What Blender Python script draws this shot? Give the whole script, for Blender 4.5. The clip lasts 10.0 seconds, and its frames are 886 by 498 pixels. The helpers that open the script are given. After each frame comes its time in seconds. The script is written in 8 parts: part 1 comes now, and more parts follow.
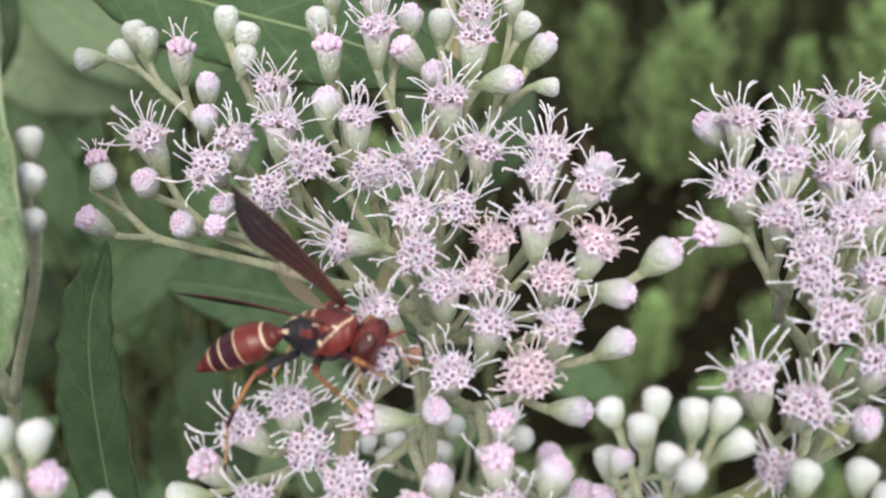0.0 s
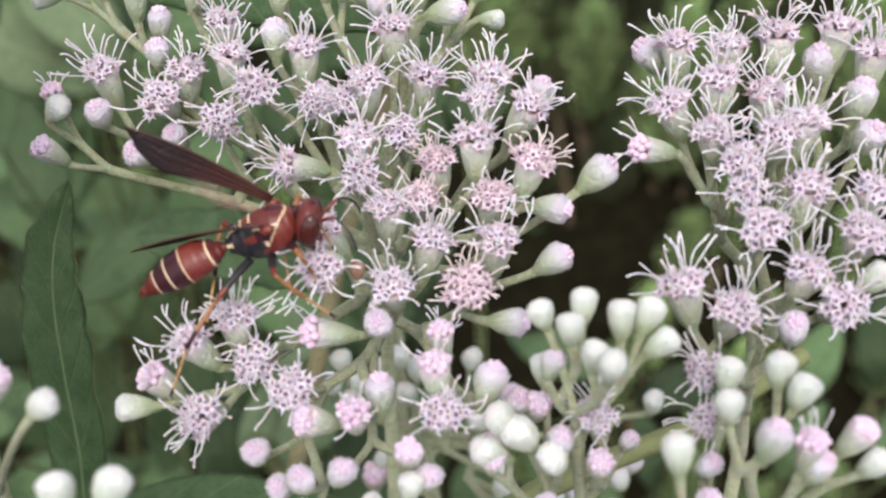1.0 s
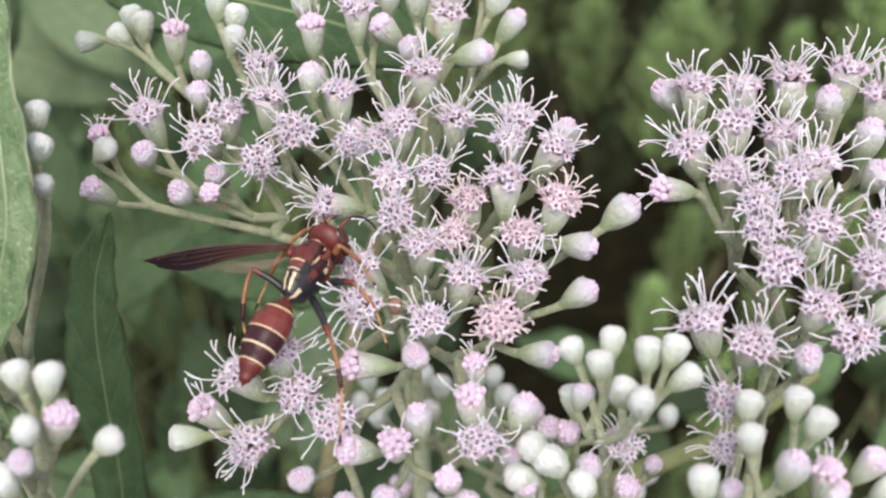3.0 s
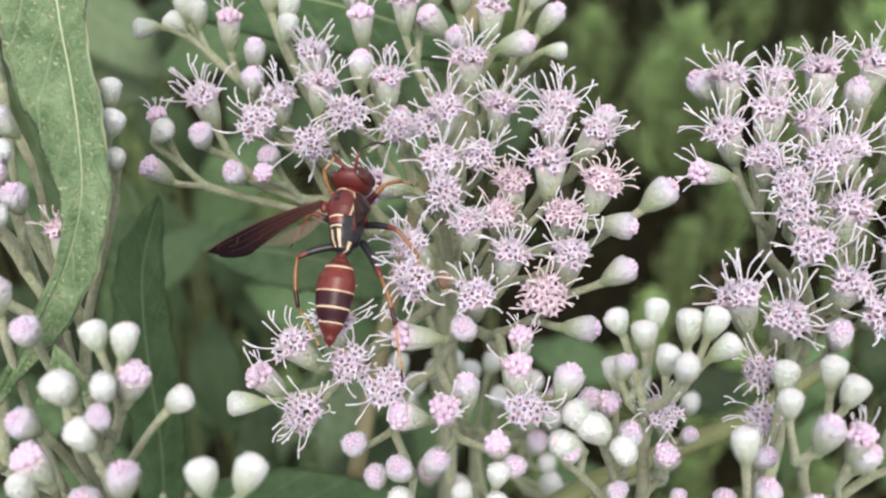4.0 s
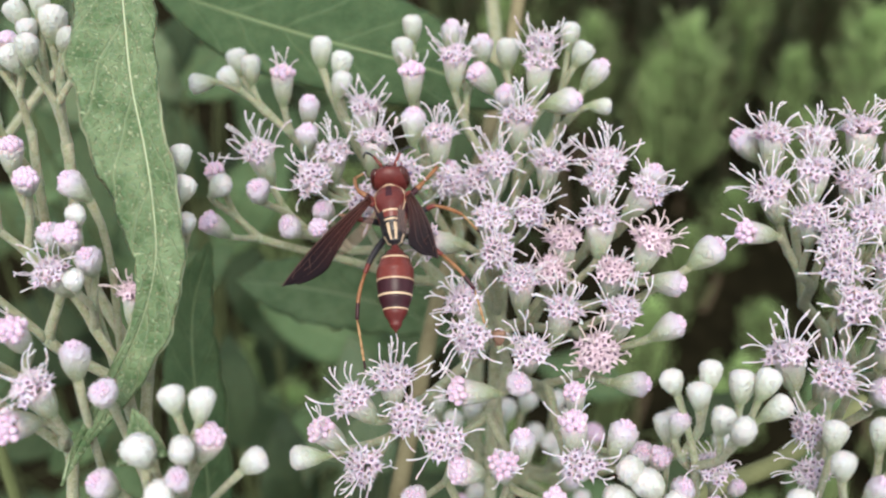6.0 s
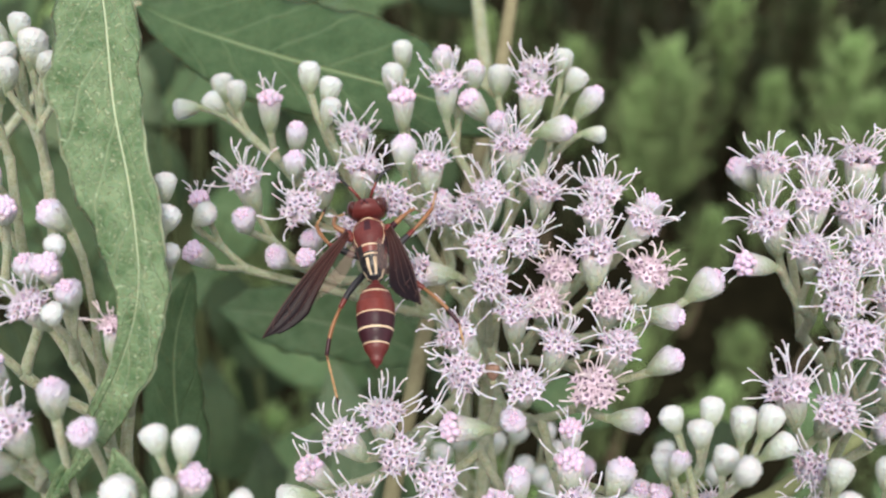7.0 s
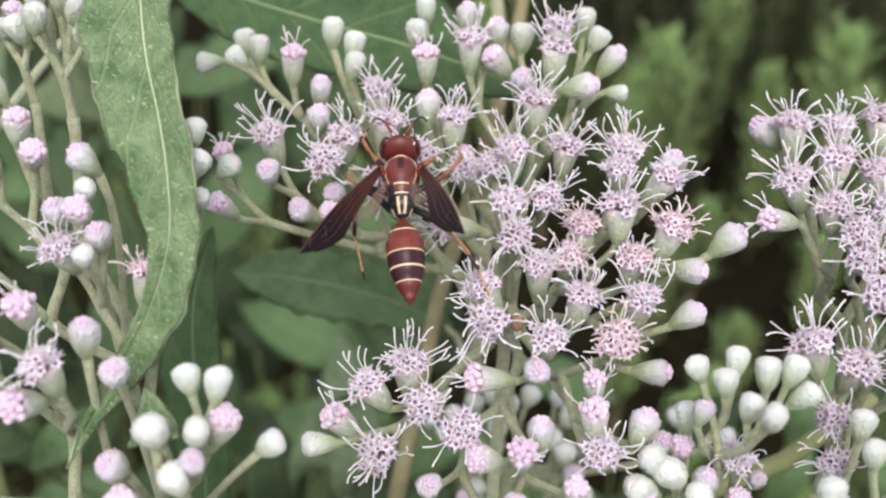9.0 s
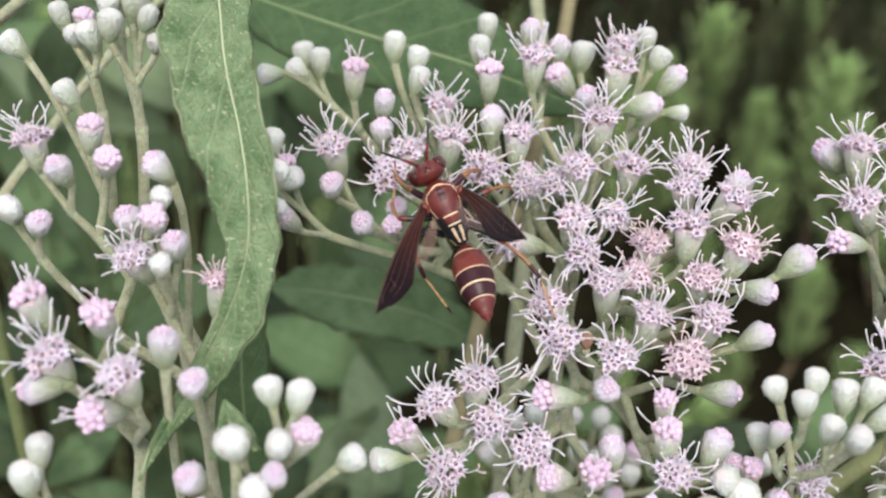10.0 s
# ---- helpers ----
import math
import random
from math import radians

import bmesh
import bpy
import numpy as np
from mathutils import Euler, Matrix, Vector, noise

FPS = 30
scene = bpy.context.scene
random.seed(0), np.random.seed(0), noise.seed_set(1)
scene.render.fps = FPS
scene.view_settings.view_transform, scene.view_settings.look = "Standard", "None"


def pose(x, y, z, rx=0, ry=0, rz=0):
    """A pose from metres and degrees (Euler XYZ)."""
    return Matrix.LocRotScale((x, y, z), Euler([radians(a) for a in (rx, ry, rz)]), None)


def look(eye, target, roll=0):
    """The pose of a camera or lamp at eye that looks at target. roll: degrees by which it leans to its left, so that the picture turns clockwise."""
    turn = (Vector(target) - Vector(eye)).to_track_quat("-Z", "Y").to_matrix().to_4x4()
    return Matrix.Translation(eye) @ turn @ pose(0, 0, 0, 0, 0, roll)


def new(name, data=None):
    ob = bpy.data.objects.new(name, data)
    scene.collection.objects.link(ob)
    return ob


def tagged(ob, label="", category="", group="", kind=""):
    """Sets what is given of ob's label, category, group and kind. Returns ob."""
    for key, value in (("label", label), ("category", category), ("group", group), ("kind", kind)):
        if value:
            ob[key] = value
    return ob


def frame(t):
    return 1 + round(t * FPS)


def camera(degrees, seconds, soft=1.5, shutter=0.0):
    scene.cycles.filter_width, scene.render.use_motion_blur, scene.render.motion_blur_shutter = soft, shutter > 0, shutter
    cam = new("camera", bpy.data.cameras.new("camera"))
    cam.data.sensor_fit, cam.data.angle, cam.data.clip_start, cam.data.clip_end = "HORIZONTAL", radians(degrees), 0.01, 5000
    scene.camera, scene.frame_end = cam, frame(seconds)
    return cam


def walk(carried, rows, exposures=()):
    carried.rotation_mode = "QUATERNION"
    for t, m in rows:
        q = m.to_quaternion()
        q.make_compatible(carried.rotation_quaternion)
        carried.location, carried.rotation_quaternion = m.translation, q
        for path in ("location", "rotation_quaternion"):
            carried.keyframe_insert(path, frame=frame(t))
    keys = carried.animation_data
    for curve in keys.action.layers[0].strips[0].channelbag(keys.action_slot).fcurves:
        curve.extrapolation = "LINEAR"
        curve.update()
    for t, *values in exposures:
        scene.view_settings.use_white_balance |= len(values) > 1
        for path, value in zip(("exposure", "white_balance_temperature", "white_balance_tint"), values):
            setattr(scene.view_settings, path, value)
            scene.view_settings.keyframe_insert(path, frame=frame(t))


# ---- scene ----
cam = camera(44.6, 10.0, 2.2)
cam.data.dof.use_dof, cam.data.dof.focus_distance, cam.data.dof.aperture_fstop = True, 0.107, 27.0
PATH = [
    (0, (0.00384, -0.07756, 0.90886), (0.00332, 0.02087, 0.84023), 0.23),
    (0.2, (0.00383, -0.07971, 0.90761), (0.00323, 0.01884, 0.83915), 0.28),
    (0.3, (0.00275, -0.08052, 0.90738), (0.00212, 0.01809, 0.83901), 0.30),
    (0.5, (0.00095, -0.08234, 0.90662), (0.00024, 0.01639, 0.83841), 0.35),
    (0.7, (0.00260, -0.08410, 0.90410), (0.00184, 0.01449, 0.83570), -0.00),
    (0.8, (0.00430, -0.08407, 0.90414), (0.00351, 0.01446, 0.83565), -0.18),
    (1, (0.00938, -0.08391, 0.90436), (0.00854, 0.01449, 0.83568), -0.53),
    (1.2, (0.01010, -0.08510, 0.90379), (0.00873, 0.01303, 0.83472), -0.73),
    (1.3, (0.00925, -0.08537, 0.90398), (0.00762, 0.01261, 0.83472), -0.84),
    (1.5, (0.00747, -0.08524, 0.90533), (0.00531, 0.01247, 0.83569), -1.04),
    (1.7, (0.00718, -0.08849, 0.90439), (0.00560, 0.00955, 0.83522), -0.52),
    (1.8, (0.00564, -0.09032, 0.90368), (0.00435, 0.00790, 0.83474), -0.26),
    (2, (0.00054, -0.09206, 0.90499), (-0.00017, 0.00649, 0.83652), 0.26),
    (2.2, (-0.00003, -0.09289, 0.90400), (-0.00076, 0.00575, 0.83567), 0.40),
    (2.3, (0.00039, -0.09357, 0.90313), (-0.00035, 0.00512, 0.83486), 0.47),
    (2.5, (0.00098, -0.09339, 0.90359), (0.00023, 0.00539, 0.83546), 0.61),
    (2.7, (0.00479, -0.08969, 0.90763), (0.00406, 0.00874, 0.83900), 0.03),
    (2.8, (0.00641, -0.08793, 0.90951), (0.00569, 0.01033, 0.84063), -0.27),
    (3, (0.00625, -0.08607, 0.91096), (0.00555, 0.01184, 0.84158), -0.85),
    (3.2, (0.00229, -0.08823, 0.91065), (0.00148, 0.01069, 0.84273), -0.38),
    (4.3, (0.00079, -0.09205, 0.91102), (0.00064, 0.00651, 0.84257), 0.04),
    (4.5, (0.00000, -0.09043, 0.91332), (0.00000, 0.00786, 0.84449), -0.00),
    (4.7, (-0.00259, -0.09256, 0.91287), (-0.00257, 0.00604, 0.84449), 0.23),
    (4.8, (-0.00476, -0.09371, 0.91252), (-0.00473, 0.00505, 0.84436), 0.34),
    (5, (-0.00817, -0.09492, 0.91340), (-0.00811, 0.00415, 0.84568), 0.57),
    (5.2, (-0.00416, -0.09542, 0.91247), (-0.00407, 0.00367, 0.84478), 0.43),
    (5.3, (-0.00331, -0.09482, 0.91326), (-0.00321, 0.00428, 0.84558), 0.36),
    (5.5, (-0.00377, -0.09318, 0.91546), (-0.00364, 0.00594, 0.84781), 0.22),
    (5.7, (-0.00399, -0.09177, 0.91743), (-0.00418, 0.00711, 0.84943), -0.00),
    (6.8, (-0.00808, -0.09108, 0.91645), (-0.00544, 0.00853, 0.84958), 1.51),
    (7, (-0.00613, -0.08839, 0.91633), (-0.00362, 0.01187, 0.85043), 1.10),
    (7.2, (-0.00751, -0.08731, 0.91663), (-0.00486, 0.01274, 0.85041), 1.30),
    (7.3, (-0.00853, -0.08693, 0.91651), (-0.00581, 0.01300, 0.85014), 1.40),
    (7.5, (-0.00895, -0.08644, 0.91596), (-0.00608, 0.01328, 0.84927), 1.60),
    (7.7, (-0.01104, -0.08677, 0.91533), (-0.00809, 0.01286, 0.84850), 1.85),
    (7.8, (-0.01182, -0.08600, 0.91642), (-0.00884, 0.01358, 0.84953), 1.97),
    (8, (-0.01163, -0.08533, 0.91738), (-0.00857, 0.01416, 0.85035), 2.22),
    (8.2, (-0.01189, -0.08514, 0.91744), (-0.00874, 0.01430, 0.85035), 2.24),
    (8.3, (-0.01241, -0.08524, 0.91716), (-0.00923, 0.01418, 0.85004), 2.26),
    (8.5, (-0.01188, -0.08590, 0.91601), (-0.00861, 0.01348, 0.84883), 2.28),
    (8.7, (-0.01130, -0.08774, 0.91510), (-0.00797, 0.01172, 0.84804), 2.19),
    (8.8, (-0.01011, -0.08876, 0.91455), (-0.00675, 0.01074, 0.84755), 2.15),
    (9, (-0.00946, -0.09081, 0.91334), (-0.00604, 0.00878, 0.84647), 2.06),
    (9.2, (-0.01120, -0.09018, 0.91416), (-0.00752, 0.00933, 0.84718), 2.42),
    (9.3, (-0.01260, -0.08980, 0.91462), (-0.00879, 0.00966, 0.84759), 2.60),
    (9.5, (-0.01321, -0.08850, 0.91649), (-0.00914, 0.01088, 0.84936), 2.96),
    (9.7, (-0.01344, -0.08818, 0.91644), (-0.00901, 0.01182, 0.85026), 3.20),
    (9.8, (-0.01429, -0.08854, 0.91560), (-0.00969, 0.01177, 0.84990), 3.32),
    (10, (-0.01775, -0.09040, 0.91201), (-0.01279, 0.01052, 0.84727), 3.56),
]
walk(cam, [(t, look(eye, target, roll)) for t, eye, target, roll in PATH])

# ---- light ----
ELEV, TURN = radians(62), radians(182)
world = bpy.data.worlds.new("overcast_sky")
scene.world = world
world.use_nodes = True
wt = world.node_tree
sky = wt.nodes.new("ShaderNodeTexSky")
sky.sky_type, sky.sun_disc, sky.sun_elevation, sky.sun_rotation = "NISHITA", False, ELEV, TURN
soften = wt.nodes.new("ShaderNodeHueSaturation")
soften.inputs["Saturation"].default_value = 0.08
wt.links.new(sky.outputs[0], soften.inputs["Color"])
wt.links.new(soften.outputs[0], wt.nodes["Background"].inputs[0])
wt.nodes["Background"].inputs[1].default_value = 0.13
sun = new("sun", bpy.data.lights.new("sun", "SUN"))
sun.data.energy, sun.data.angle, sun.data.color = 1.6, radians(30), (1.0, 0.915, 0.80)
sun.matrix_basis = look((math.sin(TURN) * 3, math.cos(TURN) * 3 - 0.5, 5), (0, 0, 0.85))
scene.view_settings.exposure = 0.81

# ---- materials ----


def material(name, color, rough=0.5, **extra):
    """A principled material and its shader node."""
    m = bpy.data.materials.new(name)
    m.use_nodes = True
    b = m.node_tree.nodes["Principled BSDF"]
    b.inputs["Base Color"].default_value = (*color, 1)
    b.inputs["Roughness"].default_value = rough
    for key, value in extra.items():
        b.inputs[key.replace("_", " ")].default_value = value
    return m, b


def link(m, a, b):
    m.node_tree.links.new(a, b)


def node(m, kind, **values):
    n = m.node_tree.nodes.new(kind)
    for key, value in values.items():
        n.inputs[key].default_value = value
    return n


def ramp(m, fac, stops):
    """A colour ramp over fac."""
    r = m.node_tree.nodes.new("ShaderNodeValToRGB")
    while len(r.color_ramp.elements) < len(stops):
        r.color_ramp.elements.new(0.5)
    for e, (p, c) in zip(r.color_ramp.elements, stops):
        e.position, e.color = p, (*c, 1)
    link(m, fac, r.inputs[0])
    return r.outputs[0]


def grained(name, stops, scale, rough=0.55, bump=0.2, fine=4.0, depth=0.0002, vary=0.0, **extra):
    """Two scales of noise give colour, the finer one relief."""
    m, b = material(name, stops[0][1], rough, **extra)
    tc = node(m, "ShaderNodeTexCoord")
    big = node(m, "ShaderNodeTexNoise", Scale=scale, Detail=3.0)
    small = node(m, "ShaderNodeTexNoise", Scale=scale * fine, Detail=4.0)
    link(m, tc.outputs["Object"], big.inputs["Vector"])
    link(m, tc.outputs["Object"], small.inputs["Vector"])
    mix = node(m, "ShaderNodeMix")
    mix.inputs[0].default_value = 0.4
    link(m, big.outputs[0], mix.inputs[2])
    link(m, small.outputs[0], mix.inputs[3])
    color = ramp(m, mix.outputs[0], stops)
    if vary:
        info = node(m, "ShaderNodeObjectInfo")
        span = node(m, "ShaderNodeMapRange", **{"To Min": 1 - vary, "To Max": 1 + vary})
        hue = node(m, "ShaderNodeHueSaturation")
        link(m, info.outputs["Random"], span.inputs[0])
        link(m, span.outputs[0], hue.inputs["Value"])
        link(m, color, hue.inputs["Color"])
        color = hue.outputs[0]
    link(m, color, b.inputs["Base Color"])
    bm = node(m, "ShaderNodeBump", Strength=bump, Distance=depth)
    link(m, small.outputs[0], bm.inputs["Height"])
    link(m, bm.outputs[0], b.inputs["Normal"])
    return m


def along(name, stops, low, high, rough=0.6, **extra):
    """Colour that runs along the local z axis, broken up by noise, as a bud pales towards its tip."""
    m, b = material(name, stops[0][1], rough, **extra)
    tc = node(m, "ShaderNodeTexCoord")
    split = node(m, "ShaderNodeSeparateXYZ")
    link(m, tc.outputs["Object"], split.inputs[0])
    n = node(m, "ShaderNodeTexNoise", Scale=2100.0, Detail=4.0)
    link(m, tc.outputs["Object"], n.inputs["Vector"])
    span = node(m, "ShaderNodeMapRange", **{"From Min": low, "From Max": high})
    link(m, split.outputs[2], span.inputs[0])
    add = node(m, "ShaderNodeMath")
    add.operation = "MULTIPLY_ADD"
    link(m, n.outputs[0], add.inputs[0])
    add.inputs[1].default_value = 0.3
    shift = node(m, "ShaderNodeMath")
    shift.operation = "SUBTRACT"
    shift.inputs[1].default_value = 0.15
    link(m, span.outputs[0], shift.inputs[0])
    link(m, shift.outputs[0], add.inputs[2])
    color = ramp(m, add.outputs[0], stops)
    info = node(m, "ShaderNodeObjectInfo")
    vary = node(m, "ShaderNodeMapRange", **{"To Min": 0.88, "To Max": 1.08})
    hue = node(m, "ShaderNodeHueSaturation")
    link(m, info.outputs["Random"], vary.inputs[0])
    link(m, vary.outputs[0], hue.inputs["Value"])
    link(m, color, hue.inputs["Color"])
    link(m, hue.outputs[0], b.inputs["Base Color"])
    bm = node(m, "ShaderNodeBump", Strength=0.95, Distance=0.00034)
    link(m, n.outputs[0], bm.inputs["Height"])
    link(m, bm.outputs[0], b.inputs["Normal"])
    return m


FLESH = dict(Subsurface_Weight=0.25, Subsurface_Scale=0.0008, Specular_IOR_Level=0.15, Sheen_Weight=0.3)
INVOLUCRE = along("hairy_green_involucre", [(0.0, (0.27, 0.33, 0.17)), (0.4, (0.38, 0.42, 0.27)), (0.75, (0.53, 0.53, 0.44)), (1.0, (0.66, 0.57, 0.60))], -0.0052, -0.0003, **FLESH)
BUD = along("white_bud", [(0.0, (0.31, 0.36, 0.20)), (0.28, (0.44, 0.47, 0.325)), (0.5, (0.60, 0.60, 0.50)), (0.75, (0.71, 0.69, 0.64)), (1.0, (0.765, 0.72, 0.735))], -0.0042, 0.0002, **FLESH)
PINK_BUD = along("pink_tipped_bud", [(0.0, (0.27, 0.32, 0.17)), (0.38, (0.40, 0.43, 0.29)), (0.64, (0.58, 0.55, 0.50)), (0.84, (0.73, 0.63, 0.71)), (1.0, (0.69, 0.55, 0.69))], -0.0045, 0.0002, **FLESH)
DRIED = grained("dried_brown_bud", [(0.3, (0.22, 0.12, 0.08)), (0.7, (0.38, 0.24, 0.18))], 900, 0.8, 0.5, 4, 0.0002)
PETAL = grained("lilac_petal", [(0.3, (0.60, 0.47, 0.61)), (0.7, (0.80, 0.69, 0.80))], 900, 0.55, vary=0.08, **FLESH)
BEAD = grained("pink_closed_floret", [(0.3, (0.60, 0.43, 0.61)), (0.7, (0.77, 0.62, 0.77))], 900, 0.6, vary=0.08, **FLESH)
STYLE = grained("pale_style_thread", [(0.3, (0.68, 0.59, 0.69)), (0.7, (0.83, 0.77, 0.83))], 700, 0.5, vary=0.05, **FLESH)
THROAT = grained("dark_throat", [(0.3, (0.10, 0.06, 0.12)), (0.7, (0.20, 0.13, 0.22))], 900, 0.6)
WILTED = grained("wilted_petal", [(0.3, (0.58, 0.44, 0.53)), (0.7, (0.78, 0.64, 0.74))], 800, 0.6, vary=0.1)
WILTED_STYLE = grained("wilted_style", [(0.3, (0.54, 0.38, 0.32)), (0.55, (0.76, 0.67, 0.72))], 350, 0.6)
STALK = grained("pale_downy_stalk", [(0.3, (0.25, 0.29, 0.165)), (0.5, (0.39, 0.42, 0.285)), (0.7, (0.51, 0.53, 0.40))], 1100, 0.8, 0.9, 4, 0.0004, **FLESH)
STEM = grained("green_stem", [(0.3, (0.09, 0.12, 0.045)), (0.7, (0.15, 0.18, 0.075))], 200, 0.65, 0.3, 6, 0.0004)
BROWN_STEM = grained("brown_stem", [(0.3, (0.17, 0.14, 0.075)), (0.7, (0.28, 0.26, 0.15))], 300, 0.7, 0.4, 6, 0.0004)
OLIVE_STEM = grained("olive_stem", [(0.3, (0.15, 0.17, 0.07)), (0.7, (0.25, 0.27, 0.125))], 300, 0.7, 0.4, 6, 0.0004)


def leaf_material(name, dark, light, vein, vary=0.0, speckle=0.0, mesh_weight=0.16, mesh_scale=2000.0):
    """Leaf green with a paler midrib and side veins, drawn in the leaf's own coordinates."""
    m, b = material(name, dark, 0.6, Specular_IOR_Level=0.25)
    uv = node(m, "ShaderNodeUVMap")
    split = node(m, "ShaderNodeSeparateXYZ")
    link(m, uv.outputs[0], split.inputs[0])

    def calc(op, a, c=None):
        n = node(m, "ShaderNodeMath")
        n.operation = op
        for k, v in ((0, a), (1, c)):
            if v is None:
                continue
            if isinstance(v, (int, float)):
                n.inputs[k].default_value = v
            else:
                link(m, v, n.inputs[k])
        return n.outputs[0]
    tc = node(m, "ShaderNodeTexCoord")
    wob = node(m, "ShaderNodeTexNoise", Scale=120.0, Detail=2.0)
    link(m, tc.outputs["Object"], wob.inputs["Vector"])
    across = calc("ABSOLUTE", calc("SUBTRACT", split.outputs[0], 0.5))
    lean = calc("SUBTRACT", calc("MULTIPLY", split.outputs[1], 8.0), calc("MULTIPLY", across, 2.6))
    lean = calc("ADD", lean, calc("MULTIPLY", wob.outputs[0], 0.5))
    side = calc("ABSOLUTE", calc("SUBTRACT", calc("FRACT", lean), 0.5))
    side = calc("SUBTRACT", 1.0, calc("SMOOTH_MIN", calc("MULTIPLY", side, 16.0), 1.0))
    mid = calc("MINIMUM", calc("SUBTRACT", 2.0, calc("MINIMUM", calc("MULTIPLY", across, 85.0), 2.0)), 1.0)
    net = node(m, "ShaderNodeTexVoronoi", Scale=mesh_scale)
    net.feature = "DISTANCE_TO_EDGE"
    link(m, tc.outputs["Object"], net.inputs["Vector"])
    cell = calc("SUBTRACT", 1.0, calc("MINIMUM", calc("MULTIPLY", net.outputs[0], 6.0), 1.0))
    rim = calc("MULTIPLY", calc("MAXIMUM", calc("SUBTRACT", across, 0.475), 0.0), 30.0)
    veins = calc("MAXIMUM", calc("MAXIMUM", calc("MULTIPLY", side, 0.36), rim), calc("MAXIMUM", mid, calc("MULTIPLY", cell, mesh_weight)))
    if speckle:
        dots = node(m, "ShaderNodeTexNoise", Scale=2600.0, Detail=2.0)
        link(m, tc.outputs["Object"], dots.inputs["Vector"])
        spot = calc("MINIMUM", calc("MULTIPLY", calc("MAXIMUM", calc("SUBTRACT", dots.outputs[0], 0.555), 0.0), 9.0), 1.0)
        veins = calc("MAXIMUM", veins, calc("MULTIPLY", spot, speckle))
    patch = node(m, "ShaderNodeTexNoise", Scale=420.0, Detail=6.0)
    link(m, tc.outputs["Object"], patch.inputs["Vector"])
    ground = ramp(m, patch.outputs[0], [(0.3, dark), (0.7, light)])
    mix = node(m, "ShaderNodeMix")
    mix.data_type = "RGBA"
    link(m, veins, mix.inputs[0])
    link(m, ground, mix.inputs[6])
    mix.inputs[7].default_value = (*vein, 1)
    color = mix.outputs[2]
    if vary:
        info = node(m, "ShaderNodeObjectInfo")
        span = node(m, "ShaderNodeMapRange", **{"To Min": 1 - vary, "To Max": 1 + vary})
        hue = node(m, "ShaderNodeHueSaturation")
        link(m, info.outputs["Random"], span.inputs[0])
        link(m, span.outputs[0], hue.inputs["Value"])
        link(m, color, hue.inputs["Color"])
        color = hue.outputs[0]
    link(m, color, b.inputs["Base Color"])
    b.inputs["Subsurface Weight"].default_value = 0.1
    b.inputs["Subsurface Scale"].default_value = 0.001
    bm = node(m, "ShaderNodeBump", Strength=0.8, Distance=0.0006)
    link(m, calc("ADD", calc("MULTIPLY", veins, -1.0), calc("MULTIPLY", patch.outputs[0], 0.6)), bm.inputs["Height"])
    link(m, bm.outputs[0], b.inputs["Normal"])
    return m


LEAF = leaf_material("downy_leaf", (0.056, 0.116, 0.044), (0.178, 0.258, 0.14), (0.43, 0.51, 0.33), 0.0, 0.62, 0.13, 1000.0)
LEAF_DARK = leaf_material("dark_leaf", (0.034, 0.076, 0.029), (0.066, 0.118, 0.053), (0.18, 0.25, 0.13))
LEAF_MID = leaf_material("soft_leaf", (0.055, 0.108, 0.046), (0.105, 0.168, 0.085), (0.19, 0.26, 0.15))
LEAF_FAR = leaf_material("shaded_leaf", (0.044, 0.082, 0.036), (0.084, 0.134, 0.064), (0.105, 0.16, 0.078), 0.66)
# Lit copy of LEAF_FAR: brightness of the light is put into its colour.
LEAF_LIT = leaf_material("lit_soft_leaf", (0.10, 0.155, 0.08), (0.165, 0.22, 0.13), (0.20, 0.26, 0.155))

# ---- mesh helpers ----


def mesh(name, verts, faces, mats, index=None, smooth=True, uvs=None):
    """A mesh from computed vertices and faces, with a material slot for each face."""
    me = bpy.data.meshes.new(name)
    me.from_pydata([tuple(v) for v in verts], [], faces)
    for m in mats:
        me.materials.append(m)
    if index:
        me.polygons.foreach_set("material_index", index)
    if smooth:
        me.polygons.foreach_set("use_smooth", [True] * len(faces))
    if uvs:
        layer = me.uv_layers.new(name="UVMap")
        for loop in me.loops:
            layer.data[loop.index].uv = uvs[loop.vertex_index]
    me.update()
    return me


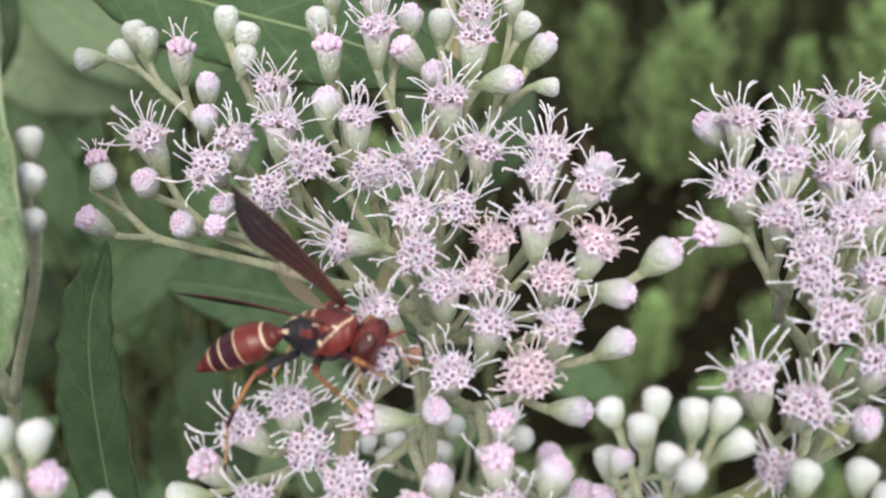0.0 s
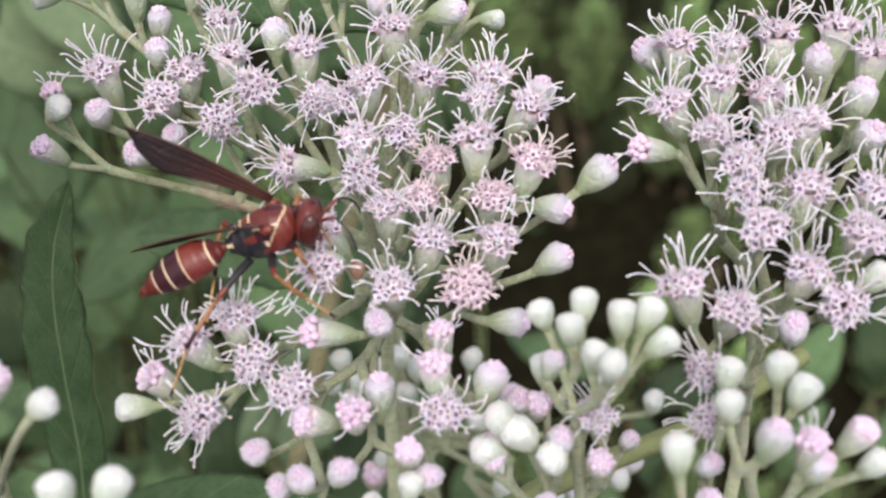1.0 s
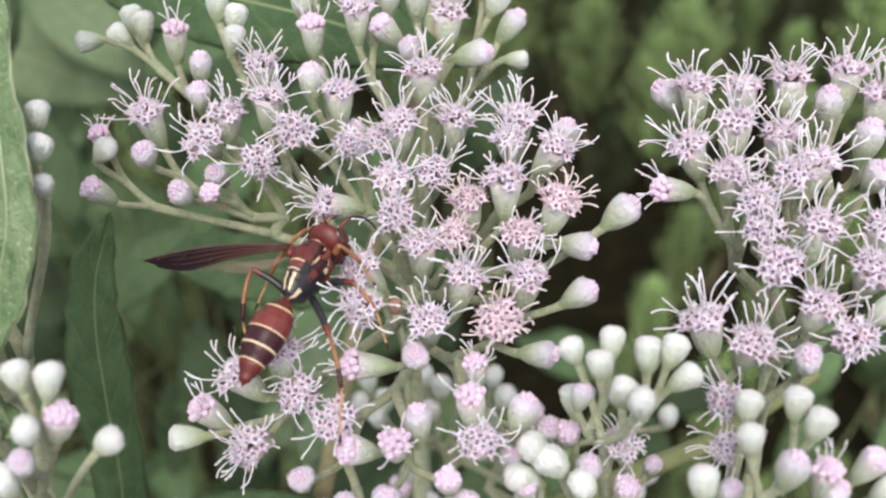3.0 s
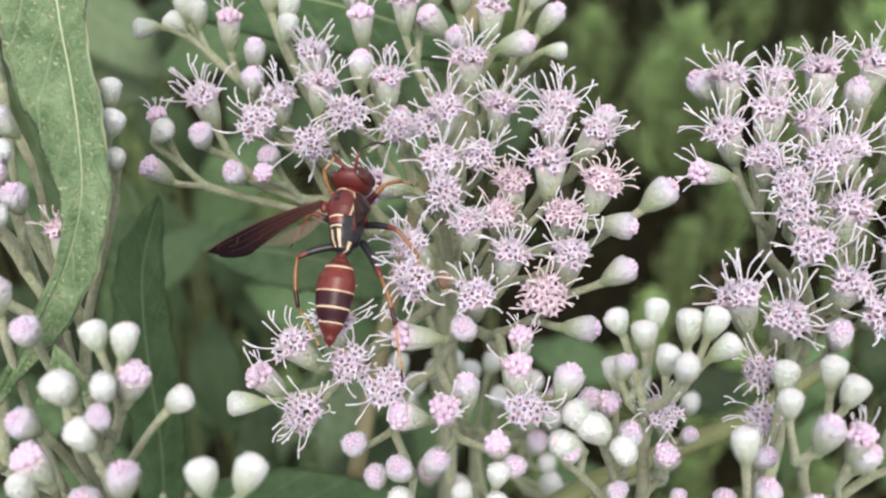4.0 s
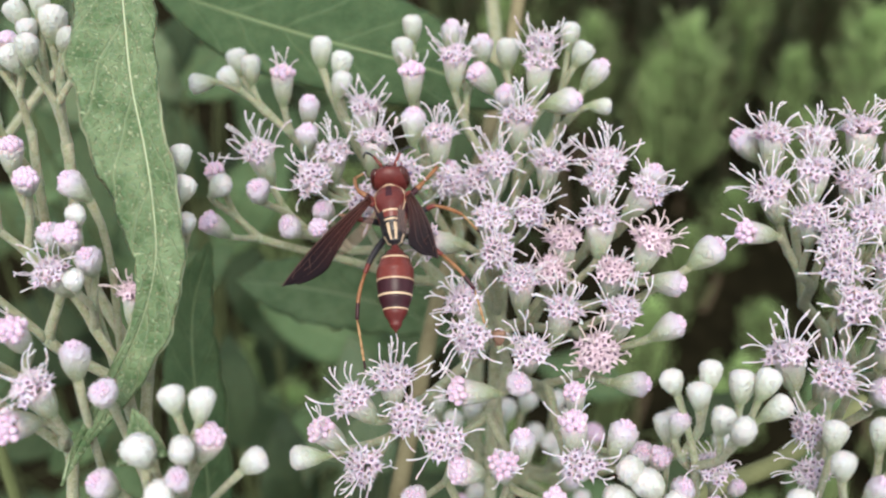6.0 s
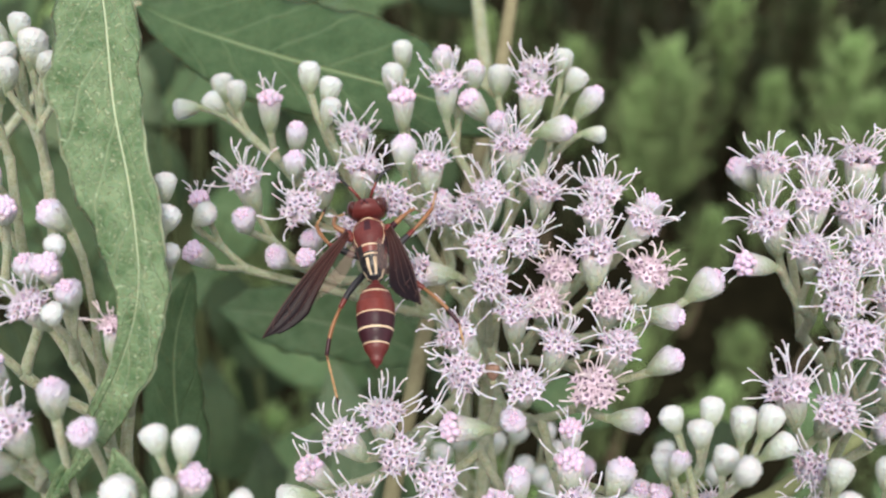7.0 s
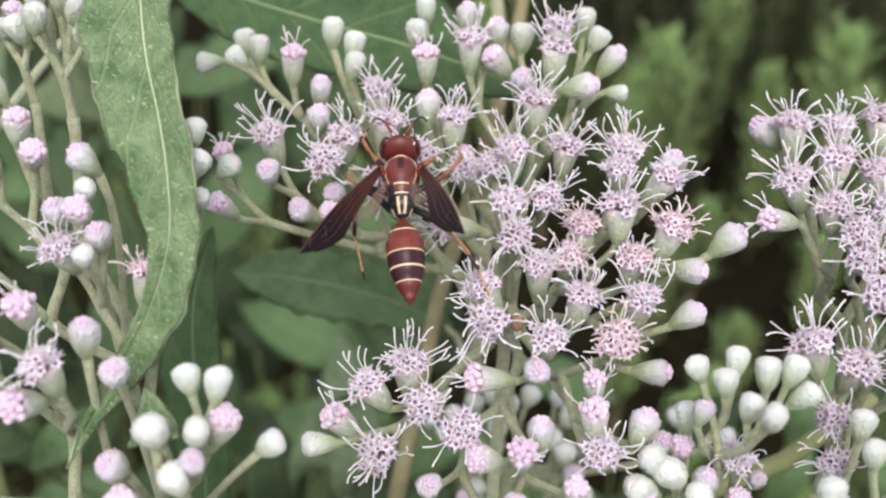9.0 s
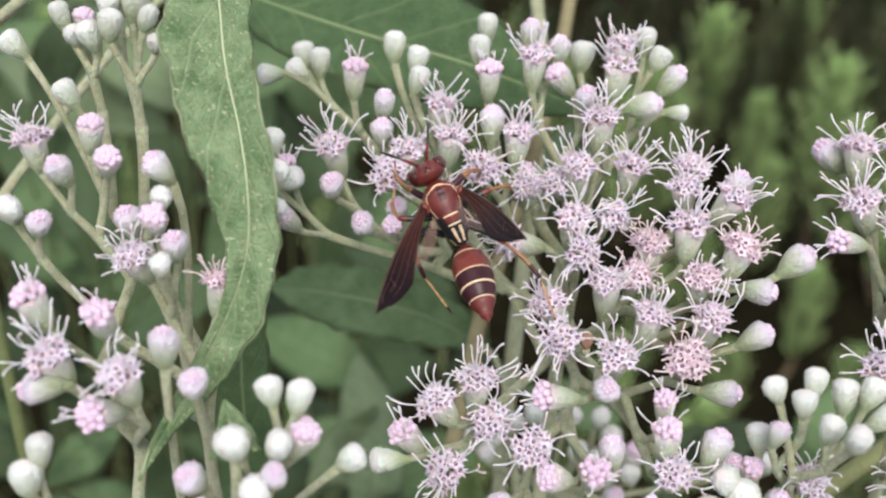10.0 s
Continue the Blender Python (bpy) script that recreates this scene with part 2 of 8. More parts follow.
class Shape:
    """Gathers vertices and faces of one mesh."""

    def __init__(self):
        self.v, self.f, self.i = [], [], []

    def ring(self, m, r, n, ridges=0.0, count=0):
        start = len(self.v)
        for k in range(n):
            a = 2 * math.pi * k / n
            q = r * (1 + ridges * math.cos(a * count))
            self.v.append(m @ Vector((q * math.cos(a), q * math.sin(a), 0)))
        return start

    def skin(self, a, b, n, slot=0):
        for k in range(n):
            self.f.append((a + k, a + (k + 1) % n, b + (k + 1) % n, b + k))
            self.i.append(slot)

    def cap(self, a, n, tip, slot=0, flip=False):
        self.v.append(Vector(tip))
        t = len(self.v) - 1
        for k in range(n):
            p, q = a + k, a + (k + 1) % n
            self.f.append((q, p, t) if flip else (p, q, t))
            self.i.append(slot)

    def tube(self, points, radii, n=6, slot=0, ends=True):
        """A round rod along points."""
        points = [Vector(p) for p in points]
        up = Vector((0.31, 0.17, 0.93))
        last = None
        for k, p in enumerate(points):
            d = (points[min(k + 1, len(points) - 1)] - points[max(k - 1, 0)]).normalized()
            x = (up - d * up.dot(d)).normalized()
            up = x
            m = Matrix((x, d.cross(x), d)).transposed().to_4x4()
            m.translation = p
            r = self.ring(m, radii[k], n)
            if last is None:
                if ends:
                    self.cap(r, n, p, slot, True)
            else:
                self.skin(last, r, n, slot)
            last = r
        if ends:
            self.cap(last, n, points[-1] + d * radii[-1] * 0.6, slot)

    def lathe(self, profile, n, slot=0, m=Matrix(), ridges=0.0, count=0):
        """A turned body: profile is rows of radius and height."""
        last = None
        for r, z in profile:
            s = self.ring(m @ Matrix.Translation((0, 0, z)), max(r, 1e-6), n, ridges, count)
            if last is not None:
                self.skin(last, s, n, slot)
            last = s

    def ball(self, at, r, n=6, rings=4, slot=0, stretch=1.0, axis=(0, 0, 1)):
        m = Vector(axis).to_track_quat("Z", "Y").to_matrix().to_4x4()
        m.translation = at
        prof = [(r * math.sin(math.pi * k / rings), -r * stretch * math.cos(math.pi * k / rings)) for k in range(rings + 1)]
        self.lathe(prof, n, slot, m)

    def hair(self, rng, at, out, length, width, slot=0):
        """One fine tapering hair."""
        side = out.cross(Vector((rng.uniform(-1, 1), rng.uniform(-1, 1), rng.uniform(-1, 1)))).normalized() * width
        lean = Vector((rng.uniform(-1, 1), rng.uniform(-1, 1), rng.uniform(-1, 1))) * 0.6
        b = len(self.v)
        self.v += [at - side, at + side, at + (out + lean).normalized() * length]
        self.f.append((b, b + 1, b + 2))
        self.i.append(slot)

    def down(self, rng, points, radius, per_mm, slot=0):
        """Fine hairs along a rod."""
        for a, b in zip(points, points[1:]):
            d = b - a
            for _ in range(int(d.length * 1000 * per_mm + rng.random())):
                p = a + d * rng.random()
                out = d.cross(Vector((rng.uniform(-1, 1), rng.uniform(-1, 1), rng.uniform(-1, 1)))).normalized()
                self.hair(rng, p + out * radius * 0.9, out, rng.uniform(0.12, 0.32) * 0.001, 0.000025, slot)

    def done(self, name, mats, smooth=True):
        return mesh(name, self.v, self.f, mats, self.i, smooth)


def bezier(a, b, c, d, n=8):
    a, b, c, d = Vector(a), Vector(b), Vector(c), Vector(d)
    return [a * (1 - t) ** 3 + b * 3 * t * (1 - t) ** 2 + c * 3 * t * t * (1 - t) + d * t ** 3 for t in (k / n for k in range(n + 1))]


def under(name, data, parent, m=Matrix(), label=""):
    """Links data as a part of parent, at the pose m in its space."""
    ob = new(name, data)
    ob.parent = parent
    ob.matrix_basis = m
    return tagged(ob, label)


# ---- flower heads: local z points out of the flower, the disc lies at z = 0; millimetres are 0.001 ----
MM = 0.001


def involucre(rng, top, length, mats, white=False):
    """The green cup, with overlapping bracts."""
    s = Shape()
    prof = [(0.33, -length * 1.08), (0.46, -length * 0.97), (0.68, -length * 0.84), (0.95, -length * 0.66), (1.18, -length * 0.45), (top * 0.93, -length * 0.24), (top, -0.5), (top * 0.9, -0.15), (top * 0.5, -0.25)]
    if white:
        prof = [(0.33, -length * 1.1), (0.47, -length * 0.98), (0.72, -length * 0.84), (1.02, -length * 0.69), (1.27, -length * 0.53), (1.43, -length * 0.38), (1.48, -length * 0.25), (1.42, -length * 0.14), (1.24, -0.2), (0.95, 0.03), (0.6, 0.16), (0.25, 0.2), (0.03, 0.19)]
    s.lathe([(r * MM, z * MM) for r, z in prof], 20, ridges=0.03, count=8)
    s.v = [v * rng.uniform(0.985, 1.02) for v in s.v]
    p1, p2, dent = rng.uniform(0, 6.28), rng.uniform(0, 6.28), 0.07 if white else 0.04
    for _ in range(760):
        k = rng.randrange(len(prof) - (3 if white else 2))
        u, a = rng.random(), rng.uniform(0, 6.283)
        r, z = (prof[k][q] + (prof[k + 1][q] - prof[k][q]) * u for q in (0, 1))
        out = Vector((math.cos(a), math.sin(a), 0.15))
        s.hair(rng, Vector((r * math.cos(a) * 1.03, r * math.sin(a) * 1.03, z)) * MM, out, rng.uniform(0.1, 0.34) * MM, 0.024 * MM)
    for row, (count, z0, z1, r0, r1) in enumerate(((10, -0.9, -0.38, 0.58, 1.27 if not white else 1.4), (12, -0.7, -0.02, 0.95, top * (1.0 if not white else 0.93)))):
        for k in range(count):
            a = 2 * math.pi * (k + 0.5 * row + rng.uniform(-0.15, 0.15)) / count
            w = 0.40 * (1.2 if white else 1)
            za, zb = length * z0, (length * z1 if row == 0 else (-0.1 if not white else -length * 0.1))
            b = len(s.v)
            n = 4
            for j in range(n + 1):
                t = j / n
                r = r0 * 0.9 + (r1 - r0 * 0.9) * t ** 0.75 + 0.06 * math.sin(t * math.pi) + 0.03
                z = za + (zb - za) * t + rng.uniform(-0.04, 0.04)
                half = w * (0.55 + 0.9 * t) * (1 - t ** 4 * 0.85)
                for side, lift in ((-1, -0.06), (0, 0.09), (1, -0.02)):
                    ang = a + side * half / max(r, 0.6)
                    s.v.append(Vector(((r + lift) * math.cos(ang), (r + lift) * math.sin(ang), z)) * MM)
            for j in range(n):
                for q in range(2):
                    i = b + j * 3 + q
                    s.f.append((i, i + 1, i + 4, i + 3))
                    s.i.append(0)
    if white:
        low = sorted(prof, key=lambda q: q[1])
        for k in range(8):
            a = 2 * math.pi * (k + rng.uniform(-0.2, 0.2)) / 8
            start, b = rng.uniform(-0.62, -0.5) * length, len(s.v)
            for j in range(6):
                z = start + (0.16 - start) * j / 5
                r = next((p[0] + (q[0] - p[0]) * (z - p[1]) / max(1e-6, q[1] - p[1]) for p, q in zip(low, low[1:]) if p[1] <= z <= q[1]), 0.4)
                half = 0.62 * (0.55, 0.85, 1.0, 0.95, 0.7, 0.2)[j]
                for side, lift in ((-1, 0.015), (0, 0.11), (1, 0.015)):
                    ang = a + side * half / max(r, 0.55)
                    s.v.append(Vector(((r + lift) * math.cos(ang), (r + lift) * math.sin(ang), z + lift * 0.6)) * MM)
            for j in range(5):
                for q in range(2):
                    i = b + j * 3 + q
                    s.f.append((i, i + 1, i + 4, i + 3))
                    s.i.append(0)
    for v in s.v:
        a, h = math.atan2(v.y, v.x), v.z / (length * MM)
        k = 1 + dent * math.sin(2 * a + p1 + 2.2 * h) + dent * 0.6 * math.sin(3 * a + p2 - 3.0 * h)
        v.x, v.y = v.x * k, v.y * k
    return s.done("involucre", mats)


def dome(rng, count, radius, height):
    """Even spots on a low dome, with their outward directions."""
    spots = []
    for k in range(count):
        r = math.sqrt((k + 0.4) / count) * radius
        a = k * 2.39996 + rng.uniform(-0.15, 0.15)
        z = height * (1 - (r / radius) ** 2)
        p = Vector((r * math.cos(a), r * math.sin(a), z))
        spots.append((p, Vector((p.x * 0.42, p.y * 0.42, 1)).normalized()))
    return spots


def open_florets(rng, spots, mats):
    """Small five-pointed flowers with dark throats."""
    s = Shape()
    for p, d in spots:
        d = (d + Vector((rng.uniform(-0.35, 0.35), rng.uniform(-0.35, 0.35), 0))).normalized()
        m = d.to_track_quat("Z", "Y").to_matrix().to_4x4()
        m = Matrix.Translation((p + d * rng.uniform(-0.2, 0.5)) * MM) @ m @ Matrix.Rotation(rng.uniform(0, 6), 4, "Z")
        n = 10
        low = s.ring(m @ Matrix.Translation((0, 0, -1.0 * MM)), 0.22 * MM, n)
        neck = s.ring(m @ Matrix.Translation((0, 0, -0.25 * MM)), 0.36 * MM, n)
        s.skin(low, neck, n)
        star = len(s.v)
        for k in range(n):
            a = 2 * math.pi * k / n
            r, z = ((0.92, 0.24) if k % 2 else (0.42, 0.0))
            r *= rng.uniform(0.82, 1.15)
            s.v.append(m @ (Vector((r * math.cos(a), r * math.sin(a), z + rng.uniform(-0.05, 0.1))) * MM))
        s.skin(neck, star, n)
        inner = s.ring(m @ Matrix.Translation((0, 0, -0.12 * MM)), 0.235 * MM, n)
        s.skin(star, inner, n)
        s.cap(inner, n, m @ Vector((0, 0, -0.45 * MM)), 1)
    return s.done("floret_disc", mats)


def closed_florets(rng, spots, mats, r=0.5):
    s = Shape()
    for p, d in spots:
        s.ball((p + d * 0.05) * MM, r * rng.uniform(0.85, 1.1) * MM, 7, 5, 0, 1.25, d)
    return s.done("floret_disc", mats)


def styles(rng, spots, mats, count, length, curl=0.6, spread=0.75, n=4):
    """Long wavy threads, a little thicker towards their blunt tips."""
    s = Shape()
    for k in range(count):
        p, d = spots[rng.randrange(len(spots))] if count < len(spots) else spots[k % len(spots)]
        side = Vector((rng.uniform(-1, 1), rng.uniform(-1, 1), rng.uniform(-0.3, 0.3)))
        way = (d + Vector((p.x, p.y, 0)) * 0.28 * spread + side * 0.35 * spread).normalized()
        bend = Vector((rng.uniform(-1, 1), rng.uniform(-1, 1), rng.uniform(-1, 0.6))) * curl
        long = length * rng.uniform(0.65, 1.15)
        steps, at, pts = 7, p.copy(), []
        for j in range(steps + 1):
            pts.append(at * MM)
            at = at + way * (long / steps)
            way = (way + bend * (0.4 * j / steps) * (1 if j < 6 else 0.4) + Vector((rng.uniform(-1, 1), rng.uniform(-1, 1), rng.uniform(-1, 1))) * 0.17).normalized()
        s.tube(pts, [(0.06 + 0.045 * (j / steps)) * MM for j in range(steps + 1)], n)
        if k % 6 == 0:
            arm = pts[3:5]
            twin = Vector((rng.uniform(-1, 1), rng.uniform(-1, 1), rng.uniform(-0.2, 0.6))).normalized() * long / steps * MM
            for j in range(3):
                arm = arm + [arm[-1] + (pts[min(5 + j, steps)] - pts[4 + j]) * 0.8 + twin * (0.8 - 0.2 * j)]
            s.tube(arm, [(0.07 + 0.008 * j) * MM for j in range(len(arm))], n)
    return s.done("thread_tuft", mats)


def head_kinds():
    """For each kind a few variants: meshes of the cup, the florets and the threads."""
    kinds = {k: [] for k in "OPWQFD"}
    for v in range(9):
        rng = random.Random(100 + v)
        sp = dome(rng, 16, 2.0, 1.15)
        kinds["O"].append((involucre(rng, 1.5, 4.7, [INVOLUCRE]), open_florets(rng, sp, [PETAL, THROAT]), styles(rng, sp, [STYLE], 13 + 2 * (v % 4), 3.7, 0.95, 0.9)))
    for v in range(6):
        rng = random.Random(200 + v)
        if v % 3:
            sp = dome(rng, 9, 0.78, 0.3)
            kinds["P"].append((involucre(rng, 1.6, 4.2 + 0.1 * v, [PINK_BUD], True), closed_florets(rng, sp, [BEAD], 0.31), None))
        else:
            sp = dome(rng, 19, 1.2, 0.62)
            kinds["P"].append((involucre(rng, 1.52, 4.2, [INVOLUCRE]), closed_florets(rng, sp, [BEAD], 0.52), None))
    for v in range(5):
        rng = random.Random(300 + v)
        kinds["W"].append((involucre(rng, 1.6, 3.85 + 0.2 * v, [BUD], True), None, None))
    kinds["D"].append((involucre(random.Random(390), 1.6, 3.6, [DRIED], True), None, None))
    for v in range(4):
        rng = random.Random(400 + v)
        sp = dome(rng, 17, 1.5, 1.05)
        kinds["Q"].append((involucre(rng, 1.45, 4.6, [INVOLUCRE]), closed_florets(rng, sp, [BEAD], 0.48), styles(rng, sp, [STYLE], 7, 3.0, 0.6, 0.6)))
    for v in range(4):
        rng = random.Random(500 + v)
        sp = dome(rng, 22, 2.0, 1.2)
        kinds["F"].append((involucre(rng, 1.48, 4.6, [INVOLUCRE]), open_florets(rng, sp, [WILTED, THROAT]), styles(rng, sp, [STYLE if v == 1 else WILTED_STYLE], 20, 2.6, 1.6, 0.9)))
    return kinds


KINDS = head_kinds()
WORDS = {"O": "open lilac flower head with long pale threads", "P": "closed pink-tipped flower head", "W": "closed white bud",
         "D": "dried brown bud", "Q": "half-open pink flower head with a few threads", "F": "wilting lilac-tan flower head"}
turns = random.Random(9)


def flower_head(parent, at, azimuth, elevation, kind, size):
    """One head under its plant."""
    cup, florets, threads = KINDS[kind][turns.randrange(len(KINDS[kind]))]
    a, e = radians(azimuth), radians(elevation)
    d = Vector((math.cos(e) * math.cos(a), math.cos(e) * math.sin(a), math.sin(e)))
    at = Vector(at) + d * (1.25 * MM * size if kind == "W" else 0)
    m = Matrix.Translation(at) @ d.to_track_quat("Z", "Y").to_matrix().to_4x4() @ Matrix.Rotation(turns.uniform(0, 6.28), 4, "Z")
    ob = under("flower_head", cup, parent, m @ Matrix.Scale(size, 4), WORDS[kind])
    if florets:
        under("floret_disc", florets, ob)
    if threads:
        under("thread_tuft", threads, ob)
    return at - d * (4.75 if kind in "OQF" else 4.25 if kind == "W" else 4.4) * MM * size, d


def grow(s, tips, goal):
    """Joins stalks two by two, the nearest first, on their way down to goal. tips: rows of place, direction and thickness."""
    tips = list(tips)
    while len(tips) > 1:
        _, i, j = min(((tips[i][0] - tips[j][0]).length, i, j) for i in range(len(tips)) for j in range(i))
        pair = (tips[i], tips[j])
        tips = [t for k, t in enumerate(tips) if k not in (i, j)]
        (a, da, ra), (b, db, rb) = pair
        mid, gap = (a + b) / 2, (a - b).length
        away = goal - mid
        drop = min(max(0.85 * gap, 3.5 * MM), 0.5 * away.length)
        q = mid + (away.normalized() * 0.75 - (da + db).normalized() * 0.6).normalized() * drop
        d = ((mid - q).normalized() * 0.8 - away.normalized() * 0.6).normalized()
        for p, dp, r in pair:
            reach = (p - q).length
            path = bezier(q - d * r, q + ((p - q).normalized() * 0.75 + d * 0.25) * reach * 0.3, p - (dp * 0.55 + (p - q).normalized() * 0.45) * reach * 0.3, p, 7)
            s.down(turns, path, r, 14)
            s.tube(path, [r * 1.1 + r * 0.3 * (1 - k / 7) ** 3 + r * 0.25 * (k / 7) ** 6 for k in range(8)], 7)
        tips.append((q, d, min(math.sqrt(ra * ra + rb * rb) * 0.84, 0.56 * MM)))
    return tips[0]


class Plant:
    """A flowering stem from the ground up to its crown, where the sprays part."""

    def __init__(self, crown, foot, label):
        self.crown, self.forks = Vector(crown), []
        self.root = tagged(new("flowering_plant"), label, "flower", "lilac flowering plants")
        self.root.location = (*foot, 0)
        self.base = Vector((*foot, 0))
        top = self.crown - self.base
        s = Shape()
        pts = bezier((0, 0, 0), (0, 0, top.z * 0.4), (top.x, top.y, top.z * 0.6), top, 14)
        s.tube(pts, [(2.0 - 1.2 * k / 14) * MM for k in range(15)], 8)
        under("stem", s.done("stem", [STALK]), self.root)

    def local(self, p):
        return self.crown + Vector(p) * MM - self.base

    def join(self):
        """The branches from the forks of the sprays to the crown."""
        s = Shape()
        c = self.crown - self.base
        p, d, r = grow(s, self.forks, c)
        reach = (p - c).length
        s.tube(bezier(c, c + Vector((0, 0, 0.35 * reach)), p - d * 0.35 * reach, p, 8), [0.85 * MM - (0.85 * MM - r) * k / 8 for k in range(9)], 8)
        under("branch", s.done("branch", [STALK]), self.root)


def spray(plant, heads, via=None):
    """Heads on stalks that join in one fork, and run on to via if given. Millimetres from the crown; degrees."""
    tips = []
    for kind, x, y, z, azimuth, elevation, size in heads:
        end, d = flower_head(plant.root, plant.local((x, y, z)), azimuth, elevation, kind, size)
        tips.append((end + d * 0.2 * MM, d, (0.31 if size < 0.8 else 0.35) * MM))
    s = Shape()
    goal = plant.local(via or (0, 0, 0))
    fork, d, r = grow(s, tips, goal)
    if via:
        reach = (fork - goal).length
        way = (fork - goal).normalized()
        s.tube(bezier(goal, goal + way * reach * 0.35, fork - d * reach * 0.35, fork, 8), [r * (1.15 - 0.02 * k) for k in range(9)], 8)
        fork, d = goal, way
    plant.forks.append((fork, d, r))
    under("branch", s.done("branch", [STALK]), plant.root)


# ---- flowering plants ----


def main_plant():
    main = Plant((0.002, 0.012, 0.834), (0.0, 0.04), "tall branched stem of open lilac flowers and buds")
    spray(main, [
        ("W", 1.1, 16.3, 30.0, 73, 71, 0.86),
        ("O", 4.4, 10.9, 30.6, 68, 76, 0.94),
        ("O", 4.7, 12.1, 32.5, 90, 72, 0.85),
        ("W", 8.5, 17.3, 31.8, 76, 66, 0.78),
        ("W", 9.8, 14.6, 30.5, 28, 58, 0.78),
        ("P", 12.2, 13.8, 29.3, 20, 52, 0.88),
        ("P", 8.6, 7.2, 28.0, -7, 18, 0.88),
        ("W", 12.2, 10.5, 25.4, -5, 3, 0.63)])
    spray(main, [
        ("O", -27.4, 2.6, 23.5, 175, 74, 0.94),
        ("O", -21.1, -0.9, 22.2, -107, 50, 0.94),
        ("Q", -32.2, 1.1, 21.9, 171, 72, 0.67),
        ("W", -31.3, -0.6, 21.1, -13, 47, 0.78),
        ("P", -27.1, -2.0, 21.9, -93, 61, 0.84),
        ("P", -32.2, -4.5, 18.8, -153, 50, 0.79),
        ("P", -23.9, -3.6, 18.0, -112, 52, 0.84),
        ("P", -20.2, -1.8, 19.1, -112, 56, 0.75),
        ("P", -20.5, -3.4, 17.4, -85, 45, 0.71),
        ("O", -15.2, -2.1, 20.4, -84, 24, 0.90)], (-9.9, 2.5, 5.9))
    spray(main, [
        ("W", -11.4, 12.7, 31.7, 90, 77, 0.82),
        ("Q", -10.2, 10.2, 29.8, 90, 82, 0.84),
        ("W", -10.3, 16.9, 32.8, 90, 72, 0.78),
        ("P", -10.0, 4.7, 27.6, 90, 77, 0.88),
        ("O", -5.3, 10.2, 31.7, 90, 82, 0.90),
        ("P", -5.7, 13.2, 34.5, 90, 72, 0.79),
        ("P", -2.0, 14.4, 32.2, 68, 76, 0.79),
        ("P", -2.8, 9.6, 30.1, -179, 51, 0.84),
        ("P", 0.3, 6.3, 29.6, -90, 72, 0.79)])
    spray(main, [
        ("W", -35.3, 11.9, 27.5, -168, 2, 0.78),
        ("W", -32.2, 13.5, 27.6, 174, 49, 0.78),
        ("W", -31.8, 18.3, 27.8, 121, 69, 0.78),
        ("W", -29.5, 14.7, 28.6, 90, 72, 0.78),
        ("Q", -25.4, 11.7, 28.7, 90, 77, 0.84)])
    spray(main, [
        ("O", -0.9, -10.1, 18.9, -90, 52, 0.90),
        ("F", 4.7, -11.0, 17.0, -72, 71, 0.79),
        ("O", 1.6, -12.3, 16.7, 90, 89, 0.90),
        ("O", 5.7, -15.6, 15.4, 28, 78, 0.90),
        ("O", 2.1, -19.1, 12.7, -104, 68, 0.90),
        ("P", 1.0, -22.2, 11.4, -87, 56, 0.84),
        ("O", -4.4, -13.8, 15.0, -164, 58, 0.94),
        ("O", -3.9, -19.9, 15.4, -111, 27, 0.94),
        ("Q", -4.8, -21.2, 9.2, -169, 14, 0.88),
        ("D", -1.0, -17.9, 14.4, 118, 78, 0.44)])
    spray(main, [
        ("O", 11.4, -0.2, 23.9, 59, 80, 0.99),
        ("O", 14.8, -6.2, 23.8, -10, 61, 0.90),
        ("P", 16.2, -2.8, 24.7, 51, 73, 0.88),
        ("O", 10.3, -3.0, 23.2, -139, 75, 0.85),
        ("O", 9.8, -9.4, 22.3, 90, 86, 0.99),
        ("F", 6.1, -8.8, 19.6, 133, 82, 0.88),
        ("F", 14.9, -11.1, 20.8, 20, 73, 0.92),
        ("F", 11.3, -12.0, 17.6, -60, 78, 0.88),
        ("P", 17.8, -14.4, 17.8, -25, 11, 0.84),
        ("P", 22.0, -10.9, 20.4, 8, 43, 0.92),
        ("O", 11.6, -16.2, 15.6, -18, 84, 0.94),
        ("P", 17.9, -15.7, 13.9, -3, 39, 0.86)])
    spray(main, [
        ("P", -21.8, 6.6, 28.1, -18, 84, 0.79),
        ("P", -22.0, 4.4, 25.7, -90, 84, 0.79),
        ("W", -21.0, 14.8, 30.9, 90, 72, 0.82),
        ("W", -18.3, 10.7, 31.0, 51, 73, 0.74),
        ("W", -18.1, 7.7, 29.9, 32, 70, 0.74),
        ("O", -15.6, 7.2, 26.7, 90, 77, 0.90),
        ("O", -14.4, 3.0, 25.0, 47, 82, 0.90),
        ("O", -18.9, 2.7, 23.3, -30, 84, 0.90)])
    spray(main, [
        ("F", 8.9, -20.0, 13.3, -101, 58, 0.97),
        ("P", 13.9, -21.5, 10.5, -18, 12, 0.84),
        ("Q", 6.5, -22.9, 10.6, 154, 83, 0.71),
        ("Q", 6.0, -27.1, 10.4, 133, 82, 0.84),
        ("O", 6.8, -29.3, 7.2, -90, 64, 0.90),
        ("P", 11.1, -27.3, 10.3, 32, 70, 0.88),
        ("P", 13.3, -26.2, 6.0, -93, 66, 0.79),
        ("P", 15.0, -27.0, 6.0, -89, 70, 0.75)])
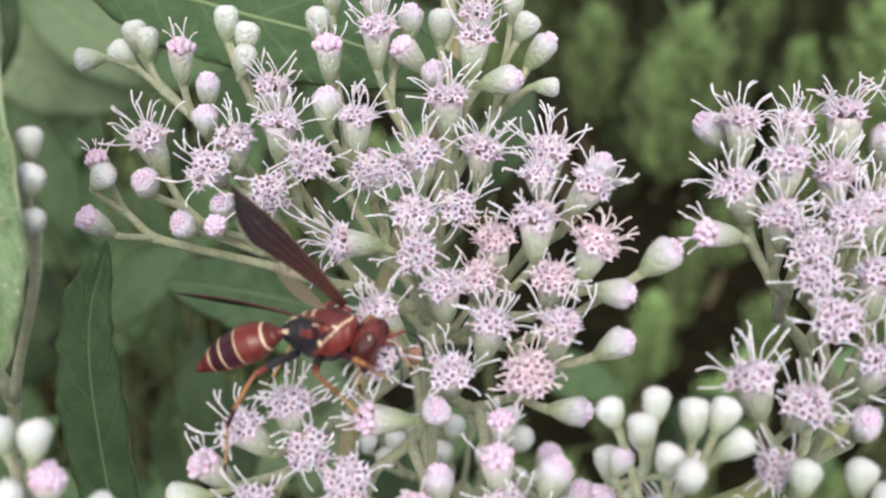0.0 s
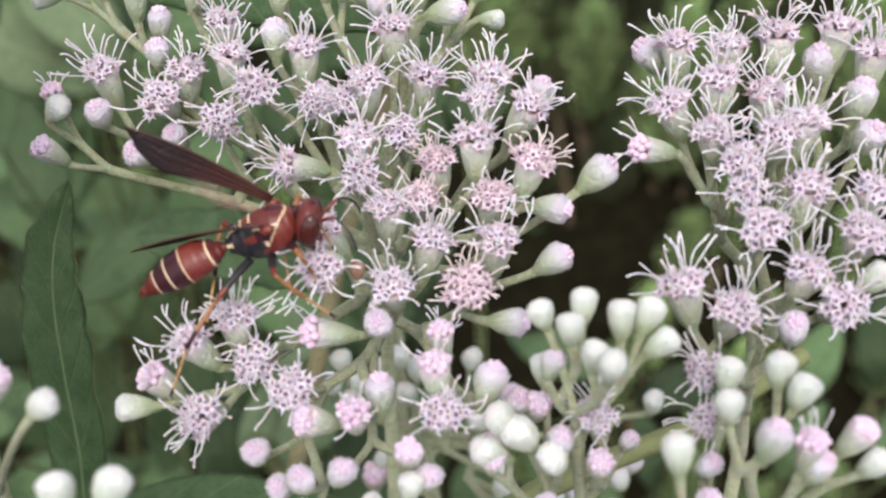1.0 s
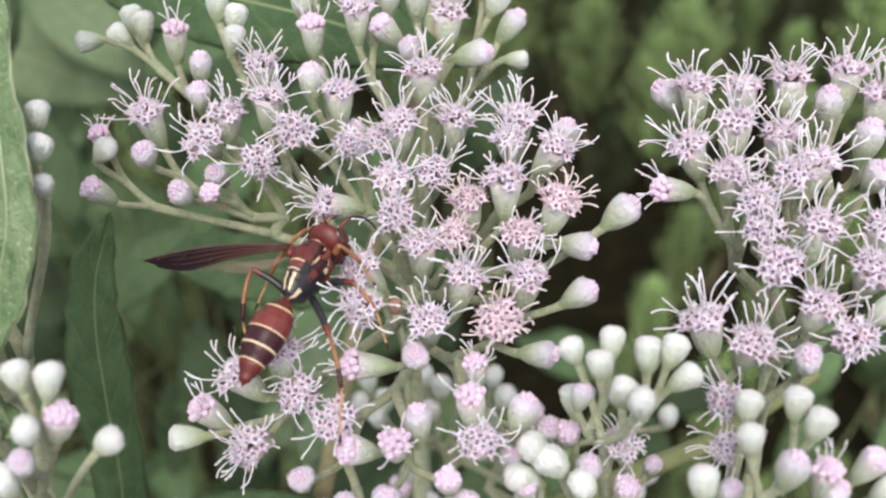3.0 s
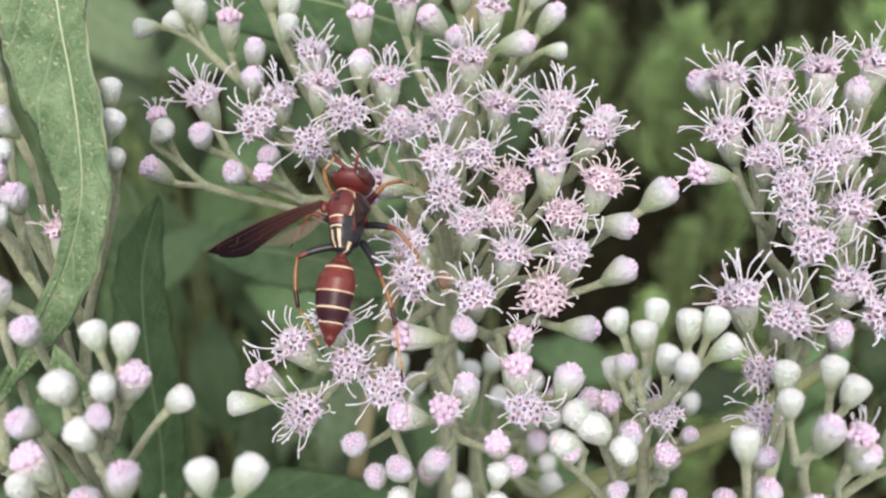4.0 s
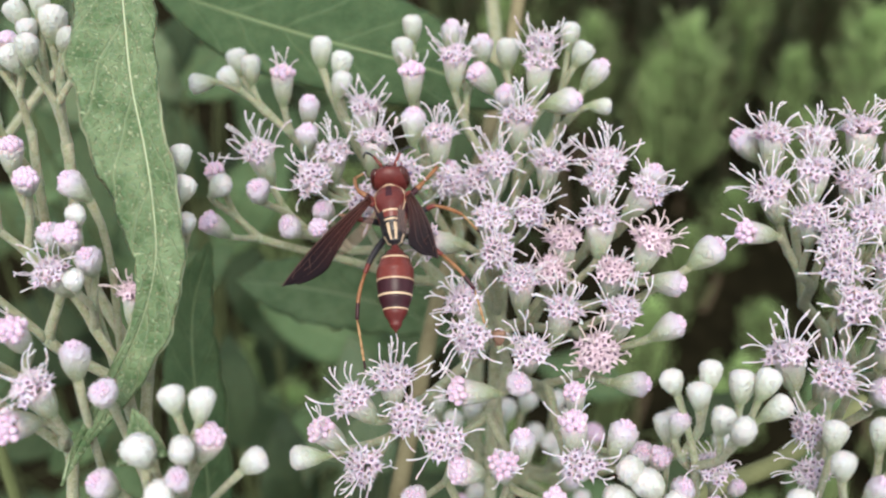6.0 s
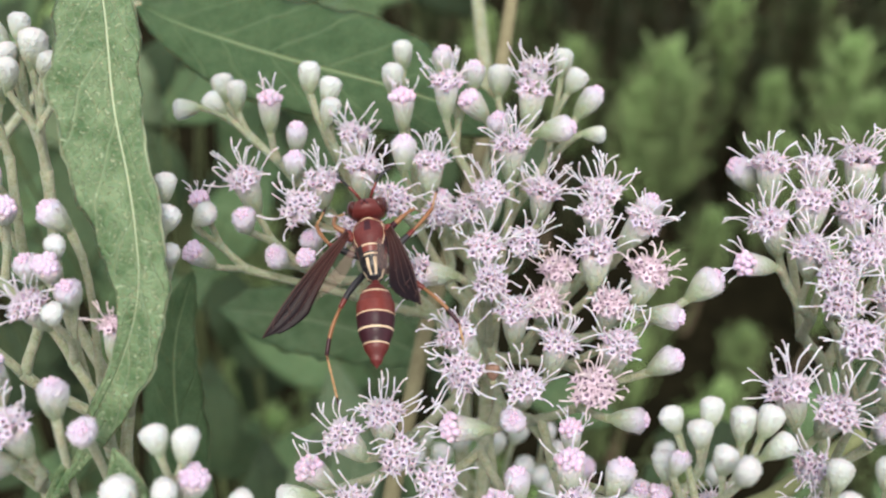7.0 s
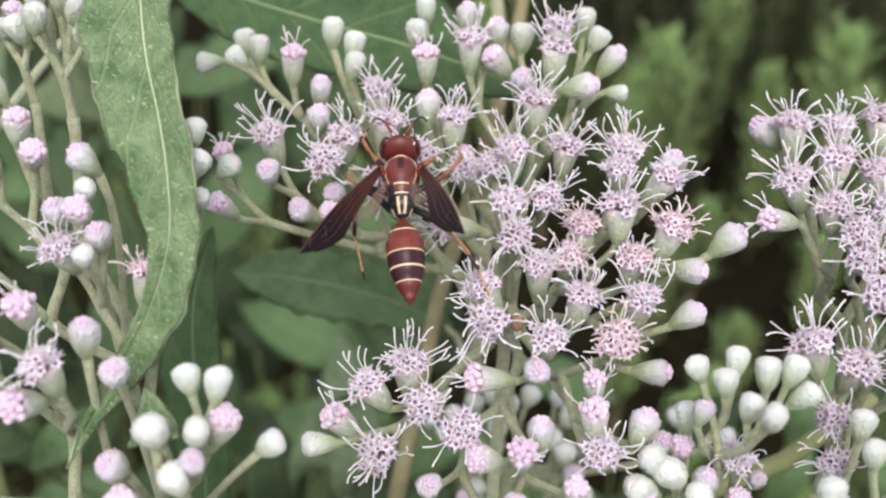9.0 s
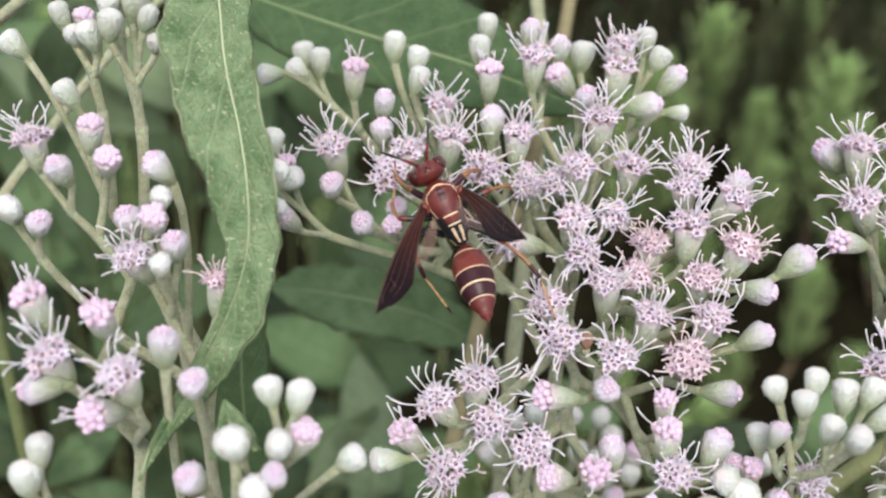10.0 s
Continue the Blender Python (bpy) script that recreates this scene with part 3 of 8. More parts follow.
    spray(main, [
        ("O", -15.6, -22.9, 9.6, -164, 58, 0.90),
        ("O", -11.7, -21.3, 11.1, -90, 88, 0.90),
        ("O", -10.1, -23.0, 7.3, -90, 29, 0.90),
        ("Q", -18.7, -25.0, 7.4, -166, 54, 0.84),
        ("W", -20.6, -27.0, 5.6, -166, 9, 0.78),
        ("O", -14.5, -27.2, 4.7, -110, 33, 0.94)])
    spray(main, [
        ("O", -6.2, -26.5, 7.2, -98, 46, 0.94),
        ("P", -5.0, -29.4, 6.4, -152, 33, 0.84),
        ("Q", -0.8, -29.8, 7.5, -90, 64, 0.88),
        ("P", 1.2, -26.4, 8.3, 90, 79, 0.88),
        ("P", -9.5, -30.2, 3.7, -96, 56, 0.79),
        ("P", -7.5, -32.3, 1.5, -102, 52, 0.75),
        ("P", -5.1, -34.1, 4.7, -98, 66, 0.79),
        ("W", -4.9, -34.9, 1.2, -129, 52, 0.71),
        ("P", -1.4, -33.7, 5.2, -56, 64, 0.79),
        ("P", 3.9, -33.3, 6.7, -98, 68, 0.75),
        ("P", 5.7, -33.7, 4.4, -65, 56, 0.75)])
    spray(main, [
        ("O", 1.8, 3.7, 27.5, 90, 82, 0.94),
        ("O", -7.1, 3.6, 25.3, 90, 82, 0.90),
        ("O", -6.1, 1.0, 20.6, -102, 23, 0.81),
        ("P", -5.8, 4.6, 20.8, 47, 82, 0.84),
        ("O", -0.7, -0.1, 23.6, -90, 87, 0.94),
        ("O", -2.9, 0.3, 21.4, -128, 53, 0.81),
        ("O", 5.1, 0.4, 23.7, 14, 85, 0.90),
        ("O", 2.8, -5.1, 20.5, -74, 45, 0.81),
        ("O", -1.5, -5.7, 20.3, -90, 84, 0.94),
        ("O", -11.2, -2.7, 24.2, -90, 41, 0.94),
        ("O", -8.0, -7.2, 18.1, -165, 17, 0.90),
        ("P", -4.9, 1.3, 20.9, -9, 79, 0.84)])
    main.join()
    return main


def bud_plant():
    bud = Plant((0.021, -0.01, 0.8), (0.03, 0.05), "stem of closed white and pink buds")
    spray(bud, [
        ("O", 0.9, -7.5, 40.8, -125, 56, 0.69),
        ("O", -0.1, -8.0, 41.6, -131, 71, 0.65),
        ("P", 1.0, -9.4, 37.4, -81, 66, 0.76),
        ("P", 4.2, -5.4, 36.3, -71, 67, 0.58)])
    spray(bud, [
        ("W", -4.4, -5.8, 50.6, 155, 65, 0.68),
        ("W", -1.1, -6.1, 52.0, 90, 77, 0.68),
        ("W", -2.2, -7.6, 50.6, 121, 80, 0.71),
        ("W", 2.2, -5.7, 50.3, 90, 77, 0.78),
        ("W", 4.2, -6.7, 51.5, 32, 70, 0.71),
        ("W", 5.3, -8.1, 49.5, -5, 48, 0.71),
        ("W", -0.5, -10.3, 50.1, -90, 88, 0.68),
        ("W", 0.2, -13.8, 52.0, -80, 73, 0.71),
        ("P", -3.1, -6.7, 47.0, 14, 78, 0.65)])
    spray(bud, [
        ("W", -6.0, -9.0, 40.4, -160, 58, 0.98),
        ("P", -2.4, -9.1, 40.3, -66, 74, 0.76),
        ("W", -3.6, -3.5, 42.9, 107, 71, 0.75),
        ("W", -7.6, -8.2, 41.3, -165, 50, 0.86),
        ("W", -8.7, -9.3, 38.6, -160, 40, 0.88),
        ("W", -3.2, -10.2, 38.6, -130, 65, 0.86),
        ("P", -8.1, -9.8, 38.2, -78, 69, 0.65)])
    spray(bud, [
        ("P", -3.7, -12.3, 35.7, -81, 58, 0.65),
        ("W", -1.1, -15.1, 31.8, -69, 30, 0.68),
        ("P", 2.1, -12.0, 34.9, -72, 69, 0.51),
        ("P", 2.7, -15.8, 30.9, -107, 68, 0.69)])
    bud.join()
    return bud


def low_plant():
    low = Plant((0.004, -0.012, 0.8), (0.0, 0.05), "low stem of white buds in front")
    spray(low, [
        ("W", -1.2, -11.2, 36.3, -166, 74, 0.66),
        ("W", 2.0, -11.9, 35.5, -92, 74, 0.70),
        ("W", 4.5, -12.3, 34.0, -13, 37, 0.73),
        ("P", 6.7, -11.3, 34.3, -44, 68, 0.67),
        ("P", 5.0, -13.6, 31.8, -153, 64, 0.75),
        ("P", 9.3, -12.8, 31.7, -18, 84, 0.75),
        ("W", 2.1, -10.4, 37.9, -18, 84, 0.70)])
    spray(low, [
        ("W", -6.1, -13.2, 31.9, 90, 77, 0.70),
        ("W", -3.4, -13.0, 32.7, 68, 76, 0.66),
        ("W", -15.4, -13.0, 29.9, 129, 73, 0.73),
        ("W", -12.6, -12.8, 30.5, 51, 73, 0.73)])
    low.join()
    return low


def tall_plant():
    tall = Plant((0.043, 0.006, 0.812), (0.06, 0.06), "crowded upright stem of open lilac flowers")
    spray(tall, [
        ("O", -1.6, -3.3, 45.8, 28, 78, 0.98),
        ("O", -4.5, -5.2, 45.6, -108, 71, 0.89),
        ("O", -8.0, -7.0, 44.0, -111, 57, 0.89),
        ("O", -7.5, -8.9, 42.0, -107, 50, 0.89),
        ("O", -2.1, -8.8, 42.1, 47, 82, 0.98),
        ("O", 3.5, -9.1, 42.1, -18, 84, 0.89),
        ("O", 2.1, -12.7, 39.9, -90, 72, 0.98),
        ("P", 5.0, -3.3, 45.1, -60, 67, 0.88)])
    spray(tall, [
        ("O", -6.8, -12.8, 40.6, -101, 58, 0.98),
        ("O", -13.9, -16.4, 37.2, 160, 73, 0.98),
        ("O", -9.4, -17.6, 35.5, -72, 71, 0.98),
        ("P", -4.7, -18.9, 35.2, -106, 64, 0.88),
        ("O", -0.3, -17.2, 35.7, -81, 51, 0.98),
        ("O", -3.3, -15.3, 37.9, -60, 78, 0.89),
        ("W", 3.0, -15.4, 37.4, 1, 46, 0.76)])
    spray(tall, [
        ("P", -14.9, 8.6, 47.9, 179, 46, 0.97),
        ("O", -11.9, 6.0, 49.2, 112, 76, 0.93),
        ("O", -6.9, 6.4, 48.8, 90, 77, 0.89),
        ("O", -9.0, 0.1, 48.3, 90, 84, 0.98),
        ("O", -4.5, -0.1, 47.0, 90, 77, 0.93),
        ("O", -13.7, -2.0, 46.9, -175, 68, 0.93),
        ("O", -10.0, -4.3, 45.4, -150, 78, 0.89),
        ("Q", -16.4, -5.2, 44.1, -165, 17, 0.80)])
    spray(tall, [
        ("O", -2.4, 6.0, 49.9, 90, 72, 0.98),
        ("P", 1.6, 4.9, 49.1, -90, 88, 1.06),
        ("O", 3.0, 5.6, 50.9, 73, 71, 0.93),
        ("O", 5.8, 3.1, 49.5, 68, 76, 0.93),
        ("P", 4.8, 0.8, 47.5, 28, 78, 0.97)])
    tall.join()
    return tall


def corner_plant():
    corner = Plant((0.036, -0.01, 0.8), (0.05, 0.04), "stem of white and pink buds")
    spray(corner, [
        ("W", -1.5, -11.5, 49.9, 90, 77, 0.70),
        ("W", -0.1, -13.3, 49.1, 32, 70, 0.77),
        ("W", -6.2, -15.4, 49.6, 133, 82, 0.70),
        ("P", -2.5, -16.3, 48.2, 14, 78, 0.80),
        ("Q", 0.5, -15.6, 45.8, -18, 84, 0.74),
        ("P", 1.7, -15.9, 44.5, -24, 70, 0.76),
        ("P", 4.7, -14.6, 46.1, -1, 60, 0.76),
        ("W", 5.7, -15.8, 43.9, -16, 58, 0.70)])
    spray(corner, [
        ("O", -5.5, -6.0, 44.5, -139, 31, 0.76),
        ("O", -5.1, -8.0, 40.8, -127, 29, 0.76),
        ("W", -4.6, -9.4, 47.5, 73, 71, 0.73),
        ("P", -5.1, -11.4, 39.4, -56, 58, 0.69)])
    spray(corner, [
        ("W", -10.2, -18.0, 47.6, 107, 71, 0.77),
        ("P", -10.3, -16.3, 39.4, 133, 82, 0.76),
        ("W", -10.6, -18.0, 38.4, 133, 82, 0.67),
        ("W", -8.4, -18.0, 38.0, -49, 73, 0.67),
        ("P", -6.3, -15.6, 39.9, -90, 88, 0.80),
        ("W", -9.7, -19.6, 36.0, -95, 67, 0.70),
        ("P", -2.3, -17.3, 39.6, -27, 68, 0.76),
        ("W", -3.7, -18.1, 38.0, -87, 64, 0.67),
        ("P", -3.1, -19.5, 36.4, -73, 55, 0.80)])
    corner.join()
    return corner


def side_plant():
    side = Plant((-0.036, -0.009, 0.812), (-0.06, 0.05), "stem of mixed pink buds and open flowers")
    spray(side, [
        ("W", -19.7, 17.5, 58.5, 174, 49, 0.73),
        ("W", -15.6, 20.2, 60.8, 148, 70, 0.66),
        ("W", -14.2, 19.4, 58.8, -131, 71, 0.63),
        ("P", -13.7, 21.7, 59.8, 90, 87, 0.73),
        ("W", -13.6, 12.7, 55.9, 165, 60, 0.70),
        ("W", -12.6, 18.8, 59.3, -163, 71, 0.77)])
    spray(side, [
        ("Q", -12.4, -7.4, 46.4, 173, 67, 0.85),
        ("Q", -6.5, -8.4, 45.6, -108, 71, 0.82),
        ("O", -10.2, -10.9, 43.0, -150, 70, 0.90),
        ("P", -11.8, -13.2, 41.2, -157, 9, 0.81),
        ("O", -4.1, -12.3, 42.3, -139, 75, 0.86),
        ("Q", -5.8, -15.1, 40.4, -118, 32, 0.85),
        ("P", -0.9, -9.7, 44.9, 90, 79, 0.81),
        ("W", -10.2, -16.0, 37.7, 68, 76, 0.73),
        ("W", -11.2, -17.3, 35.8, 133, 82, 0.80)])
    spray(side, [
        ("W", 7.6, -19.5, 36.7, -139, 75, 0.84),
        ("P", 1.7, -17.8, 36.8, -128, 58, 0.81),
        ("P", 8.0, -23.1, 33.2, -90, 64, 0.81),
        ("P", 11.5, -22.3, 35.7, -42, 82, 0.85),
        ("W", 10.2, -24.6, 31.4, -90, 88, 0.77),
        ("P", 7.2, -25.5, 29.7, -119, 47, 0.85),
        ("P", 3.2, -20.3, 34.9, -163, 71, 0.89),
        ("W", 2.7, -21.7, 33.2, -143, 68, 0.73),
        ("P", 3.1, -23.2, 31.4, -158, 15, 0.81)])
    spray(side, [
        ("P", -3.4, 0.5, 49.9, -85, 64, 0.77),
        ("W", -3.1, 2.7, 50.5, -41, 76, 0.63),
        ("P", -1.5, -0.9, 48.6, -90, 72, 0.77),
        ("W", -2.3, -3.0, 47.1, -68, 67, 0.63),
        ("O", -5.4, -0.2, 45.9, -134, 66, 0.82),
        ("F", 2.4, -1.2, 44.1, 73, 71, 0.76)])
    spray(side, [
        ("O", -15.8, 8.1, 53.1, 152, 78, 0.79),
        ("P", -13.3, 5.9, 52.0, -139, 66, 0.77),
        ("P", -10.4, 8.9, 54.4, 26, 83, 0.77),
        ("P", -8.4, 5.9, 52.6, -66, 58, 0.77),
        ("P", -4.4, 5.4, 53.0, -164, 58, 0.81),
        ("P", -7.0, 4.5, 47.8, -143, 73, 0.81),
        ("P", -13.7, 1.2, 48.8, -64, 58, 0.73),
        ("W", -16.6, 2.2, 49.0, -98, 69, 0.77)])
    spray(side, [
        ("W", 18.3, -23.8, 36.8, 112, 76, 0.77),
        ("W", 21.9, -22.9, 36.3, 32, 66, 0.80),
        ("P", 20.3, -24.9, 33.0, -43, 76, 0.81),
        ("P", 16.5, -26.8, 29.6, -65, 64, 0.81),
        ("P", 22.0, -26.8, 29.7, -53, 69, 0.89)])
    spray(side, [
        ("P", 1.7, -12.2, 42.1, -84, 58, 0.81),
        ("W", 8.2, -13.6, 42.5, 129, 73, 0.70),
        ("W", 10.7, -13.6, 42.1, 51, 73, 0.77),
        ("W", 5.5, -16.5, 39.1, -131, 72, 0.91),
        ("W", 9.2, -16.8, 39.4, -49, 71, 0.73),
        ("P", 11.1, -14.4, 38.7, -17, 71, 0.85),
        ("W", 15.1, -15.9, 37.3, -5, 48, 0.70),
        ("P", 9.1, -18.8, 38.3, -70, 61, 0.69)])
    spray(side, [
        ("W", 6.5, 6.7, 54.7, 51, 73, 0.70),
        ("W", 7.1, 3.8, 53.0, -2, 71, 0.70),
        ("W", 7.2, 2.2, 50.0, -75, 69, 0.63)])
    spray(side, [
        ("W", -9.6, 16.4, 61.6, 26, 83, 0.73),
        ("W", -6.9, 19.8, 61.0, 32, 70, 0.70),
        ("W", -5.5, 16.5, 59.5, -49, 71, 0.56),
        ("W", -12.0, 21.2, 63.2, 165, 60, 0.73),
        ("W", -9.4, 21.5, 64.2, 73, 71, 0.70),
        ("W", -8.0, 20.3, 62.7, 28, 78, 0.91),
        ("W", -10.5, 19.4, 61.9, -90, 80, 0.70)])
    side.join()
    return side


def back_plant():
    back = Plant((0.006, 0.03, 0.79), (0.01, 0.08), "stem of small white buds in soft focus")
    spray(back, [
        ("W", 10.5, -13.0, 4.8, -21, 73, 1.01),
        ("P", 13.1, -13.7, 3.8, -61, 74, 0.94),
        ("W", 16.9, -13.7, 3.8, -49, 82, 1.01),
        ("W", 18.1, -15.7, 0.9, -24, 70, 0.97),
        ("P", 20.4, -13.1, 4.6, -66, 74, 0.91),
        ("W", 22.0, -16.3, 0.0, -150, 78, 0.86),
        ("W", 23.4, -4.6, 16.8, -157, 66, 0.91),
        ("W", 30.6, -6.4, 14.3, -90, 76, 0.92),
        ("P", 28.0, -10.7, 8.0, -62, 70, 0.97),
        ("W", 26.0, -12.3, 5.7, -139, 75, 0.91)])
    spray(back, [
        ("W", 5.6, -17.1, -1.1, -60, 78, 0.89),
        ("P", -7.0, -11.9, 6.4, -90, 74, 1.09),
        ("W", -5.7, -10.8, 7.9, -30, 70, 0.91),
        ("W", -2.9, -13.3, 4.3, -30, 70, 1.03),
        ("W", -7.8, -16.7, -0.5, -30, 70, 0.93)])
    spray(back, [
        ("W", -11.4, -3.1, 18.9, 152, 78, 0.90),
        ("W", -8.9, -4.8, 16.6, 47, 82, 0.90),
        ("W", -6.2, -3.7, 18.1, -41, 75, 0.90),
        ("W", -3.5, -2.8, 19.3, -162, 84, 0.90),
        ("W", -1.1, -3.8, 18.0, 47, 82, 0.96),
        ("W", -2.7, -5.6, 15.3, -144, 73, 0.90),
        ("W", -10.1, -6.2, 14.5, -151, 74, 0.90),
        ("W", -12.6, -5.0, 16.2, -63, 70, 0.90)])
    spray(back, [
        ("W", 2.1, -3.0, 19.0, 9, 72, 0.90),
        ("W", 6.2, -3.0, 19.0, -72, 71, 0.90),
        ("W", 7.9, -4.6, 16.7, -49, 71, 1.00),
        ("W", 7.2, -7.7, 12.4, -111, 74, 1.00),
        ("P", 8.8, -9.3, 10.1, -49, 71, 1.04),
        ("W", 3.0, -5.8, 15.0, -72, 71, 0.90),
        ("W", 3.1, -5.9, 15.0, -98, 74, 0.93),
        ("W", 5.4, -6.6, 13.9, -108, 70, 0.93),
        ("P", 11.6, -5.8, 15.1, -21, 73, 1.04),
        ("W", 10.7, -7.6, 12.5, -139, 75, 0.91),
        ("W", 10.0, -11.4, 7.0, -125, 72, 0.89)])
    back.join()
    return back


MAIN = main_plant()
BUD = bud_plant()
LOW = low_plant()
TALL = tall_plant()
CORNER = corner_plant()
SIDE = side_plant()
BACK = back_plant()

# ---- leaves ----


def leaf_mesh(name, mid, half, normal, mat, teeth=0, wave=0.0, fold=0.0, ripple=0.0, seed=1, rows=48, cols=10):
    """A leaf along a bent midrib: half widths and normals are given at even steps and blended."""
    rng = random.Random(seed)
    mid = [Vector(p) for p in mid]

    def blend(items, t):
        x = t * (len(items) - 1)
        k = min(int(x), len(items) - 2)
        u = x - k
        p0, p1, p2, p3 = (items[max(0, min(len(items) - 1, k + j))] for j in (-1, 0, 1, 2))
        return ((p1 * 2) + (p2 - p0) * u + (p0 * 2 - p1 * 5 + p2 * 4 - p3) * u * u + (p1 * 3 - p0 - p2 * 3 + p3) * u ** 3) * 0.5
    normal = [Vector(q) for q in normal]
    verts, faces, uvs = [], [], []
    ph = rng.uniform(0, 6)
    for i in range(rows + 1):
        t = i / rows
        p, w, nn = blend(mid, t), blend([Vector((a, b, 0)) for a, b in half], t), blend(normal, t)
        d = (blend(mid, min(1, t + 0.01)) - blend(mid, max(0, t - 0.01))).normalized()
        side = d.cross(nn).normalized()
        out = side.cross(d).normalized()
        for j in range(cols + 1):
            u = j / cols * 2 - 1
            width = max(0.0, w.x if u < 0 else w.y) * (1 + ripple * math.sin(t * 46 + ph + (u > 0) * 2.1) + ripple * 0.6 * math.sin(t * 83 + (u > 0)))
            edge = abs(u)
            tooth = 1 + (0.05 * ((t * teeth) % 1.0) if teeth and edge > 0.95 else 0)
            lift = fold * edge * width + wave * width * edge ** 2 * math.sin(t * 17 + ph + (u > 0) * 1.7) + 0.04 * width * math.sin((t * 8 - edge * 1.3) * 6.283) * edge
            verts.append(p + side * u * width * tooth + out * (lift - 0.00025 * max(0, 1 - edge * 6)))
            uvs.append((u * 0.5 + 0.5, t))
    for i in range(rows):
        for j in range(cols):
            a = i * (cols + 1) + j
            faces.append((a, a + 1, a + cols + 2, a + cols + 1))
    return mesh(name, verts, faces, [mat], None, True, uvs)


def leaf(plant, label, mid, half, normal, mat, **more):
    """A leaf blade on its stalk, a part of the plant whose stem it springs from."""
    root = plant.root
    ob = under("leaf", leaf_mesh("leaf", mid, half, normal, mat, **more), root, Matrix.Translation(-plant.base), label)
    thick = ob.modifiers.new("thickness", "SOLIDIFY")
    thick.thickness, thick.offset = 0.0003, 0
    s = Shape()
    b = Vector(mid[0])
    z = max(0.05, min(plant.crown.z, b.z - 0.02))
    top = plant.crown - plant.base
    u = 0.5
    for _ in range(30):
        h = 3 * u * (1 - u) ** 2 * top.z * 0.4 + 3 * u * u * (1 - u) * top.z * 0.6 + u ** 3 * top.z
        u += (z - h) / top.z * 0.7
        u = min(1, max(0, u))
    a = plant.base + Vector((top.x * (3 * u * u * (1 - u) + u ** 3), top.y * (3 * u * u * (1 - u) + u ** 3), z))
    s.tube(bezier(a, a + (b - a) * 0.4 + Vector((0, 0, 0.004)), b + (b - Vector(mid[1])).normalized() * 0.006, b + (Vector(mid[1]) - b) * 0.1, 8), [0.0007 - 0.00003 * k for k in range(9)], 6)
    under("leaf_stalk", s.done("leaf_stalk", [STEM if mat in (LEAF_FAR, LEAF_LIT) else STALK]), ob)
    return ob


class Leafy:
    """A plain leafy stem from the ground."""

    def __init__(self, x, y, height, label="leafy green stem in shade behind the flowers"):
        self.base, self.crown = Vector((x, y, 0)), Vector((x, y, height))
        self.root = tagged(new("leafy_plant"), label, "plant", "leafy plants behind")
        self.root.location = self.base
        s = Shape()
        s.tube([(0, 0, height * k / 6) for k in range(7)], [0.0014 - 0.0001 * k for k in range(7)], 7)
        under("stem", s.done("stem", [STEM]), self.root)

def bare_stem(points, radius, mat):
    """A leafless brown stem that rises from the ground behind the flowers."""
    low = Vector(points[0])
    foot = Vector((low.x + 0.01, low.y + 0.03, 0))
    root = tagged(new("bare_stem"), "bare upright stem behind the flowers", "stem", "bare stems")
    root.location = foot
    s = Shape()
    pts = [foot * 1.0, foot.lerp(low, 0.5) + Vector((0, 0.005, 0))] + [Vector(p) for p in points]
    s.tube([p - foot for p in pts], [radius * (1.5 - 0.5 * k / len(pts)) for k in range(len(pts))], 8)
    under("stem", s.done("stem", [mat]), root)


front = Leafy(-0.068, 0.020, 0.885, "upright pale stem behind the flowers")
leaf(front, "long grey-green downy leaf hanging in front of the flowers", [(-0.0376, 0.0150, 0.8819), (-0.0359, 0.0092, 0.8789), (-0.0347, 0.0043, 0.8764), (-0.0338, 0.0004, 0.8725), (-0.0320, -0.0047, 0.8686), (-0.0310, -0.0085, 0.8648), (-0.0308, -0.0107, 0.8615), (-0.0314, -0.0126, 0.8583), (-0.0330, -0.0143, 0.8543), (-0.0354, -0.0169, 0.8502), (-0.0379, -0.0206, 0.8465), (-0.0392, -0.0229, 0.8440)],
     [(0.0022, 0.0033), (0.0027, 0.0045), (0.0028, 0.0050), (0.0024, 0.0050), (0.0023, 0.0045), (0.0026, 0.0036), (0.0027, 0.0023), (0.0030, 0.0011), (0.0028, 0.0008), (0.0020, 0.0007), (0.0007, 0.0005), (0.0000, 0.0000)],
     [(0.15, -0.8, 0.55), (0.1, -0.85, 0.5), (0.0, -0.85, 0.5), (-0.2, -0.85, 0.5), (0.35, -0.8, 0.45), (0.5, -0.75, 0.4)], LEAF, teeth=30, wave=0.24, fold=0.16, ripple=0.06, seed=3, rows=90, cols=14)
bare_stem([(-0.0123, 0.0124, 0.7948), (-0.0089, 0.0229, 0.8081), (-0.0055, 0.0353, 0.8205), (0.0009, 0.0482, 0.8369), (0.0058, 0.0636, 0.8477), (0.0077, 0.0726, 0.8558), (0.0107, 0.0894, 0.8702)], 0.00095, BROWN_STEM)
bare_stem([(0.0008, 0.0430, 0.8130), (0.0034, 0.0585, 0.8309), (0.0040, 0.0711, 0.8462), (0.0030, 0.0785, 0.8535), (0.0006, 0.0936, 0.8689)], 0.0009, STALK)
bare_stem([(0.0124, 0.0007, 0.8061), (0.0197, 0.0030, 0.8095), (0.0282, 0.0058, 0.8116), (0.0391, 0.0096, 0.8135), (0.0528, 0.0178, 0.8173)], 0.0011, OLIVE_STEM)
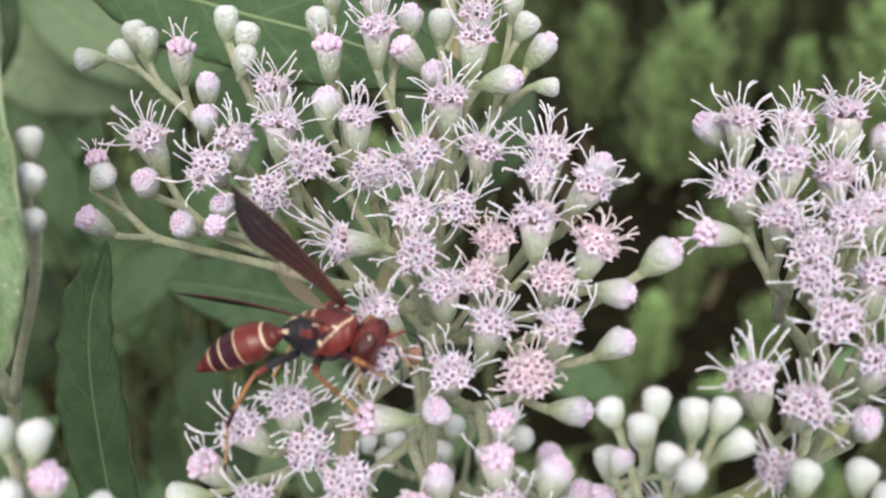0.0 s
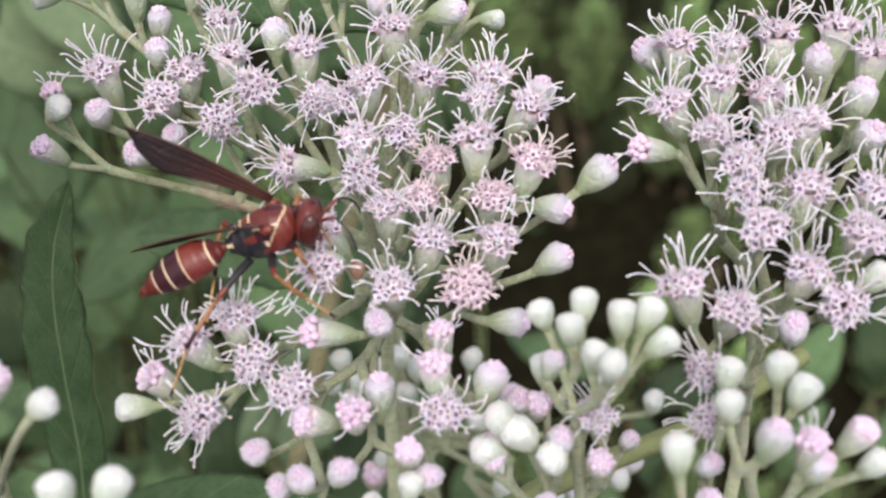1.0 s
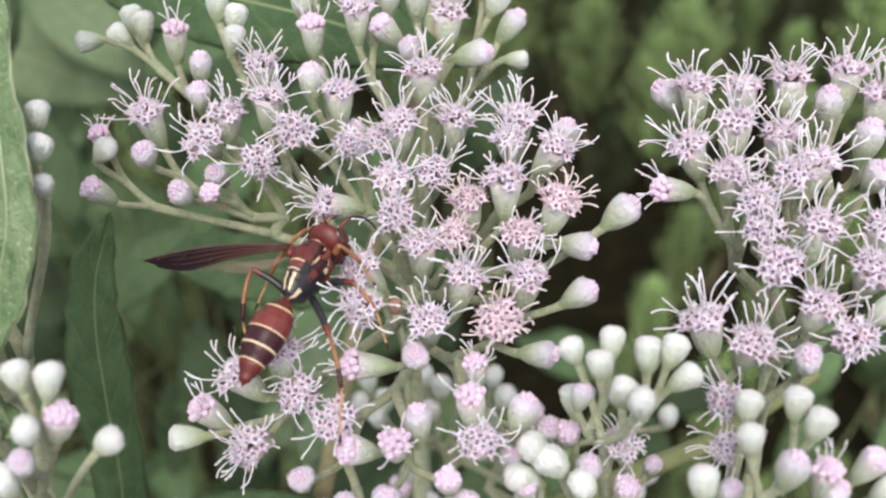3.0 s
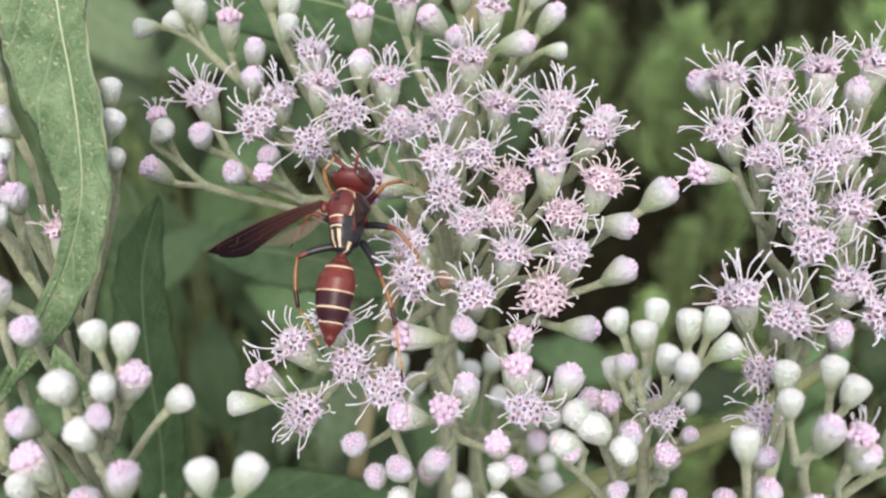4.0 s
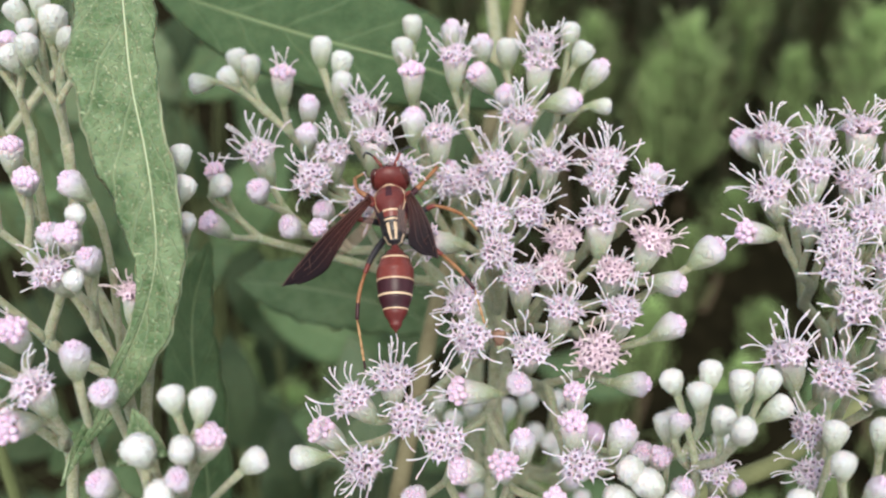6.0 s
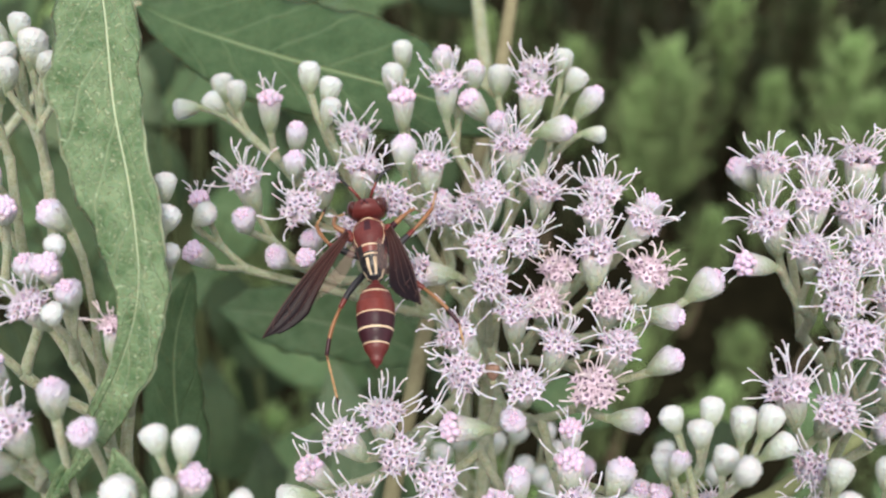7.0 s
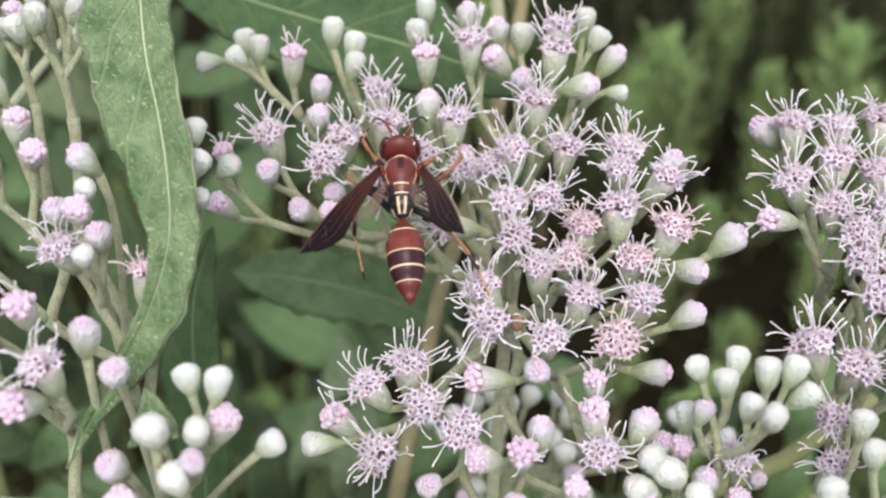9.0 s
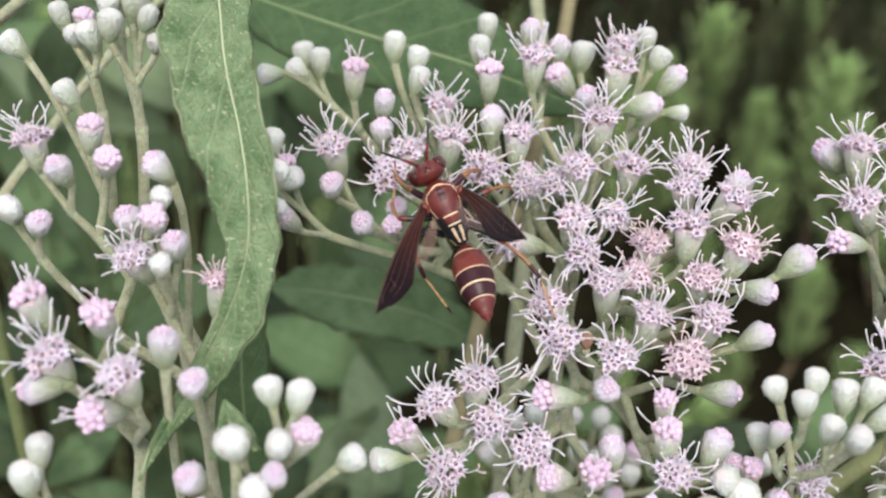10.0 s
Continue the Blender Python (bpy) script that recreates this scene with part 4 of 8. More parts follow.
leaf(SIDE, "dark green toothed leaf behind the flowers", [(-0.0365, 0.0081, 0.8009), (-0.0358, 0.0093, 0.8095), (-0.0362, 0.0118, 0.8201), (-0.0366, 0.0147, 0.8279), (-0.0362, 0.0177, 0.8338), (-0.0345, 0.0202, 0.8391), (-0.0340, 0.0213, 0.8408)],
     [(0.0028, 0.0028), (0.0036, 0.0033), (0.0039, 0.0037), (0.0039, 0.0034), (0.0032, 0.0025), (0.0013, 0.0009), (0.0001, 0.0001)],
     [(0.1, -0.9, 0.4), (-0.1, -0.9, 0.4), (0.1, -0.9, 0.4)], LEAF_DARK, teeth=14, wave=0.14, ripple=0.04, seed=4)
leaf(front, "broad green leaf behind the upper buds", [(-0.0461, 0.0584, 0.8611), (-0.0405, 0.0531, 0.8606), (-0.0309, 0.0484, 0.8593), (-0.0208, 0.0438, 0.8583), (-0.0105, 0.0403, 0.8571), (-0.0004, 0.0382, 0.8545), (0.0086, 0.0381, 0.8510)],
     [(0.0004, 0.0004), (0.0046, 0.0034), (0.0082, 0.0067), (0.0092, 0.0073), (0.0079, 0.0065), (0.0043, 0.0036), (0.0001, 0.0001)],
     [(0.1, -0.6, 0.75), (0, -0.6, 0.8), (0, -0.7, 0.7)], LEAF_DARK, teeth=18, wave=0.06, seed=5)
leaf(MAIN, "green leaf in shade below the flowers", [(-0.0033, 0.0434, 0.8081), (-0.0104, 0.0428, 0.8130), (-0.0172, 0.0423, 0.8160), (-0.0248, 0.0433, 0.8171), (-0.0321, 0.0467, 0.8157), (-0.0381, 0.0506, 0.8133)],
     [(0.0009, 0.0009), (0.0039, 0.0039), (0.0051, 0.0051), (0.0053, 0.0047), (0.0035, 0.0035), (0.0001, 0.0001)],
     [(0, -0.7, 0.7), (0, -0.75, 0.65)], LEAF_MID, teeth=16, wave=0.13, ripple=0.05, fold=0.12, seed=6)
leaf(SIDE, "dark green toothed leaf below the buds", [(-0.0352, 0.0141, 0.7956), (-0.0273, 0.0107, 0.7977), (-0.0192, 0.0082, 0.7992), (-0.0116, 0.0060, 0.7995), (-0.0041, 0.0044, 0.7988), (0.0018, 0.0032, 0.7970)],
     [(0.0004, 0.0004), (0.0038, 0.0034), (0.0052, 0.0052), (0.0053, 0.0052), (0.0044, 0.0040), (0.0001, 0.0001)],
     [(0, -0.65, 0.75), (0, -0.7, 0.7)], LEAF_DARK, teeth=14, wave=0.06, seed=7)
leaf(SIDE, "small pale bract at a fork of the buds", [(-0.0305, -0.0249, 0.8492), (-0.0310, -0.0232, 0.8508), (-0.0317, -0.0217, 0.8524)],
     [(0.0022, 0.0022), (0.0012, 0.0014), (0.0001, 0.0001)],
     [(0.2, -0.8, 0.5), (0.1, -0.8, 0.5)], LEAF, wave=0.1, fold=0.2, seed=31, rows=20, cols=6)
leaf(SIDE, "small pale curled bract at a fork of the buds", [(-0.0232, -0.0377, 0.8456), (-0.0217, -0.0371, 0.8455), (-0.0204, -0.0363, 0.8458), (-0.0203, -0.0350, 0.8463)],
     [(0.0004, 0.0004), (0.0006, 0.0006), (0.0005, 0.0005), (0.0001, 0.0001)],
     [(0.5, -0.6, 0.5), (-0.3, -0.7, 0.6)], LEAF, wave=0.1, fold=0.3, seed=32, rows=20, cols=6)
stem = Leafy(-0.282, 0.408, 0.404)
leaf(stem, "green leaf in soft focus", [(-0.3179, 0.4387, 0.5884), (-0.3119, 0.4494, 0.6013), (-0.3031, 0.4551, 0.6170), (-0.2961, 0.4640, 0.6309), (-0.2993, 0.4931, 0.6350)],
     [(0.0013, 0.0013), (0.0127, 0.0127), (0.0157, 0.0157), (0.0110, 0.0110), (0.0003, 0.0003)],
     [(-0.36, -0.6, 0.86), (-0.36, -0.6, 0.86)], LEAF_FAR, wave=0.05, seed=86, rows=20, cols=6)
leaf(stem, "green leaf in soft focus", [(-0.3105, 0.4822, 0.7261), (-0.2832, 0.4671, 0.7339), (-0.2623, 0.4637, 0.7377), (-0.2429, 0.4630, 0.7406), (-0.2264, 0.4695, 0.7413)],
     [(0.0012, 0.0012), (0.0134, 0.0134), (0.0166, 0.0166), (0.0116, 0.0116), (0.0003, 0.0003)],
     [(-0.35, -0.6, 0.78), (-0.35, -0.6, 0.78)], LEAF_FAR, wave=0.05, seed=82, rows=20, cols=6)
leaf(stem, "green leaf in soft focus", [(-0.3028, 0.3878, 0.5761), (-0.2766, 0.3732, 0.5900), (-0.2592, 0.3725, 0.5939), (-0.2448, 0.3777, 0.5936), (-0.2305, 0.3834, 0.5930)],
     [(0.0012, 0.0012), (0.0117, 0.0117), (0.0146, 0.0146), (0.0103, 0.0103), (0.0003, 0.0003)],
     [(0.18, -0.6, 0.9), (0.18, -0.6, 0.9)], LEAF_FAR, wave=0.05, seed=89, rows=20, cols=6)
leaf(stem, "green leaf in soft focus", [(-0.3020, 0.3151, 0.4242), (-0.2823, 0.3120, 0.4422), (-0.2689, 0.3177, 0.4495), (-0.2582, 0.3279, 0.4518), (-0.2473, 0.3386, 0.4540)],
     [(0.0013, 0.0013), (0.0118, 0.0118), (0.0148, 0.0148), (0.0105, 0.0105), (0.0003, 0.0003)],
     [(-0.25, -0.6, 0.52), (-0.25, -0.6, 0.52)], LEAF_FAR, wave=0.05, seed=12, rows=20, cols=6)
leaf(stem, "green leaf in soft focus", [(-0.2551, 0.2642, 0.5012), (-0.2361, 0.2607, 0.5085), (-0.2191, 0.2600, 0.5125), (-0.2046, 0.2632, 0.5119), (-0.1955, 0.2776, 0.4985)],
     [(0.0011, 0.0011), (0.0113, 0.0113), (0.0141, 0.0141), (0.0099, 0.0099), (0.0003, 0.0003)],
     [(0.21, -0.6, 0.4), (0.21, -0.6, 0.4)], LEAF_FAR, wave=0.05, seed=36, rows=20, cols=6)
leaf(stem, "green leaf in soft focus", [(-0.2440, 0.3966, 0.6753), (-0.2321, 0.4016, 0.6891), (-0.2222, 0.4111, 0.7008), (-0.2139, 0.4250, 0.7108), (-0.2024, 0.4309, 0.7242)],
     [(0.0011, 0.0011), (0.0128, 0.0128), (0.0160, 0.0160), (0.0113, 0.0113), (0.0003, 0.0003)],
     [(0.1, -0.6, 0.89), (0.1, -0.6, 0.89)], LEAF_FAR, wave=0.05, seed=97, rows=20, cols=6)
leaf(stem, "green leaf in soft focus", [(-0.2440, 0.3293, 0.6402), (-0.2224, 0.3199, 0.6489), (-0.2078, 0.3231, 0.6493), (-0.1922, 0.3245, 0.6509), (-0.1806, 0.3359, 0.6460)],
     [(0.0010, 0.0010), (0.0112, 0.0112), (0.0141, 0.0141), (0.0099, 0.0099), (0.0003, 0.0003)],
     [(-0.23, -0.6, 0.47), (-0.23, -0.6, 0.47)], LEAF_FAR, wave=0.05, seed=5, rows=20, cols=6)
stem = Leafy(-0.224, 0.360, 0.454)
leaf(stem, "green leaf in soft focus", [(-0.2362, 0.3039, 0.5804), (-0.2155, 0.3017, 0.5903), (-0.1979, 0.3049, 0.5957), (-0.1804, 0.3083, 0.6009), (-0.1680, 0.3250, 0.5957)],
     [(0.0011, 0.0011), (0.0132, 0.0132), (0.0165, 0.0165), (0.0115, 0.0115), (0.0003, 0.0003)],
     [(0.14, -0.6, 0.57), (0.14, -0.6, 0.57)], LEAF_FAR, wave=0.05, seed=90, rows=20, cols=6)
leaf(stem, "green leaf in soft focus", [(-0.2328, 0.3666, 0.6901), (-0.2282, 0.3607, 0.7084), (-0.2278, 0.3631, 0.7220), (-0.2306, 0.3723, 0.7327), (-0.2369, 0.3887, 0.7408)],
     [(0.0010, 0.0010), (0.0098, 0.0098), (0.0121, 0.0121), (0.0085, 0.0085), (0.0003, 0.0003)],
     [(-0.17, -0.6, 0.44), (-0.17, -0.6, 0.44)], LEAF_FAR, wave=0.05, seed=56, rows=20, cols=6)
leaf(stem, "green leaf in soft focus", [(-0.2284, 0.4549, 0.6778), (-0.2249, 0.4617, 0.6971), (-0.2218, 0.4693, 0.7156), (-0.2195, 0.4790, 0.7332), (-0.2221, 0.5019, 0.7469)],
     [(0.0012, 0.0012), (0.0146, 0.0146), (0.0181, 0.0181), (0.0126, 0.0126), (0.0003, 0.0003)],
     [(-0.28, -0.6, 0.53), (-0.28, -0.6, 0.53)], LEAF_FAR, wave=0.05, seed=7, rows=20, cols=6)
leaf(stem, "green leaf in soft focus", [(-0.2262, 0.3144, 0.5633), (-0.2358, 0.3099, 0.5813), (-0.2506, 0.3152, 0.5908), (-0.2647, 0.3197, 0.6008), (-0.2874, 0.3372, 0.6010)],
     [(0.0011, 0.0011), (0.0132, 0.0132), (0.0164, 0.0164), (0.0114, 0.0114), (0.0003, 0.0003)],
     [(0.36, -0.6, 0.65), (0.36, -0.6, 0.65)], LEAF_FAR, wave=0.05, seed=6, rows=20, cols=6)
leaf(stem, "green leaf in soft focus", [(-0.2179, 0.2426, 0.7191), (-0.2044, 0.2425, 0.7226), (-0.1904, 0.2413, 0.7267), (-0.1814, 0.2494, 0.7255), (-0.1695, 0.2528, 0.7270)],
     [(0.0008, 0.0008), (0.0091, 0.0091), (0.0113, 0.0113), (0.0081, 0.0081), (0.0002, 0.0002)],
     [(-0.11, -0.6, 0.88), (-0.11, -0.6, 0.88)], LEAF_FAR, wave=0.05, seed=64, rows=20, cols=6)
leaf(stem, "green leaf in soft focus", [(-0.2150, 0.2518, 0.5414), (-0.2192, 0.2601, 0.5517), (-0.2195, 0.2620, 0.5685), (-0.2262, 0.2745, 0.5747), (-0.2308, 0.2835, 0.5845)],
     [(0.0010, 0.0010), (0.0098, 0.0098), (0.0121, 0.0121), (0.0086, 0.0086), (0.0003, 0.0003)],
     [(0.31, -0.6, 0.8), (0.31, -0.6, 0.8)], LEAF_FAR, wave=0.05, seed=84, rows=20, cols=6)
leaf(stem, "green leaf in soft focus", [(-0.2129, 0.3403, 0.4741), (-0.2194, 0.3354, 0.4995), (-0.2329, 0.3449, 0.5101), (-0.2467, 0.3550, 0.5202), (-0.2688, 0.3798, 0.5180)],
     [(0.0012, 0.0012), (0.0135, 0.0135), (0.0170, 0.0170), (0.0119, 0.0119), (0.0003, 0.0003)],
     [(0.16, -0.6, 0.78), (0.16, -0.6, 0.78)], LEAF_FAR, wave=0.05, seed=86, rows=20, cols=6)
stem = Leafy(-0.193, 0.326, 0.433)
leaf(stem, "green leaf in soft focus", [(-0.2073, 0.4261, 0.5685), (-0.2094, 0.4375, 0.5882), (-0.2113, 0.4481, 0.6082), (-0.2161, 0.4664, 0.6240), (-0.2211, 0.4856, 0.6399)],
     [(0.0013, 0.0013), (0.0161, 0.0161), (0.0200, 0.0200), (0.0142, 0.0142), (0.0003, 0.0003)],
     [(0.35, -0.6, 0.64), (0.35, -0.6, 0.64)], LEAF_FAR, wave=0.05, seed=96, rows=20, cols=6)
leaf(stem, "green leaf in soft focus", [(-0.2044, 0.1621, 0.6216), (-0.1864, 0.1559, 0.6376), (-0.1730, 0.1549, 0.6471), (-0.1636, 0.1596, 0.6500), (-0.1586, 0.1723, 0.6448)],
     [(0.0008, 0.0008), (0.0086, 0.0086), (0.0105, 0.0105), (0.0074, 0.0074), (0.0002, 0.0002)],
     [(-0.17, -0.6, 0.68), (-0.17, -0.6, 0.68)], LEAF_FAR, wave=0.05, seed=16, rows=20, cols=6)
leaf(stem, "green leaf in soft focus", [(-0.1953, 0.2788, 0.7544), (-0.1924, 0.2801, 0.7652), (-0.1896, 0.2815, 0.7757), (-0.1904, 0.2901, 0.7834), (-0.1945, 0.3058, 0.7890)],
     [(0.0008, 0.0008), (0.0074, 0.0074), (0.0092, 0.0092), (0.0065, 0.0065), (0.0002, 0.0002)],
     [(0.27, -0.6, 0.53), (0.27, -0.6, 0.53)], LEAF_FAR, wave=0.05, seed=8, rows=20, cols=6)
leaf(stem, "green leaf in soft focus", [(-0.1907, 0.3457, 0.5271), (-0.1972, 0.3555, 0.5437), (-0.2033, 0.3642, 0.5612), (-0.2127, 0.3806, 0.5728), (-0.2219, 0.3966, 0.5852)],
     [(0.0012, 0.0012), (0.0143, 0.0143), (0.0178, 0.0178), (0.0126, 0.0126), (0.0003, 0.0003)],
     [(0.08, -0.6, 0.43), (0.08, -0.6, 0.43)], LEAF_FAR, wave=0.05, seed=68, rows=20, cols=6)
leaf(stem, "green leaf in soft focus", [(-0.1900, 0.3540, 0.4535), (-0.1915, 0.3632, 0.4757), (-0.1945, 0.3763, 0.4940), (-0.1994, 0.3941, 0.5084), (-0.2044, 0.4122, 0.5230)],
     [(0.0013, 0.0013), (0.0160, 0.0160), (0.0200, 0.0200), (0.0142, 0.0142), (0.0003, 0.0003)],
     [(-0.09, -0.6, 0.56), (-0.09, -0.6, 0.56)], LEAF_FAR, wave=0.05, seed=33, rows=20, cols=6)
leaf(stem, "green leaf in soft focus", [(-0.1861, 0.3320, 0.6606), (-0.1873, 0.3425, 0.6741), (-0.1876, 0.3506, 0.6889), (-0.1874, 0.3575, 0.7041), (-0.1917, 0.3756, 0.7143)],
     [(0.0010, 0.0010), (0.0120, 0.0120), (0.0149, 0.0149), (0.0104, 0.0104), (0.0003, 0.0003)],
     [(0.26, -0.6, 0.66), (0.26, -0.6, 0.66)], LEAF_FAR, wave=0.05, seed=79, rows=20, cols=6)
leaf(stem, "green leaf in soft focus", [(-0.1781, 0.1383, 0.5860), (-0.1749, 0.1373, 0.6042), (-0.1774, 0.1439, 0.6115), (-0.1796, 0.1502, 0.6192), (-0.1814, 0.1560, 0.6276)],
     [(0.0008, 0.0008), (0.0073, 0.0073), (0.0091, 0.0091), (0.0064, 0.0064), (0.0002, 0.0002)],
     [(0.34, -0.6, 0.83), (0.34, -0.6, 0.83)], LEAF_FAR, wave=0.05, seed=83, rows=20, cols=6)
stem = Leafy(-0.166, 0.316, 0.418)
leaf(stem, "green leaf in soft focus", [(-0.1729, 0.1695, 0.5692), (-0.1621, 0.1724, 0.5784), (-0.1504, 0.1732, 0.5900), (-0.1415, 0.1791, 0.5952), (-0.1363, 0.1932, 0.5909)],
     [(0.0008, 0.0008), (0.0090, 0.0090), (0.0111, 0.0111), (0.0078, 0.0078), (0.0002, 0.0002)],
     [(0.19, -0.6, 0.59), (0.19, -0.6, 0.59)], LEAF_FAR, wave=0.05, seed=72, rows=20, cols=6)
leaf(stem, "green leaf in soft focus", [(-0.1700, 0.4580, 0.6455), (-0.1898, 0.4609, 0.6505), (-0.2092, 0.4626, 0.6559), (-0.2282, 0.4636, 0.6617), (-0.2492, 0.4699, 0.6650)],
     [(0.0013, 0.0013), (0.0147, 0.0147), (0.0183, 0.0183), (0.0128, 0.0128), (0.0003, 0.0003)],
     [(0.24, -0.6, 0.68), (0.24, -0.6, 0.68)], LEAF_FAR, wave=0.05, seed=42, rows=20, cols=6)
leaf(stem, "green leaf in soft focus", [(-0.1697, 0.2449, 0.7278), (-0.1643, 0.2387, 0.7429), (-0.1652, 0.2456, 0.7506), (-0.1682, 0.2571, 0.7563), (-0.1722, 0.2710, 0.7613)],
     [(0.0008, 0.0008), (0.0071, 0.0071), (0.0089, 0.0089), (0.0063, 0.0063), (0.0002, 0.0002)],
     [(0.26, -0.6, 0.89), (0.26, -0.6, 0.89)], LEAF_FAR, wave=0.05, seed=35, rows=20, cols=6)
leaf(stem, "green leaf in soft focus", [(-0.1667, 0.2505, 0.7045), (-0.1573, 0.2569, 0.7061), (-0.1436, 0.2530, 0.7139), (-0.1318, 0.2535, 0.7190), (-0.1251, 0.2690, 0.7155)],
     [(0.0008, 0.0008), (0.0086, 0.0086), (0.0105, 0.0105), (0.0073, 0.0073), (0.0002, 0.0002)],
     [(-0.33, -0.6, 0.86), (-0.33, -0.6, 0.86)], LEAF_FAR, wave=0.05, seed=43, rows=20, cols=6)
leaf(stem, "green leaf in soft focus", [(-0.1652, 0.4116, 0.6684), (-0.1461, 0.3973, 0.6823), (-0.1327, 0.4011, 0.6873), (-0.1201, 0.4088, 0.6905), (-0.1080, 0.4202, 0.6922)],
     [(0.0011, 0.0011), (0.0105, 0.0105), (0.0132, 0.0132), (0.0093, 0.0093), (0.0003, 0.0003)],
     [(-0.22, -0.6, 0.86), (-0.22, -0.6, 0.86)], LEAF_FAR, wave=0.05, seed=12, rows=20, cols=6)
leaf(stem, "green leaf in soft focus", [(-0.1644, 0.2833, 0.4382), (-0.1765, 0.2832, 0.4581), (-0.1920, 0.2909, 0.4679), (-0.2075, 0.2987, 0.4778), (-0.2264, 0.3127, 0.4809)],
     [(0.0012, 0.0012), (0.0140, 0.0140), (0.0175, 0.0175), (0.0122, 0.0122), (0.0003, 0.0003)],
     [(0.03, -0.6, 0.82), (0.03, -0.6, 0.82)], LEAF_FAR, wave=0.05, seed=42, rows=20, cols=6)
leaf(stem, "green leaf in soft focus", [(-0.1527, 0.1475, 0.6857), (-0.1419, 0.1420, 0.7024), (-0.1367, 0.1456, 0.7100), (-0.1356, 0.1570, 0.7109), (-0.1359, 0.1719, 0.7096)],
     [(0.0007, 0.0007), (0.0066, 0.0066), (0.0083, 0.0083), (0.0060, 0.0060), (0.0002, 0.0002)],
     [(0.23, -0.6, 0.47), (0.23, -0.6, 0.47)], LEAF_FAR, wave=0.05, seed=78, rows=20, cols=6)
stem = Leafy(-0.146, 0.325, 0.428)
leaf(stem, "green leaf in soft focus", [(-0.1500, 0.4031, 0.7118), (-0.1568, 0.3984, 0.7276), (-0.1663, 0.4030, 0.7394), (-0.1755, 0.4074, 0.7510), (-0.1908, 0.4291, 0.7572)],
     [(0.0011, 0.0011), (0.0117, 0.0117), (0.0146, 0.0146), (0.0101, 0.0101), (0.0003, 0.0003)],
     [(-0.08, -0.6, 0.85), (-0.08, -0.6, 0.85)], LEAF_FAR, wave=0.05, seed=80, rows=20, cols=6)
leaf(stem, "green leaf with light in its colour, soft focus", [(-0.1485, 0.2328, 0.7706), (-0.1258, 0.2091, 0.7759), (-0.1129, 0.2071, 0.7716), (-0.1018, 0.2107, 0.7646), (-0.0872, 0.2039, 0.7626)],
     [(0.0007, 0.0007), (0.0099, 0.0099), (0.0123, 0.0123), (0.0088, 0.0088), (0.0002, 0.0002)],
     [(-0.35, -0.6, 0.52), (-0.35, -0.6, 0.52)], LEAF_LIT, wave=0.05, seed=11, rows=20, cols=6)
leaf(stem, "green leaf in soft focus", [(-0.1471, 0.3006, 0.4481), (-0.1403, 0.2954, 0.4780), (-0.1380, 0.3027, 0.4925), (-0.1363, 0.3118, 0.5050), (-0.1373, 0.3297, 0.5091)],
     [(0.0012, 0.0012), (0.0111, 0.0111), (0.0138, 0.0138), (0.0097, 0.0097), (0.0003, 0.0003)],
     [(-0.29, -0.6, 0.88), (-0.29, -0.6, 0.88)], LEAF_FAR, wave=0.05, seed=8, rows=20, cols=6)
leaf(stem, "green leaf in soft focus", [(-0.1458, 0.2131, 0.6193), (-0.1527, 0.2020, 0.6306), (-0.1629, 0.1986, 0.6342), (-0.1745, 0.1982, 0.6348), (-0.1953, 0.2126, 0.6209)],
     [(0.0009, 0.0009), (0.0086, 0.0086), (0.0106, 0.0106), (0.0074, 0.0074), (0.0002, 0.0002)],
     [(-0.35, -0.6, 0.84), (-0.35, -0.6, 0.84)], LEAF_FAR, wave=0.05, seed=74, rows=20, cols=6)
leaf(stem, "green leaf in soft focus", [(-0.1447, 0.2494, 0.6791), (-0.1378, 0.2512, 0.6929), (-0.1315, 0.2542, 0.7055), (-0.1275, 0.2634, 0.7143), (-0.1250, 0.2778, 0.7204)],
     [(0.0009, 0.0009), (0.0093, 0.0093), (0.0116, 0.0116), (0.0081, 0.0081), (0.0002, 0.0002)],
     [(-0.17, -0.6, 0.42), (-0.17, -0.6, 0.42)], LEAF_FAR, wave=0.05, seed=47, rows=20, cols=6)
leaf(stem, "green leaf in soft focus", [(-0.1435, 0.4402, 0.5584), (-0.1619, 0.4292, 0.5709), (-0.1837, 0.4316, 0.5742), (-0.2068, 0.4377, 0.5752), (-0.2348, 0.4548, 0.5692)],
     [(0.0013, 0.0013), (0.0157, 0.0157), (0.0196, 0.0196), (0.0138, 0.0138), (0.0003, 0.0003)],
     [(-0.01, -0.6, 0.77), (-0.01, -0.6, 0.77)], LEAF_FAR, wave=0.05, seed=12, rows=20, cols=6)
leaf(stem, "green leaf in soft focus", [(-0.1401, 0.1935, 0.5620), (-0.1220, 0.1794, 0.5826), (-0.1111, 0.1811, 0.5835), (-0.1006, 0.1838, 0.5831), (-0.0915, 0.1920, 0.5759)],
     [(0.0009, 0.0009), (0.0080, 0.0080), (0.0100, 0.0100), (0.0070, 0.0070), (0.0002, 0.0002)],
     [(0.35, -0.6, 0.78), (0.35, -0.6, 0.78)], LEAF_FAR, wave=0.05, seed=54, rows=20, cols=6)
stem = Leafy(-0.132, 0.331, 0.498)
